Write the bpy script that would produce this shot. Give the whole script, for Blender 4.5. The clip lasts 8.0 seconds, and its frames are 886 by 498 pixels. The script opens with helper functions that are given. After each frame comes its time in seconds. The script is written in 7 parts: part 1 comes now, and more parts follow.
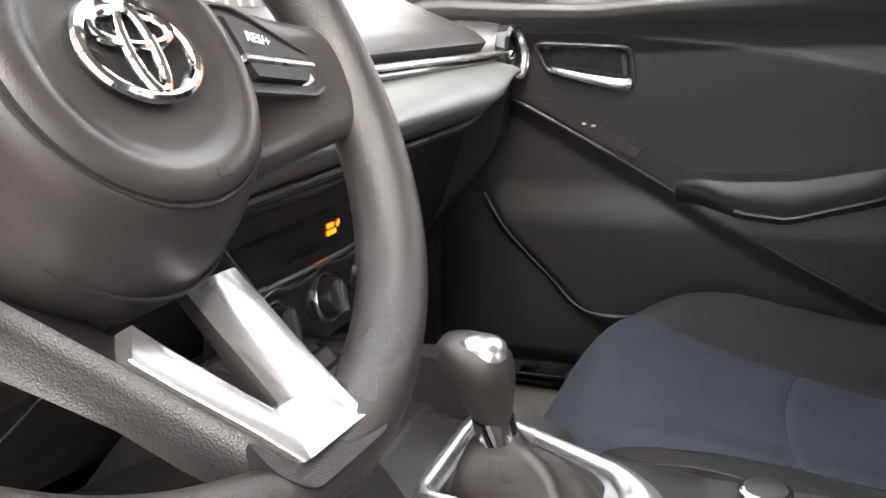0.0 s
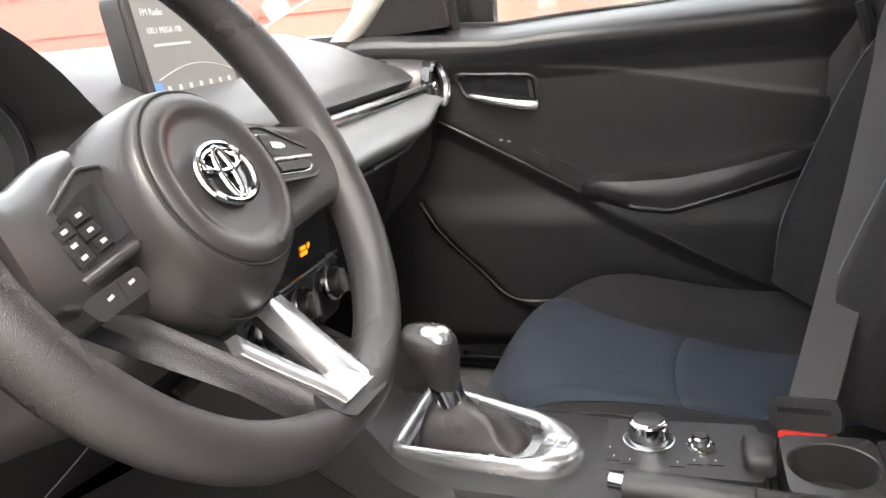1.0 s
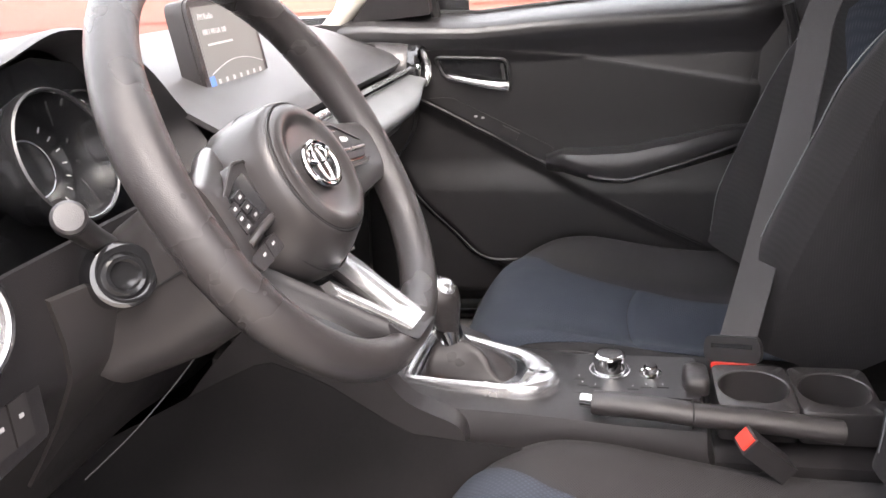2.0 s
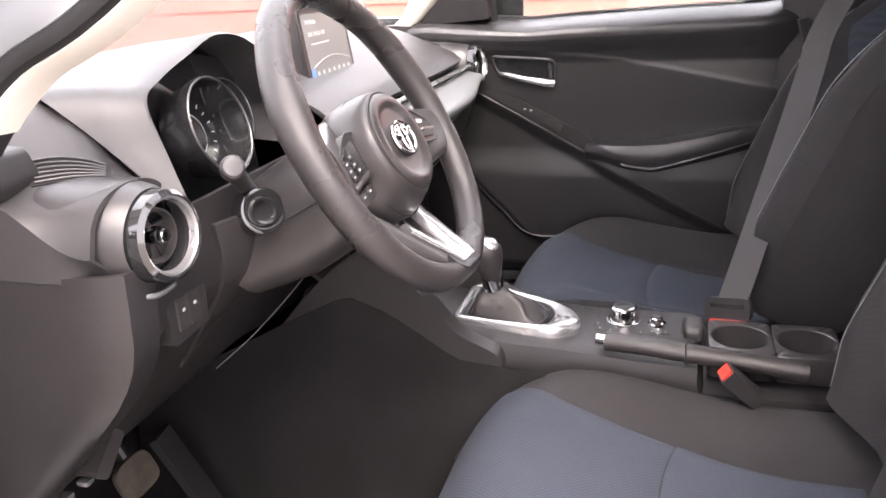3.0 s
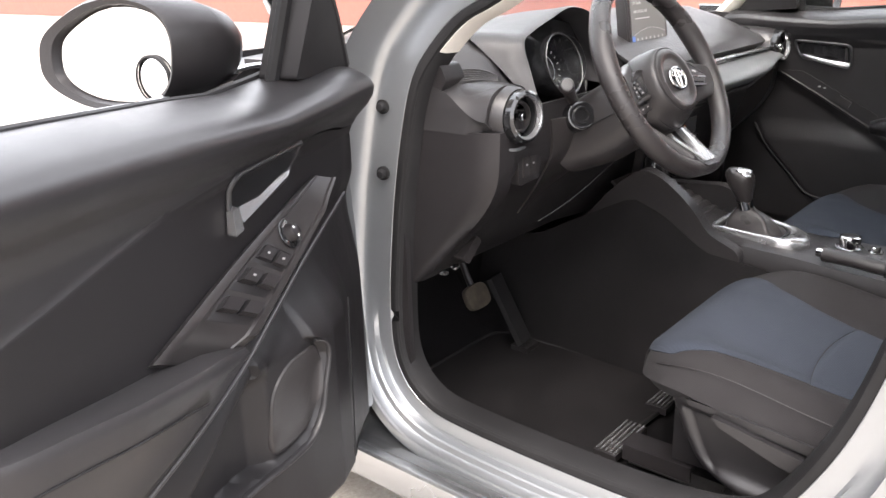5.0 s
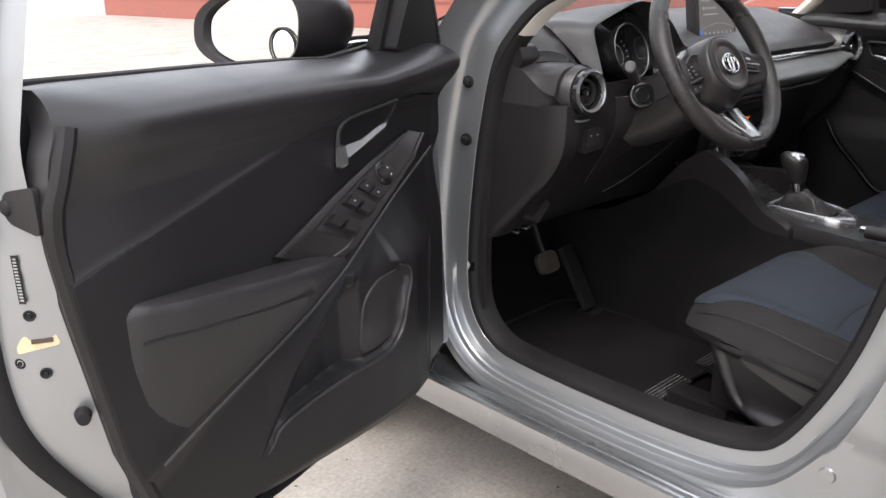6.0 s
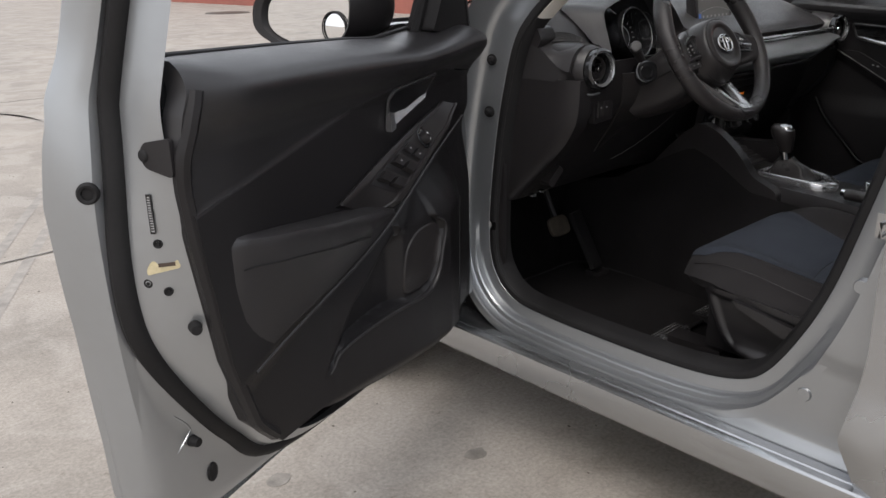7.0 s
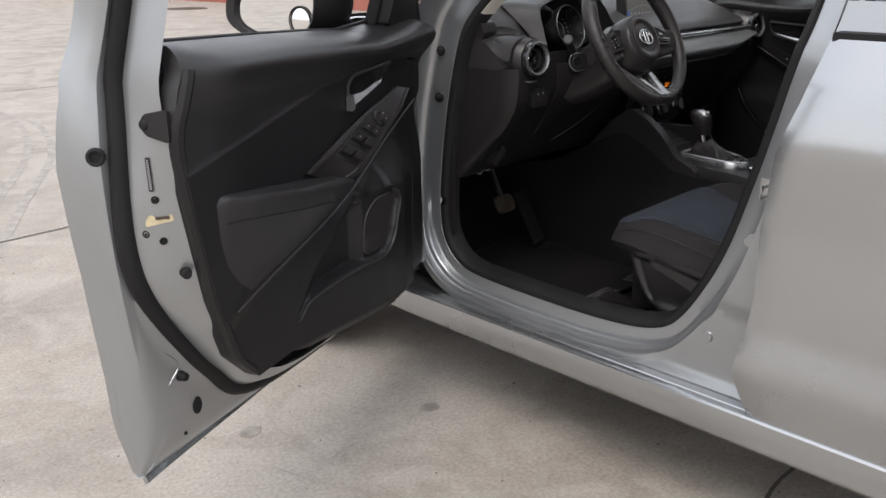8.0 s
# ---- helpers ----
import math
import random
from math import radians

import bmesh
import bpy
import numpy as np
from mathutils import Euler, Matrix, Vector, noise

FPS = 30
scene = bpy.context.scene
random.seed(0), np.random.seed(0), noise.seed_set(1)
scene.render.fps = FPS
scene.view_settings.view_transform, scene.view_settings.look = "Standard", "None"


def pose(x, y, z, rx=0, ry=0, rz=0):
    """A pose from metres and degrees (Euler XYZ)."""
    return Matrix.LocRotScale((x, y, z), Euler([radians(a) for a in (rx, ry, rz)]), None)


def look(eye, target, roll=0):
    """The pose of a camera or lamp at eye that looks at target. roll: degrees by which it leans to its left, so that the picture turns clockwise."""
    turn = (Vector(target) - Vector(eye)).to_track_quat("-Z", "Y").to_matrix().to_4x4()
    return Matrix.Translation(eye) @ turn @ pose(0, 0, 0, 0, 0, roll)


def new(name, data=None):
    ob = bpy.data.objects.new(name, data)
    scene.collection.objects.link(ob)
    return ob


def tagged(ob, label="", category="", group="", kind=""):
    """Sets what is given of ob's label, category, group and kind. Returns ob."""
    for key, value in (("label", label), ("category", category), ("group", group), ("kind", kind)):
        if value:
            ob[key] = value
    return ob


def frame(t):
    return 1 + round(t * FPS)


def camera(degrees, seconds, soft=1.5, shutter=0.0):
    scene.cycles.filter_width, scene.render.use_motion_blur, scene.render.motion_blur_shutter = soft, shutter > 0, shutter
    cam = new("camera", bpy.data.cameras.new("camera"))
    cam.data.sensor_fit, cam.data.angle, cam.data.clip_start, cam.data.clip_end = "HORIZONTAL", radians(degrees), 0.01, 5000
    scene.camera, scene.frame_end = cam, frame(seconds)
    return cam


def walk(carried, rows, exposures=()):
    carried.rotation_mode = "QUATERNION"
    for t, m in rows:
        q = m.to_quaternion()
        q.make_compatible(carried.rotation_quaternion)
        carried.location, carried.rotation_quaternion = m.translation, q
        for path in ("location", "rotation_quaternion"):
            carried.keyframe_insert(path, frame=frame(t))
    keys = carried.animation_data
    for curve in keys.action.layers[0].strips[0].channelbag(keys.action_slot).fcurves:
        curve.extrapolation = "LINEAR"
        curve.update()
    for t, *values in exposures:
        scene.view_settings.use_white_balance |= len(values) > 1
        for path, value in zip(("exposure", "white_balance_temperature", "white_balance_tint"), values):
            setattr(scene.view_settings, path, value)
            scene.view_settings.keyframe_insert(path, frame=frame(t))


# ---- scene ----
cam = camera(56.4, 8.0)
PATH = [
    (0, (-0.601, -0.366, 0.975), (1.193, 0.346, 0.451), -2.0),
    (0.5, (-0.709, -0.392, 0.999), (1.115, 0.238, 0.473), -3.8),
    (1, (-0.79, -0.42, 1.049), (1.05, 0.141, 0.501), -5.2),
    (1.5, (-0.867, -0.404, 1.085), (0.978, 0.075, 0.477), -4.8),
    (1.7, (-0.908, -0.4, 1.097), (0.935, 0.051, 0.463), -4.6),
    (2.8, (-1.175, -0.433, 1.15), (0.661, -0.004, 0.484), -2.0),
    (3, (-1.219, -0.459, 1.153), (0.589, 0.086, 0.493), -2.7),
    (3.5, (-1.335, -0.558, 1.153), (0.333, 0.339, 0.512), -4.2),
    (4, (-1.461, -0.605, 1.161), (0.11, 0.45, 0.513), -4.8),
    (4.5, (-1.612, -0.672, 1.161), (-0.083, 0.434, 0.497), -3.0),
    (5, (-1.715, -0.774, 1.169), (-0.277, 0.451, 0.513), -1.8),
    (5.2, (-1.746, -0.827, 1.165), (-0.366, 0.464, 0.51), -1.5),
    (6.3, (-1.925, -1.003, 1.138), (-0.651, 0.399, 0.497), -1.2),
    (6.5, (-1.96, -1.024, 1.143), (-0.697, 0.372, 0.468), -1.1),
    (7, (-2.066, -1.086, 1.155), (-0.784, 0.298, 0.491), -1.1),
    (7.5, (-2.16, -1.162, 1.172), (-0.835, 0.191, 0.529), -0.7),
    (8, (-2.213, -1.261, 1.164), (-0.864, 0.055, 0.494), -0.5),
]
walk(cam, [(t, look(eye, target, roll)) for t, eye, target, roll in PATH],
     exposures=[(0.0, 3.15, 6950, 11), (0.5, 3.02, 6950, 11), (1.0, 3.04, 6900, 12), (1.5, 3.12, 6850, 14), (3.0, 3.30, 6950, 22), (3.5, 3.30, 6900, 22), (4.5, 3.10, 6800, 19), (5.0, 2.52, 6700, 14), (5.6, 1.77, 6550, 14), (6.5, 1.09, 6550, 12), (7.0, 0.53, 6550, 12), (7.5, 0.64, 6550, 12), (8.0, 0.71, 6550, 12)])

# ---- daylight: a bright overcast sky over an open yard ----
world = bpy.data.worlds.new("overcast_sky")
scene.world = world
world.use_nodes = True
wn = world.node_tree.nodes
sky = wn.new("ShaderNodeTexSky")
sky.sky_type = "NISHITA"
sky.sun_disc = False
sky.sun_elevation = radians(55)
sky.sun_rotation = radians(250)
sky.dust_density = 4.0
sky.air_density = 1.6
wmix = wn.new("ShaderNodeMix")
wmix.data_type = "RGBA"
wmix.inputs[0].default_value = 0.75
wmix.inputs[7].default_value = (9.0, 9.3, 9.8, 1)
wn["Background"].inputs[1].default_value = 0.11
world.node_tree.links.new(sky.outputs[0], wmix.inputs[6])
world.node_tree.links.new(wmix.outputs[2], wn["Background"].inputs[0])
sun_data = bpy.data.lights.new("sun", "SUN")
sun_data.energy, sun_data.angle, sun_data.color = 1.1, radians(30), (1.0, 0.97, 0.92)
sun = new("sun", sun_data)
sun.matrix_world = look((-6.0, -3.4, 10.0), (0, 0, 0))

# ---- mesh tools ----
BASE = {}


def thing(name, at, label, category, group="", turn=0.0, kind=""):
    """An Empty at the foot of a thing, which parents its parts."""
    ob = new(name)
    ob.empty_display_size = 0.05
    ob.matrix_world = pose(*at, 0, 0, turn)
    BASE[ob.name] = Vector(at)
    return tagged(ob, label, category, group, kind)


def part(name, bm, material, parent=None, label="", sharp=38):
    """Links a bmesh, built in the place's own coordinates, as one mesh under a thing or a part."""
    base = BASE[parent.name] if parent else Vector((0, 0, 0))
    bmesh.ops.translate(bm, verts=bm.verts, vec=-base)
    bmesh.ops.recalc_face_normals(bm, faces=bm.faces)
    for e in bm.edges:
        e.smooth = not (len(e.link_faces) == 2 and e.calc_face_angle(0) > radians(sharp))
    for f in bm.faces:
        f.smooth = True
    me = bpy.data.meshes.new(name)
    bm.to_mesh(me)
    bm.free()
    me.materials.append(material)
    ob = new(name, me)
    if parent:
        ob.parent = parent
    BASE[ob.name] = base
    return tagged(ob, label)


def clamp(v, a=0.0, b=1.0):
    return max(a, min(b, v))


def ease(a, b, v):
    t = clamp((v - a) / (b - a))
    return t * t * (3 - 2 * t)


def interp(v, pairs):
    """Piecewise linear through (position, value) pairs in rising order."""
    return float(np.interp(v, [p[0] for p in pairs], [p[1] for p in pairs]))


def spline(points, n=8, closed=False):
    """A smooth curve through the points."""
    p = [Vector(q) for q in points]
    out, k = [], len(p)
    for i in range(k if closed else k - 1):
        a, b, c, d = (p[(i + j) % k] if closed else p[clamp(i + j, 0, k - 1)] for j in (-1, 0, 1, 2))
        for s in range(n):
            t = s / n
            out.append(0.5 * (2 * b + (c - a) * t + (2 * a - 5 * b + 4 * c - d) * t * t + (3 * b - a - 3 * c + d) * t ** 3))
    return out if closed else out + [p[-1]]


def rounded(points, r, n=4):
    """A closed polygon with its corners rounded."""
    out, k = [], len(points)
    for i in range(k):
        a, b, c = (Vector(points[(i + j) % k]) for j in (-1, 0, 1))
        u, v = (a - b), (c - b)
        d = min(r, 0.45 * u.length, 0.45 * v.length)
        u, v = b + u.normalized() * d, b + v.normalized() * d
        for s in range(n + 1):
            t = s / n
            out.append(u.lerp(b, t).lerp(b.lerp(v, t), t))
    return out


def oval(cx, cy, rx, ry, n=32, power=2.0):
    out = []
    for i in range(n):
        c, s = math.cos(2 * math.pi * i / n), math.sin(2 * math.pi * i / n)
        out.append(Vector((cx + rx * math.copysign(abs(c) ** (2 / power), c), cy + ry * math.copysign(abs(s) ** (2 / power), s))))
    return out


def axis_point(axis, h, p):
    return {"x": (h, p[0], p[1]), "y": (p[0], h, p[1]), "z": (p[0], p[1], h)}[axis]


def loft(rings, closed=True, cap=True, loop=False):
    """A skin over rings with equal counts of points."""
    bm = bmesh.new()
    vs = [[bm.verts.new(p) for p in ring] for ring in rings]
    n, m = len(vs[0]), len(vs)
    for i in range(m if loop else m - 1):
        for j in range(n if closed else n - 1):
            a, b = vs[i], vs[(i + 1) % m]
            bm.faces.new((a[j], a[(j + 1) % n], b[(j + 1) % n], b[j]))
    if cap and closed and not loop:
        bm.faces.new(vs[0][::-1])
        bm.faces.new(vs[-1])
    return bm


def soften(bm, width, segments=2, angle=30):
    edges = [e for e in bm.edges if len(e.link_faces) == 2 and e.calc_face_angle(0) > radians(angle)]
    if width > 0 and edges:
        bmesh.ops.bevel(bm, geom=edges, offset=width, segments=segments, affect="EDGES", profile=0.6, clamp_overlap=True)
    return bm


def prism(points, axis, a, b, bev=0.0, segments=2):
    """A polygon drawn across an axis, pulled from a to b along it."""
    return soften(loft([[axis_point(axis, h, p) for p in points] for h in (a, b)]), bev, segments)


def box(x0, x1, y0, y1, z0, z1, bev=0.003, segments=2):
    return prism([(x0, y0), (x1, y0), (x1, y1), (x0, y1)], "z", z0, z1, bev, segments)


def add(bm, other, m=None):
    """Joins another bmesh into bm."""
    if m is not None:
        other.transform(m)
    me = bpy.data.meshes.new("joining")
    other.to_mesh(me)
    other.free()
    bm.from_mesh(me)
    bpy.data.meshes.remove(me)
    return bm


def moved(bm, m):
    bm.transform(m)
    return bm


def tube(path, r, n=10, closed=False, flat=1.0, up=(0, 0, 1)):
    """A round bar along a path. r: a radius, or a function of 0..1."""
    path = [Vector(p) for p in path]
    rings, k = [], len(path)
    for i, p in enumerate(path):
        a = path[(i - 1) % k] if closed or i else p
        b = path[(i + 1) % k] if closed or i < k - 1 else p
        d = (b - a).normalized()
        s = d.cross(Vector(up))
        s = s.normalized() if s.length > 1e-4 else d.orthogonal().normalized()
        w = s.cross(d)
        q = r(i / max(1, k - 1)) if callable(r) else r
        rings.append([p + s * (q * math.cos(2 * math.pi * j / n)) + w * (q * flat * math.sin(2 * math.pi * j / n)) for j in range(n)])
    return loft(rings, loop=closed)


def turned(profile, m, n=32, rx=1.0, ry=1.0):
    """A turned shape from (radius, height) pairs about the z axis of the pose m; radius 0 closes an end."""
    bm = bmesh.new()
    rows = []
    for r, h in profile:
        if r <= 1e-6:
            rows.append([bm.verts.new(m @ Vector((0, 0, h)))])
        else:
            rows.append([bm.verts.new(m @ Vector((r * rx * math.cos(2 * math.pi * j / n), r * ry * math.sin(2 * math.pi * j / n), h))) for j in range(n)])
    for a, b in zip(rows, rows[1:]):
        for j in range(n):
            k = (j + 1) % n
            if len(a) == 1 and len(b) > 1:
                bm.faces.new((a[0], b[k], b[j]))
            elif len(b) == 1 and len(a) > 1:
                bm.faces.new((a[j], a[k], b[0]))
            elif len(a) > 1:
                bm.faces.new((a[j], a[k], b[k], b[j]))
    return bm


def facing(at, toward, spin=0.0):
    """A pose at a point whose z axis points along a direction."""
    return Matrix.Translation(at) @ Vector(toward).to_track_quat("Z", "Y").to_matrix().to_4x4() @ pose(0, 0, 0, 0, 0, spin)


def sheet(surface, nu, nv, thick=0.0):
    """A surface over u, v in 0..1, given some thickness on its back."""
    bm = bmesh.new()
    g = [[bm.verts.new(surface(i / nu, j / nv)) for j in range(nv + 1)] for i in range(nu + 1)]
    for i in range(nu):
        for j in range(nv):
            bm.faces.new((g[i][j], g[i + 1][j], g[i + 1][j + 1], g[i][j + 1]))
    if thick:
        bmesh.ops.recalc_face_normals(bm, faces=bm.faces)
        bmesh.ops.solidify(bm, geom=bm.faces[:], thickness=thick)
    return bm


def slab(surface, nu, nv, away):
    """A surface over u, v in 0..1, made solid towards the vector away."""
    bm = bmesh.new()
    away = Vector(away)
    a = [[bm.verts.new(surface(i / nu, j / nv)) for j in range(nv + 1)] for i in range(nu + 1)]
    b = [[bm.verts.new(v.co + away) for v in row] for row in a]
    for i in range(nu):
        for j in range(nv):
            bm.faces.new((a[i][j], a[i + 1][j], a[i + 1][j + 1], a[i][j + 1]))
            bm.faces.new((b[i][j], b[i][j + 1], b[i + 1][j + 1], b[i + 1][j]))
    for i in range(nu):
        for j in (0, nv):
            bm.faces.new((a[i][j], b[i][j], b[i + 1][j], a[i + 1][j]))
    for j in range(nv):
        for i in (0, nu):
            bm.faces.new((a[i][j], a[i][j + 1], b[i][j + 1], b[i][j]))
    return bm


def sweep(path, section, closed=False, out=None):
    """Carries a section of (outward, across) pairs along a path; out(i) and across(i) come from the function out."""
    rings = []
    for i, p in enumerate(path):
        o, a = out(i)
        rings.append([Vector(p) + o * s[0] + a * s[1] for s in section])
    return loft(rings, closed=False, cap=False, loop=closed)


def lettering(words, size, m, material, parent, name="lettering"):
    """Flat raised words at the pose m, as a mesh."""
    cu = bpy.data.curves.new(name, "FONT")
    cu.body, cu.size, cu.extrude = words, size, 0.0002
    cu.align_x, cu.align_y = "LEFT", "CENTER"
    tmp = bpy.data.objects.new(name, cu)
    scene.collection.objects.link(tmp)
    me = bpy.data.meshes.new_from_object(tmp)
    bpy.data.objects.remove(tmp)
    bpy.data.curves.remove(cu)
    bm = bmesh.new()
    bm.from_mesh(me)
    bpy.data.meshes.remove(me)
    bm.transform(m)
    return part(name, bm, material, parent)


# ---- materials ----
def material(name, base, rough=0.5, metal=0.0, vary=0.12, scale=6.0, grain=0.0, grain_scale=600.0, coat=0.0, spec=0.5, bump=0.1, tint=None):
    """A surface with colour that wanders at two scales, and a fine grain in relief."""
    mat = bpy.data.materials.new(name)
    mat.use_nodes = True
    nt = mat.node_tree
    n, ln = nt.nodes, nt.links
    b = n["Principled BSDF"]
    b.inputs["Roughness"].default_value, b.inputs["Metallic"].default_value = rough, metal
    b.inputs["Coat Weight"].default_value, b.inputs["Specular IOR Level"].default_value = coat, spec
    tc = n.new("ShaderNodeTexCoord")
    big, fine = n.new("ShaderNodeTexNoise"), n.new("ShaderNodeTexNoise")
    big.inputs["Scale"].default_value, fine.inputs["Scale"].default_value = scale, scale * 14
    big.inputs["Detail"].default_value = 4.0
    both = n.new("ShaderNodeMath")
    both.operation = "MULTIPLY_ADD"
    both.inputs[1].default_value = 0.35
    ramp = n.new("ShaderNodeValToRGB")
    lo = [c * (1 - vary) for c in base]
    hi = [min(1.0, c * (1 + vary)) for c in (tint or base)]
    ramp.color_ramp.elements[0].position, ramp.color_ramp.elements[1].position = 0.45, 0.9
    ramp.color_ramp.elements[0].color, ramp.color_ramp.elements[1].color = (*lo, 1), (*hi, 1)
    ln.new(tc.outputs["Object"], big.inputs["Vector"])
    ln.new(tc.outputs["Object"], fine.inputs["Vector"])
    ln.new(fine.outputs["Fac"], both.inputs[0])
    ln.new(big.outputs["Fac"], both.inputs[2])
    ln.new(both.outputs[0], ramp.inputs[0])
    ln.new(ramp.outputs[0], b.inputs["Base Color"])
    wear = n.new("ShaderNodeMapRange")
    wear.inputs["From Min"].default_value, wear.inputs["From Max"].default_value = 0.35, 0.75
    wear.inputs["To Min"].default_value, wear.inputs["To Max"].default_value = rough * 0.85, min(1.0, rough * 1.18)
    ln.new(big.outputs["Fac"], wear.inputs["Value"])
    ln.new(wear.outputs[0], b.inputs["Roughness"])
    if grain:
        cell = n.new("ShaderNodeTexVoronoi")
        cell.inputs["Scale"].default_value = grain_scale
        bp = n.new("ShaderNodeBump")
        bp.inputs["Strength"].default_value, bp.inputs["Distance"].default_value = grain, 0.0006
        ln.new(tc.outputs["Object"], cell.inputs["Vector"])
        ln.new(cell.outputs["Distance"], bp.inputs["Height"])
        ln.new(bp.outputs[0], b.inputs["Normal"])
    return mat


def woven(name, base, other, scale=420.0, rough=0.92, relief=0.3):
    """Seat cloth: two crossed fine ribs in relief and colour."""
    mat = material(name, base, rough, vary=0.1, scale=9.0, spec=0.25)
    nt = mat.node_tree
    n, ln = nt.nodes, nt.links
    b = n["Principled BSDF"]
    b.inputs["Sheen Weight"].default_value = 0.01
    b.inputs["Sheen Roughness"].default_value = 0.6
    tc = n["Texture Coordinate"]
    waves = []
    for turn in (40, -40):
        mp = n.new("ShaderNodeMapping")
        mp.inputs["Rotation"].default_value = (0, 0, radians(turn))
        w = n.new("ShaderNodeTexWave")
        w.inputs["Scale"].default_value = scale / 6.28
        w.inputs["Distortion"].default_value = 0.4
        ln.new(tc.outputs["Object"], mp.inputs["Vector"])
        ln.new(mp.outputs[0], w.inputs["Vector"])
        waves.append(w)
    mul = n.new("ShaderNodeMath")
    mul.operation = "MULTIPLY"
    ln.new(waves[0].outputs["Fac"], mul.inputs[0])
    ln.new(waves[1].outputs["Fac"], mul.inputs[1])
    mix = n.new("ShaderNodeMix")
    mix.data_type = "RGBA"
    mix.inputs[7].default_value = (*other, 1)
    ln.new(mul.outputs[0], mix.inputs[0])
    ln.new(n["Color Ramp"].outputs[0], mix.inputs[6])
    ln.new(mix.outputs[2], b.inputs["Base Color"])
    bp = n.new("ShaderNodeBump")
    bp.inputs["Strength"].default_value, bp.inputs["Distance"].default_value = relief, 0.0008
    ln.new(mul.outputs[0], bp.inputs["Height"])
    ln.new(bp.outputs[0], b.inputs["Normal"])
    return mat


def glowing(name, colour, strength):
    mat = bpy.data.materials.new(name)
    mat.use_nodes = True
    b = mat.node_tree.nodes["Principled BSDF"]
    b.inputs["Base Color"].default_value = (*[c * 0.2 for c in colour], 1)
    b.inputs["Emission Color"].default_value, b.inputs["Emission Strength"].default_value = (*colour, 1), strength
    return mat


def clear_glass(name, tint=(1, 1, 1), ior=1.45):
    mat = bpy.data.materials.new(name)
    mat.use_nodes = True
    b = mat.node_tree.nodes["Principled BSDF"]
    b.inputs["Base Color"].default_value = (*tint, 1)
    b.inputs["Transmission Weight"].default_value, b.inputs["Roughness"].default_value, b.inputs["IOR"].default_value = 1.0, 0.0, ior
    return mat


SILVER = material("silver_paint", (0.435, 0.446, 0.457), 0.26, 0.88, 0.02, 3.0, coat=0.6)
# the same silver, set darker and rougher on jambs, inner shell and pillars
JAMB = material("silver_paint_jamb_tone", (0.355, 0.367, 0.378), 0.34, 0.76, 0.03, 3.0, coat=0.4)
PLASTIC = material("black_grained_plastic", (0.0175, 0.0160, 0.0168), 0.36, 0.0, 0.14, 7.0, 0.3, 1100.0, spec=0.26)
SOFT = material("charcoal_soft_panel", (0.024, 0.0225, 0.0236), 0.33, 0.0, 0.12, 5.0, 0.25, 1300.0, spec=0.45)
DASHTOP = material("black_dash_pad", (0.026, 0.0245, 0.0255), 0.44, 0.0, 0.12, 5.0, 0.3, 1300.0, spec=0.34)
PANEL = material("dark_door_panel", (0.0122, 0.0112, 0.0120), 0.42, 0.0, 0.12, 5.0, 0.3, 1200.0, spec=0.3)
SHOULDER = material("satin_black_door_top", (0.0165, 0.0155, 0.0165), 0.36, 0.0, 0.12, 5.0, 0.25, 1200.0, spec=0.55)
GREYPAD = material("grey_dash_decor", (0.092, 0.095, 0.099), 0.42, 0.0, 0.08, 6.0, 0.25, 1200.0)
LEATHER = material("black_leather", (0.021, 0.0186, 0.0188), 0.31, 0.0, 0.15, 9.0, 0.36, 1700.0, spec=0.4)
VINYL = material("black_urethane", (0.023, 0.0208, 0.021), 0.33, 0.0, 0.12, 8.0, 0.12, 1500.0, spec=0.36)
SPOKE = material("glossy_black_spoke", (0.026, 0.0235, 0.024), 0.30, 0.0, 0.1, 8.0, spec=0.6)
GLOSS = material("piano_black", (0.012, 0.012, 0.013), 0.12, 0.0, 0.1, 8.0, coat=0.5)
RUBBER = material("black_rubber", (0.013, 0.0125, 0.013), 0.60, 0.0, 0.18, 12.0, 0.15, 900.0, spec=0.2)
CHROME = material("chrome", (0.66, 0.66, 0.66), 0.08, 1.0, 0.04, 20.0)
SATIN = material("satin_silver_trim", (0.41, 0.41, 0.42), 0.26, 0.85, 0.05, 12.0)
CARPET = material("black_carpet", (0.0092, 0.0084, 0.0088), 0.97, 0.0, 0.35, 14.0, 0.9, 1600.0, spec=0.15)
MAT = material("dark_floor_mat", (0.0080, 0.0072, 0.0076), 0.95, 0.0, 0.3, 10.0, 0.9, 1400.0, spec=0.15)
BLUE = woven("blue_seat_cloth", (0.020, 0.0245, 0.034), (0.033, 0.039, 0.052))
BLACKCLOTH = woven("black_seat_cloth", (0.0140, 0.0128, 0.0135), (0.0178, 0.0165, 0.0172), 900.0)
BEIGE = material("beige_headliner", (0.52, 0.49, 0.44), 0.9, 0.0, 0.06, 8.0, 0.4, 1500.0, spec=0.2)
WEB = woven("grey_belt_webbing", (0.040, 0.038, 0.039), (0.052, 0.050, 0.051), 1500.0)
RED = material("red_plastic", (0.50, 0.035, 0.022), 0.42, 0.0, 0.06, 9.0)
WHITE = material("white_print", (0.75, 0.75, 0.75), 0.6, 0.0, 0.04, 9.0)
GREYPRINT = material("grey_print", (0.30, 0.30, 0.30), 0.6, 0.0, 0.04, 9.0)
STEEL = material("bare_steel", (0.42, 0.42, 0.42), 0.32, 1.0, 0.2, 30.0)
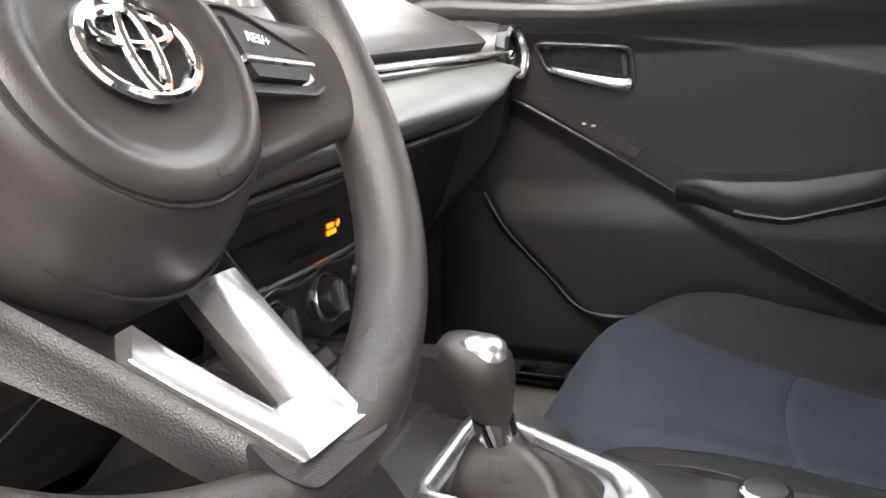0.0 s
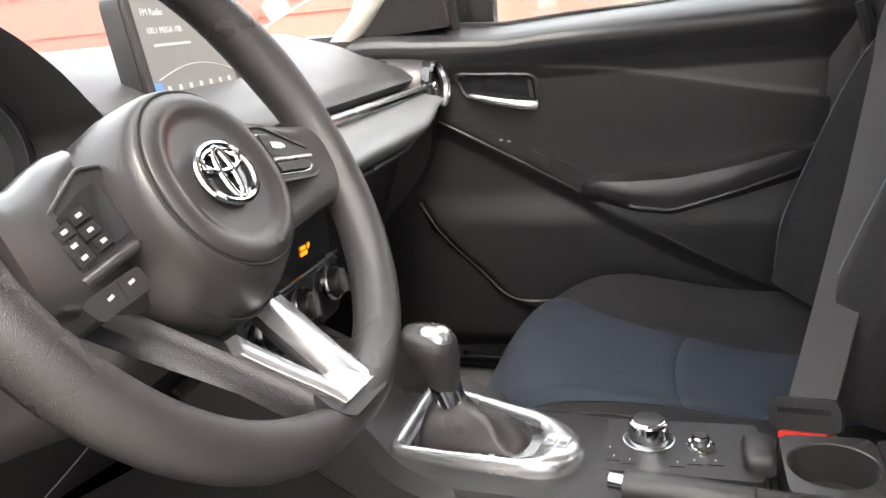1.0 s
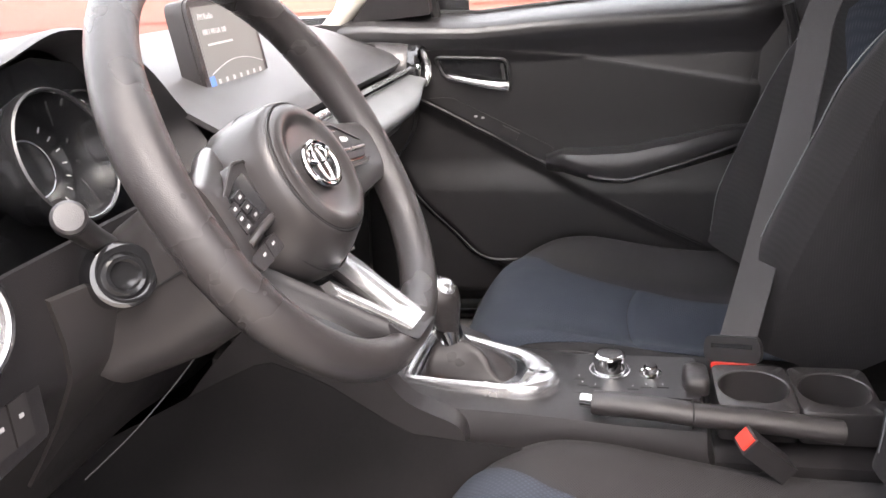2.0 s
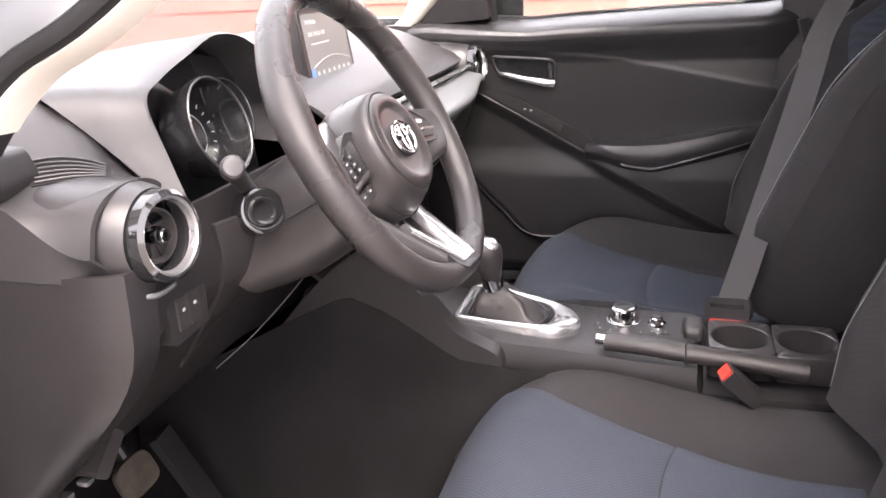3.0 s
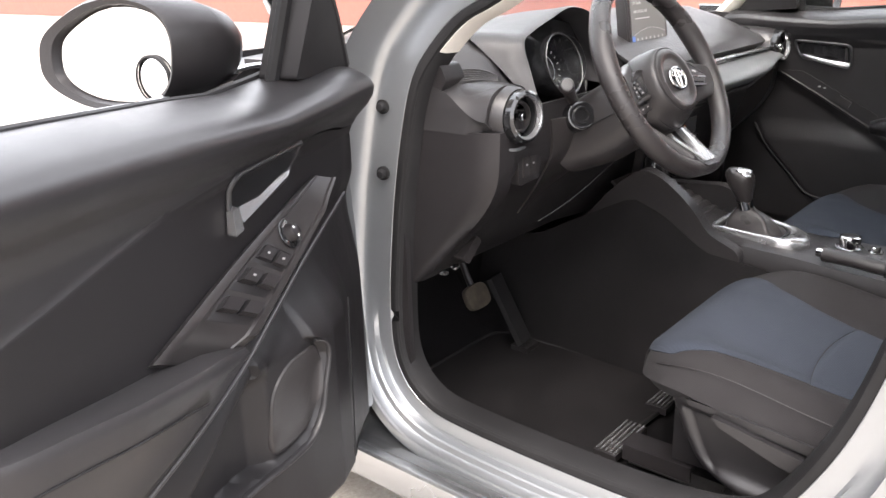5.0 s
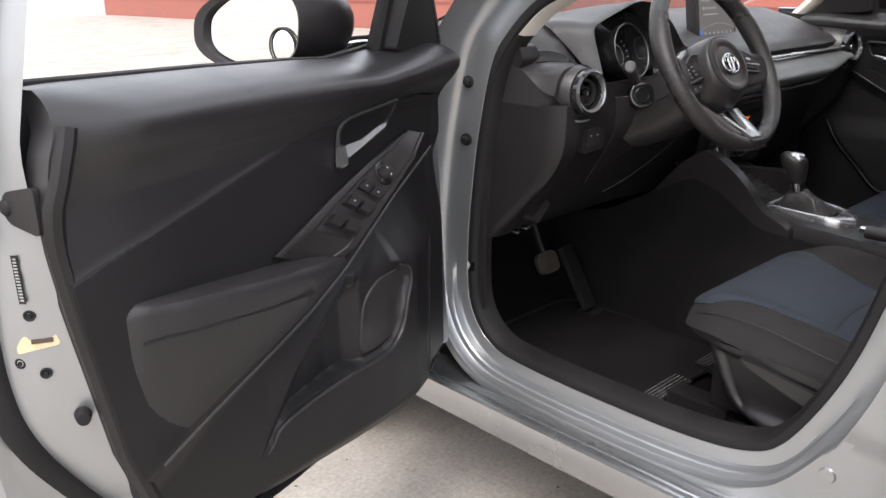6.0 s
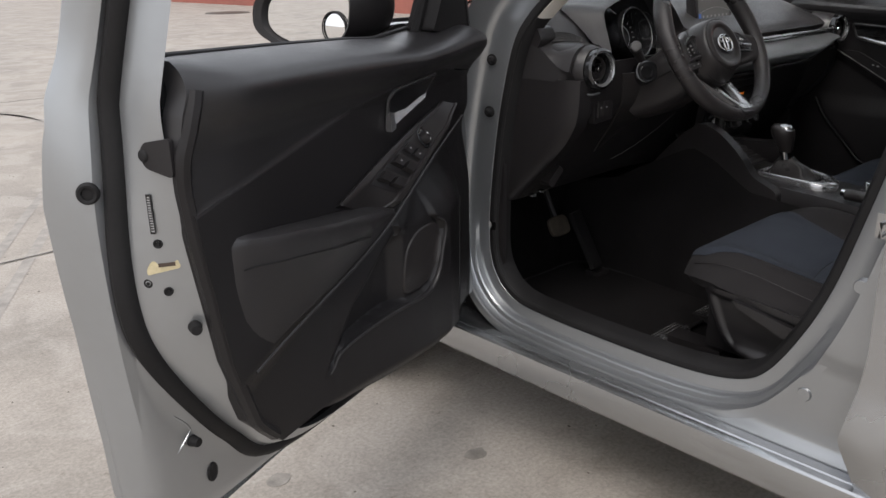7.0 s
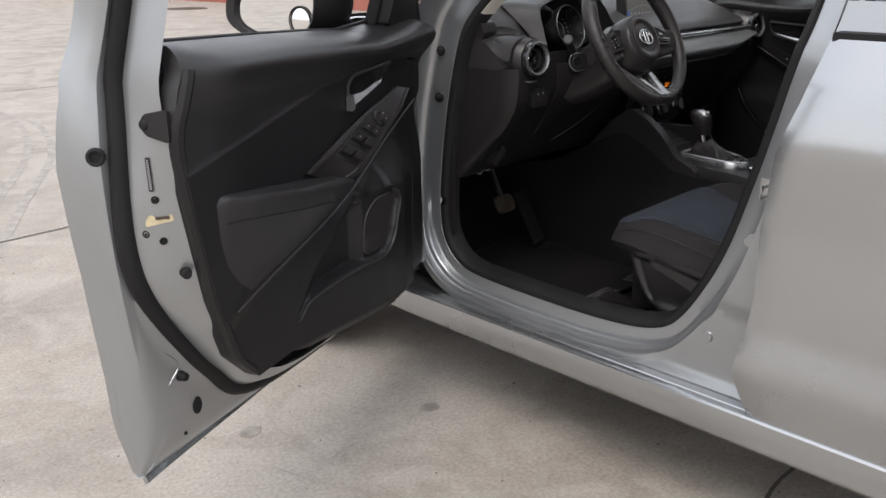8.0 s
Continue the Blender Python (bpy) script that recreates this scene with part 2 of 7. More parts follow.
BRASS = material("greased_latch_plastic", (0.50, 0.43, 0.27), 0.5, 0.0, 0.25, 60.0)
WORN = material("worn_brown_rubber", (0.050, 0.042, 0.033), 0.75, 0.0, 0.45, 45.0, 0.5, 900.0, spec=0.2)
GLASS = clear_glass("window_glass", (0.93, 0.96, 0.95))

# ---- the yard ----
def concrete_material():
    mat = material("pale_worn_concrete", (0.318, 0.287, 0.252), 0.88, 0.0, 0.20, 1.3, 0.35, 260.0, spec=0.3)
    nt = mat.node_tree
    n, ln = nt.nodes, nt.links
    b, tc = n["Principled BSDF"], n["Texture Coordinate"]
    speck = n.new("ShaderNodeTexNoise")
    speck.inputs["Scale"].default_value, speck.inputs["Detail"].default_value = 26.0, 8.0
    speck.inputs["Roughness"].default_value = 0.72
    cut = n.new("ShaderNodeValToRGB")
    cut.color_ramp.elements[0].position, cut.color_ramp.elements[1].position = 0.60, 0.68
    cut.color_ramp.elements[0].color, cut.color_ramp.elements[1].color = (0, 0, 0, 1), (0.7, 0.7, 0.7, 1)
    mix = n.new("ShaderNodeMix")
    mix.data_type = "RGBA"
    mix.inputs[7].default_value = (0.20, 0.175, 0.145, 1)
    ln.new(tc.outputs["Object"], speck.inputs["Vector"])
    ln.new(speck.outputs["Fac"], cut.inputs[0])
    ln.new(cut.outputs[0], mix.inputs[0])
    ln.new(n["Color Ramp"].outputs[0], mix.inputs[6])
    patch = n.new("ShaderNodeTexNoise")
    patch.inputs["Scale"].default_value, patch.inputs["Detail"].default_value, patch.inputs["Distortion"].default_value = 3.4, 9.0, 0.8
    cut2 = n.new("ShaderNodeValToRGB")
    cut2.color_ramp.elements[0].position, cut2.color_ramp.elements[1].position = 0.46, 0.57
    cut2.color_ramp.elements[0].color, cut2.color_ramp.elements[1].color = (0, 0, 0, 1), (0.5, 0.5, 0.5, 1)
    mix2 = n.new("ShaderNodeMix")
    mix2.data_type = "RGBA"
    mix2.inputs[7].default_value = (0.425, 0.390, 0.350, 1)
    ln.new(tc.outputs["Object"], patch.inputs["Vector"])
    ln.new(patch.outputs["Fac"], cut2.inputs[0])
    ln.new(cut2.outputs[0], mix2.inputs[0])
    ln.new(mix.outputs[2], mix2.inputs[6])
    sand = n.new("ShaderNodeTexNoise")
    sand.inputs["Scale"].default_value, sand.inputs["Detail"].default_value, sand.inputs["Roughness"].default_value = 95.0, 7.0, 0.75
    tone = n.new("ShaderNodeMapRange")
    tone.inputs["From Min"].default_value, tone.inputs["From Max"].default_value = 0.3, 0.7
    tone.inputs["To Min"].default_value, tone.inputs["To Max"].default_value = 0.70, 1.22
    mix3 = n.new("ShaderNodeMix")
    mix3.data_type, mix3.blend_type = "RGBA", "MULTIPLY"
    mix3.inputs[0].default_value = 1.0
    ln.new(tc.outputs["Object"], sand.inputs["Vector"])
    ln.new(sand.outputs["Fac"], tone.inputs["Value"])
    ln.new(mix2.outputs[2], mix3.inputs[6])
    ln.new(tone.outputs[0], mix3.inputs[7])
    ln.new(mix3.outputs[2], b.inputs["Base Color"])
    return mat


CONCRETE = concrete_material()
JOINT = material("dark_joint_filler", (0.10, 0.09, 0.08), 0.95, 0.0, 0.3, 8.0)
TYREMARK = material("faint_tyre_rubber", (0.295, 0.272, 0.245), 0.95, 0.0, 0.25, 16.0)
OIL = material("oil_stain", (0.24, 0.22, 0.195), 0.7, 0.0, 0.3, 30.0)

bm = bmesh.new()
xs, ys = [-400, -60, -12, -5, 0, 5, 12, 60, 400], [-400, -60, -12, -5, 0, 5, 12, 30, 60, 400]
g = [[bm.verts.new((x, y, 0)) for y in ys] for x in xs]
for i in range(len(xs) - 1):
    for j in range(len(ys) - 1):
        bm.faces.new((g[i][j], g[i + 1][j], g[i + 1][j + 1], g[i][j + 1]))
ground = tagged(part("ground", bm, CONCRETE), "pale worn concrete yard with dark specks and joints", "ground", kind="structure")


def flat_strip(path, w, z, name, mat, parent):
    rings = []
    path = [Vector((*p[:2], 0)) for p in path]
    for i, p in enumerate(path):
        d = (path[min(i + 1, len(path) - 1)] - path[max(i - 1, 0)]).normalized()
        s = Vector((-d.y, d.x, 0)) * (w / 2)
        rings.append([p + s + Vector((0, 0, z)), p - s + Vector((0, 0, z))])
    return part(name, loft(rings, closed=False, cap=False), mat, parent)


def wobble(a, b, n=24, amp=0.012):
    out = []
    for i in range(n + 1):
        p = Vector(a).lerp(Vector(b), i / n)
        out.append((p.x + amp * noise.noise((p.x * 3, p.y * 3, 1.7)), p.y + amp * noise.noise((p.x * 3, p.y * 3, 9.1))))
    return out


flat_strip(wobble((-4.2, 2.52), (6.5, 2.44)), 0.012, 0.004, "joint", JOINT, ground)
flat_strip(wobble((-3.5, 7.25), (9.5, 6.6)), 0.016, 0.004, "joint", JOINT, ground)
flat_strip(wobble((-0.60, -0.70), (1.8, -0.64), 40, 0.03), 0.010, 0.004, "crack", JOINT, ground)
flat_strip(wobble((-3.0, 12.6), (10.3, 11.8)), 0.02, 0.004, "joint", JOINT, ground)
for off in (0.0, 0.16):
    arc = spline([(-1.75 + off, 1.6), (-0.95 + off, 3.1), (-0.42 + off, 4.1), (-0.05 + off * 0.7, 5.2), (0.0, 6.2), (-0.35, 6.9)], 6)
    flat_strip(arc, 0.045, 0.0012, "tyre_mark", TYREMARK, ground)
for x, y, r, s in ((-0.82, 0.153, 0.022, 3), (-1.231, 0.404, 0.022, 5), (-1.02, 0.62, 0.010, 9), (-0.35, 0.30, 0.014, 12)):
    ring = [(x + r * (1 + 0.45 * noise.noise((math.cos(a) * 1.3 + s, math.sin(a) * 1.3, s))) * math.cos(a) * 1.4,
             y + r * (1 + 0.45 * noise.noise((math.cos(a) * 1.3 + s, math.sin(a) * 1.3, s))) * math.sin(a)) for a in np.linspace(0, 6.28, 17)[:-1]]
    part("stain", prism(ring, "z", 0.0004, 0.0014), OIL, ground)
rnd = random.Random(5)
for k in range(5):
    x0, y0, a_, l_ = rnd.uniform(-3.2, -0.75), rnd.uniform(-0.3, 3.2), rnd.uniform(0, 6.28), rnd.uniform(0.06, 0.30)
    flat_strip(wobble((x0, y0), (x0 + l_ * math.cos(a_), y0 + l_ * math.sin(a_)), 16, 0.12), rnd.uniform(0.0012, 0.0022), 0.0012, "crack", OIL, ground)
GRIT = material("dark_grit", (0.10, 0.085, 0.07), 0.9, 0.0, 0.3, 30.0)
grit = bmesh.new()
for k in range(520):
    x0, y0, r = rnd.uniform(-4.0, 0.5), rnd.uniform(-0.8, 4.5), rnd.uniform(0.0010, 0.0042)
    ring_ = [(x0 + r * rnd.uniform(0.6, 1.5) * math.cos(a_), y0 + r * rnd.uniform(0.6, 1.3) * math.sin(a_)) for a_ in np.linspace(0, 6.28, 7)[:-1]]
    low_ = [grit.verts.new((x, y, 0.0)) for x, y in ring_]
    peak = grit.verts.new((x0, y0, r * 0.8))
    for i in range(6):
        grit.faces.new((low_[i], low_[(i + 1) % 6], peak))
tagged(part("ground_grit", grit, GRIT), "scattered dark grit and crumbs on the concrete", "grit", kind="stuff")
IRON = material("rusty_cast_iron", (0.10, 0.075, 0.06), 0.7, 0.6, 0.3, 8.0, 0.5, 60.0)
cover = thing("manhole_cover", (8.3, 17.6, 0), "round rusty cast-iron manhole cover set in the concrete", "manhole cover")
part("lid", turned([(0, 0.016), (0.40, 0.016), (0.42, 0.010), (0.42, 0.0)], pose(8.3, 17.6, 0), 36), IRON, cover)
part("rim", turned([(0.43, 0.012), (0.52, 0.012), (0.53, 0.0)], pose(8.3, 17.6, 0), 36), JOINT, cover)

REDWALL = material("brick_red_painted_wall", (0.30, 0.105, 0.080), 0.85, 0.0, 0.12, 0.8, 0.4, 30.0)
wall = tagged(part("wall_red", prism([(10.4, -14), (10.4, 30), (10.7, 30), (10.7, -14)], "z", 0, 3.2, 0.01), REDWALL), "brick-red painted yard wall with faint weathering", "wall", kind="structure")
for k, z in enumerate((0.62, 1.24, 1.86, 2.48, 3.1)):
    part("rib", box(10.37, 10.402, -14, 30, z - 0.018, z + 0.018, 0.006), REDWALL, wall)
PALEPRINT = material("faded_cream_paint", (0.46, 0.20, 0.15), 0.9, 0.0, 0.15, 4.0)
for y0, w, z in ((11.3, 1.0, 1.55), (12.6, 0.7, 1.55), (13.6, 1.3, 1.55), (15.6, 0.9, 1.5)):
    part("faded_bar", box(10.386, 10.399, y0, y0 + w, z - 0.05, z + 0.05, 0.002), PALEPRINT, wall)

# ---- the car's body ----
def tumble(z):
    """How far the upper body leans inboard."""
    return max(0.0, z - 1.0) * 0.30


body = thing("car_body", (0, 0, 0), "silver sedan body with open front door, parked on concrete", "car")
SIDE = [(-0.40, 1.392), (-0.20, 1.27), (-0.015, 1.131), (0.075, 1.079), (0.140, 0.990), (0.178, 0.858), (0.203, 0.712), (0.217, 0.559), (0.206, 0.455),
        (0.150, 0.392), (0.05, 0.373), (-0.19, 0.368), (-0.345, 0.374), (-0.435, 0.392), (-0.485, 0.428), (-0.537, 0.516), (-0.576, 0.611), (-0.609, 0.733),
        (-0.638, 0.856), (-0.658, 0.95), (-0.684, 1.068), (-0.70, 1.25), (-0.675, 1.365), (-0.585, 1.405)]


def opening(side):
    return [Vector((side * (0.69 - tumble(p.y)), p.x, p.y)) for p in spline(SIDE, 6, closed=True)]


def ring_frame(path, side):
    """In-plane outward way and the outboard way at each point of a door opening."""
    mid = Vector((0, -0.22, 0.85))
    k = len(path)

    def out(i):
        d = (path[(i + 1) % k] - path[(i - 1) % k])
        nrm = Vector((0, d.z, -d.y)).normalized()
        if nrm.dot(Vector((0, path[i].y, path[i].z)) - Vector((0, mid.y, mid.z))) < 0:
            nrm = -nrm
        return nrm, Vector((side, 0, 0))
    return out


JAMBSEC = [(0.004, -0.03), (0.004, 0.004), (0.008, 0.009), (0.020, 0.0115), (0.031, 0.0135), (0.0345, 0.017), (0.0350, 0.031), (0.0375, 0.035), (0.0455, 0.0395), (0.0475, 0.043), (0.0495, 0.058), (0.0520, 0.0605), (0.0575, 0.0625), (0.068, 0.063)]
# above the sill the frame is one smooth hollow
JAMBSOFT = [(0.004, -0.03), (0.004, 0.004), (0.008, 0.009), (0.018, 0.011), (0.028, 0.012), (0.036, 0.013), (0.044, 0.0145), (0.052, 0.0165), (0.060, 0.020), (0.066, 0.026), (0.071, 0.036), (0.075, 0.050), (0.079, 0.070), (0.085, 0.100)]
for side in (-1, 1):
    path = opening(side)
    way_ = ring_frame(path, side)
    rings = []
    for i, p in enumerate(path):
        k = ease(0.42, 0.62, p.z)
        o_, a_ = way_(i)
        most = 0.12 - 0.067 * ease(-0.22, -0.48, p.y)
        rings.append([p + o_ * (h[0] + (s_[0] - h[0]) * k) + a_ * min(most, h[1] + (s_[1] - h[1]) * k) for h, s_ in zip(JAMBSEC, JAMBSOFT)])
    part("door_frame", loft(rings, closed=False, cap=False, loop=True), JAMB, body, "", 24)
    strip = [p + Vector((side * 0.004, 0, 0)) for p in path]
    part("weatherstrip", tube(strip, 0.0072, 8, True, 1.25), RUBBER, body, "black rubber door seal")
    inner = [(-0.016, -0.040), (-0.014, -0.006), (-0.008, 0.003), (0.0, 0.0), (0.004, -0.02)]
    part("pillar_trim", sweep(path, inner, True, ring_frame(path, side)), RUBBER, body)
    # beige lining inside the seal, up the windscreen pillar and along the roof
    up_ = [i for i, p in enumerate(path) if p.z > 1.03 and p.y > -0.55]
    up_.sort(key=lambda i: -path[i].y)
    fr_ = ring_frame(path, side)
    strip_ = [[path[i] + fr_(i)[0] * a + Vector((side, 0, 0)) * b for a, b in ((-0.0085, -0.001), (-0.012, 0.001), (-0.016, -0.008), (-0.018, -0.040))] for i in up_]
    part("pillar_lining", loft(strip_, closed=False, cap=False), BEIGE, body, "beige pillar lining")

# rocker below the openings
for side in (-1, 1):
    sec = [(0.70, 0.312), (0.753, 0.3115), (0.7555, 0.3110), (0.758, 0.3160), (0.761, 0.3185), (0.786, 0.3205), (0.789, 0.3185), (0.799, 0.3180), (0.8035, 0.3165), (0.8065, 0.312), (0.809, 0.285), (0.800, 0.250), (0.785, 0.236), (0.74, 0.232), (0.70, 0.245)]
    rings = [[(side * x, y, z + 0.004 * (y > 0.4)) for x, z in sec] for y in np.linspace(0.62, -1.45, 14)]
    part("rocker", loft(rings), SILVER, body, "", 24)

# front fender, bonnet, cowl and windscreen
for side in (-1, 1):
    def fender(u, v, side=side):
        y = 0.34 + 1.10 * u
        top = 1.005 - 0.24 * max(0, u - 0.1) ** 1.2
        low = 0.27 if u < 0.12 else 0.27 + 0.40 * ease(0.12, 0.30, u) - 0.30 * ease(0.82, 1.0, u)
        z = low + (top - low) * v
        x = 0.805 + 0.018 * math.sin(min(1, v * 1.2) * 3.14) - 0.05 * ease(0.78, 1.0, v) - 0.10 * ease(0.6, 1.0, u) ** 2
        return (side * x, y, z)
    part("fender", sheet(fender, 22, 12, 0.012), SILVER, body)


def bonnet(u, v):
    y = 0.66 + 0.80 * u
    w = 0.735 - 0.10 * u * u
    x = (2 * v - 1) * w
    return (x, y + 0.10 * (1 - (x / 0.75) ** 2) * (1 - u), 1.012 - 0.05 * (x / 0.75) ** 2 - 0.23 * u ** 1.5)


part("bonnet", sheet(bonnet, 14, 20, 0.015), SILVER, body)
part("cowl_grille", sheet(lambda u, v: ((2 * v - 1) * 0.70, 0.58 + 0.22 * u - 0.14 * (2 * v - 1) ** 2, 0.992 - 0.02 * (1 - u)), 4, 20, 0.01), PLASTIC, body)
part("front_bumper", sheet(lambda u, v: ((2 * v - 1) * (0.80 - 0.10 * (u > 0.5)), 1.62 - 0.24 * abs(2 * v - 1) ** 2.4 - 0.16 * u, 0.24 + 0.52 * u), 6, 22, 0.02), SILVER, body)


def screen_glass(u, v):
    s = 2 * v - 1
    z = 1.005 + 0.40 * u
    w = 0.68 - 0.10 * u
    return (s * w, 0.62 - 0.16 * s * s - (0.96 + 0.02 * s * s) * u, z + 0.02 * u * (1 - s * s))


windscreen = part("windscreen", sheet(screen_glass, 8, 14, 0.005), GLASS, body)
windscreen.visible_shadow = False


def roof_skin(lift, inset):
    def f(u, v):
        s = 2 * v - 1
        y = -0.33 - 1.55 * u
        return (s * (0.585 - inset), y, 1.405 + lift + 0.05 * (1 - s * s) * (0.6 + math.sin(3.14 * u) * 0.4) - 0.06 * u ** 3)
    return f


part("roof", sheet(roof_skin(0.03, 0.0), 14, 14, 0.012), SILVER, body)
part("headliner", sheet(roof_skin(0.0, 0.01), 14, 14, 0.006), BEIGE, body)
# beige lining of the far windscreen pillar
pil = spline([(0.655, 0.20, 0.985), (0.640, 0.09, 1.085), (0.612, -0.05, 1.20), (0.56, -0.30, 1.375)], 6)
part("pillar_lining", tube(pil, lambda t: 0.032 + 0.006 * t, 12, False, 0.62, (0, 1, 0.6)), BEIGE, body, "beige pillar lining")

# rear: quarter panels, rear deck and back window close the cabin
for side in (-1, 1):
    def quarter(u, v, side=side):
        y = -1.56 - 1.05 * u
        z = 0.27 + (0.76 + 0.02 * u) * v
        return (side * (0.80 + 0.018 * math.sin(v * 3.1) - 0.14 * u * u), y, z)
    part("quarter_panel", sheet(quarter, 10, 10, 0.012), SILVER, body)
    rq = [Vector((side * (0.69 - tumble(z)), y, z)) for y, z in ((-1.53, 1.02), (-1.62, 1.20), (-1.72, 1.36), (-1.90, 1.36), (-2.15, 1.10), (-2.18, 1.02))]
    part("rear_pillar", soften(loft([rq, [p - Vector((side * 0.05, 0, 0)) for p in rq]]), 0.006), SILVER, body)
back = part("back_window", sheet(lambda u, v: ((2 * v - 1) * (0.58 + 0.06 * u), -1.86 - 0.38 * u, 1.37 - 0.30 * u), 4, 8, 0.005), GLASS, body)
back.visible_shadow = False
part("boot_lid", sheet(lambda u, v: ((2 * v - 1) * 0.72, -2.24 - 0.40 * u, 1.06 - 0.03 * u - 0.02 * (2 * v - 1) ** 2), 6, 10, 0.012), SILVER, body)
part("rear_bumper", sheet(lambda u, v: ((2 * v - 1) * 0.80, -2.68 + 0.16 * abs(2 * v - 1) ** 2.4, 0.25 + 0.80 * u), 6, 16, 0.02), SILVER, body)
part("rear_bulkhead", prism([(-0.66, 0.30), (0.66, 0.30), (0.66, 1.03), (-0.66, 1.03)], "y", -1.62, -1.60, 0.004), CARPET, body)
part("parcel_shelf", box(-0.66, 0.66, -2.20, -1.60, 1.02, 1.04), CARPET, body)

# floor pan with carpet, tunnel side and firewall
part("floor_pan", box(-0.70, 0.70, -2.1, 0.75, 0.225, 0.262, 0.004), PLASTIC, body)
part("footwell_carpet", sheet(lambda u, v: ((2 * v - 1) * 0.685, 0.72 - 2.3 * u,
     0.272 + 0.42 * ease(0.155, 0.0, u) ** 1.3 + 0.20 * ease(0.17, 0.11, abs(2 * v - 1) * 0.685) + 0.05 * ease(0.60, 0.68, abs(2 * v - 1) * 0.685)
     + 0.004 * noise.noise((v * 30, u * 30, 0))), 46, 60, 0.006), CARPET, body)
part("firewall", box(-0.69, 0.69, 0.73, 0.75, 0.25, 1.0), CARPET, body)
for side in (-1, 1):
    part("sill_plate", loft([[(side * x, y, z) for x, z in ((0.60, 0.30), (0.645, 0.352), (0.665, 0.372), (0.684, 0.372), (0.684, 0.30))] for y in np.linspace(0.17, -0.48, 10)]), PLASTIC, body, "black plastic sill plate")
    part("kick_panel", loft([[(side * x, y, z) for x, y in ((0.640, 0.60), (0.655, 0.30), (0.676, 0.19), (0.687, 0.19), (0.69, 0.60))] for z in (0.30, 0.5, 0.75, 1.0)]), PLASTIC, body)

# plugs, hinge-post bolts and the striker on the near side
for y, z in ((0.206, 0.940), (0.214, 0.823)):
    m = facing((-0.704, y + 0.004, z), (-1, -0.25, 0))
    part("bolt", turned([(0, 0.016), (0.006, 0.015), (0.0085, 0.010), (0.0085, 0.005), (0.0125, 0.004), (0.0125, -0.006)], m, 20), RUBBER, body)
for y, z in ((-0.590, 0.420), (-0.655, 0.640)):
    part("plug", turned([(0, 0.004), (0.011, 0.004), (0.013, 0.0), (0.013, -0.01)], facing((-0.7425, y + 0.012, z + 0.006), (-1, 0, 0)), 20), JAMB, body)
part("striker", tube([(-0.735, -0.665, 0.762), (-0.768, -0.665, 0.762), (-0.768, -0.665, 0.742), (-0.735, -0.665, 0.742)], 0.0035, 8), STEEL, body)
part("striker_plate", box(-0.7445, -0.738, -0.680, -0.650, 0.732, 0.772, 0.002), STEEL, body)

# wheels carry the car
TYRE = material("tyre_rubber", (0.022, 0.022, 0.022), 0.85, 0.0, 0.2, 20.0, 0.4, 300.0)
for y in (0.80, -1.77):
    for side in (-1, 1):
        m = facing((side * 0.73, y, 0.292), (side, 0, 0))
        wheel = part("wheel", turned([(0.16, -0.085), (0.255, -0.09), (0.284, -0.075), (0.292, -0.05), (0.292, 0.05), (0.284, 0.075), (0.255, 0.09), (0.205, 0.085), (0.2, 0.0)], m, 40), TYRE, body)
        part("rim", turned([(0, 0.05), (0.04, 0.055), (0.10, 0.045), (0.19, 0.07), (0.204, 0.084), (0.204, -0.08)], m, 40), SATIN, wheel)

# outer face of the centre pillars behind the front doors, from the frame's edge to the rear door
for side in (-1, 1):
    path = opening(side)
    way_ = ring_frame(path, side)
    edge = [(p, way_(i)[0]) for i, p in enumerate(path) if p.y < -0.33 and p.z < 1.12]
    edge.sort(key=lambda e: (e[0] + e[1] * 0.060).z)
    rows = []
    for p, o_ in edge:
        b_ = p + o_ * 0.060
        row = []
        for t in np.linspace(0, 1, 26):
            y = b_.y + (-0.86 - b_.y) * t
            step_ = 0.512 - 0.14 * (-0.575 - y)
            x = 0.7425 + 0.011 * ease(step_ - 0.012, step_ + 0.004, b_.z) * ease(-0.545, -0.590, y + 0.20 * (b_.z - 0.5)) * ease(0.90, 0.70, b_.z) + 0.012 * ease(0.345, 0.314, b_.z)
            row.append((side * (x - tumble(b_.z)), y, b_.z))
        rows.append(row)
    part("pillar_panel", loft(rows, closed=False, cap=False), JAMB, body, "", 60)

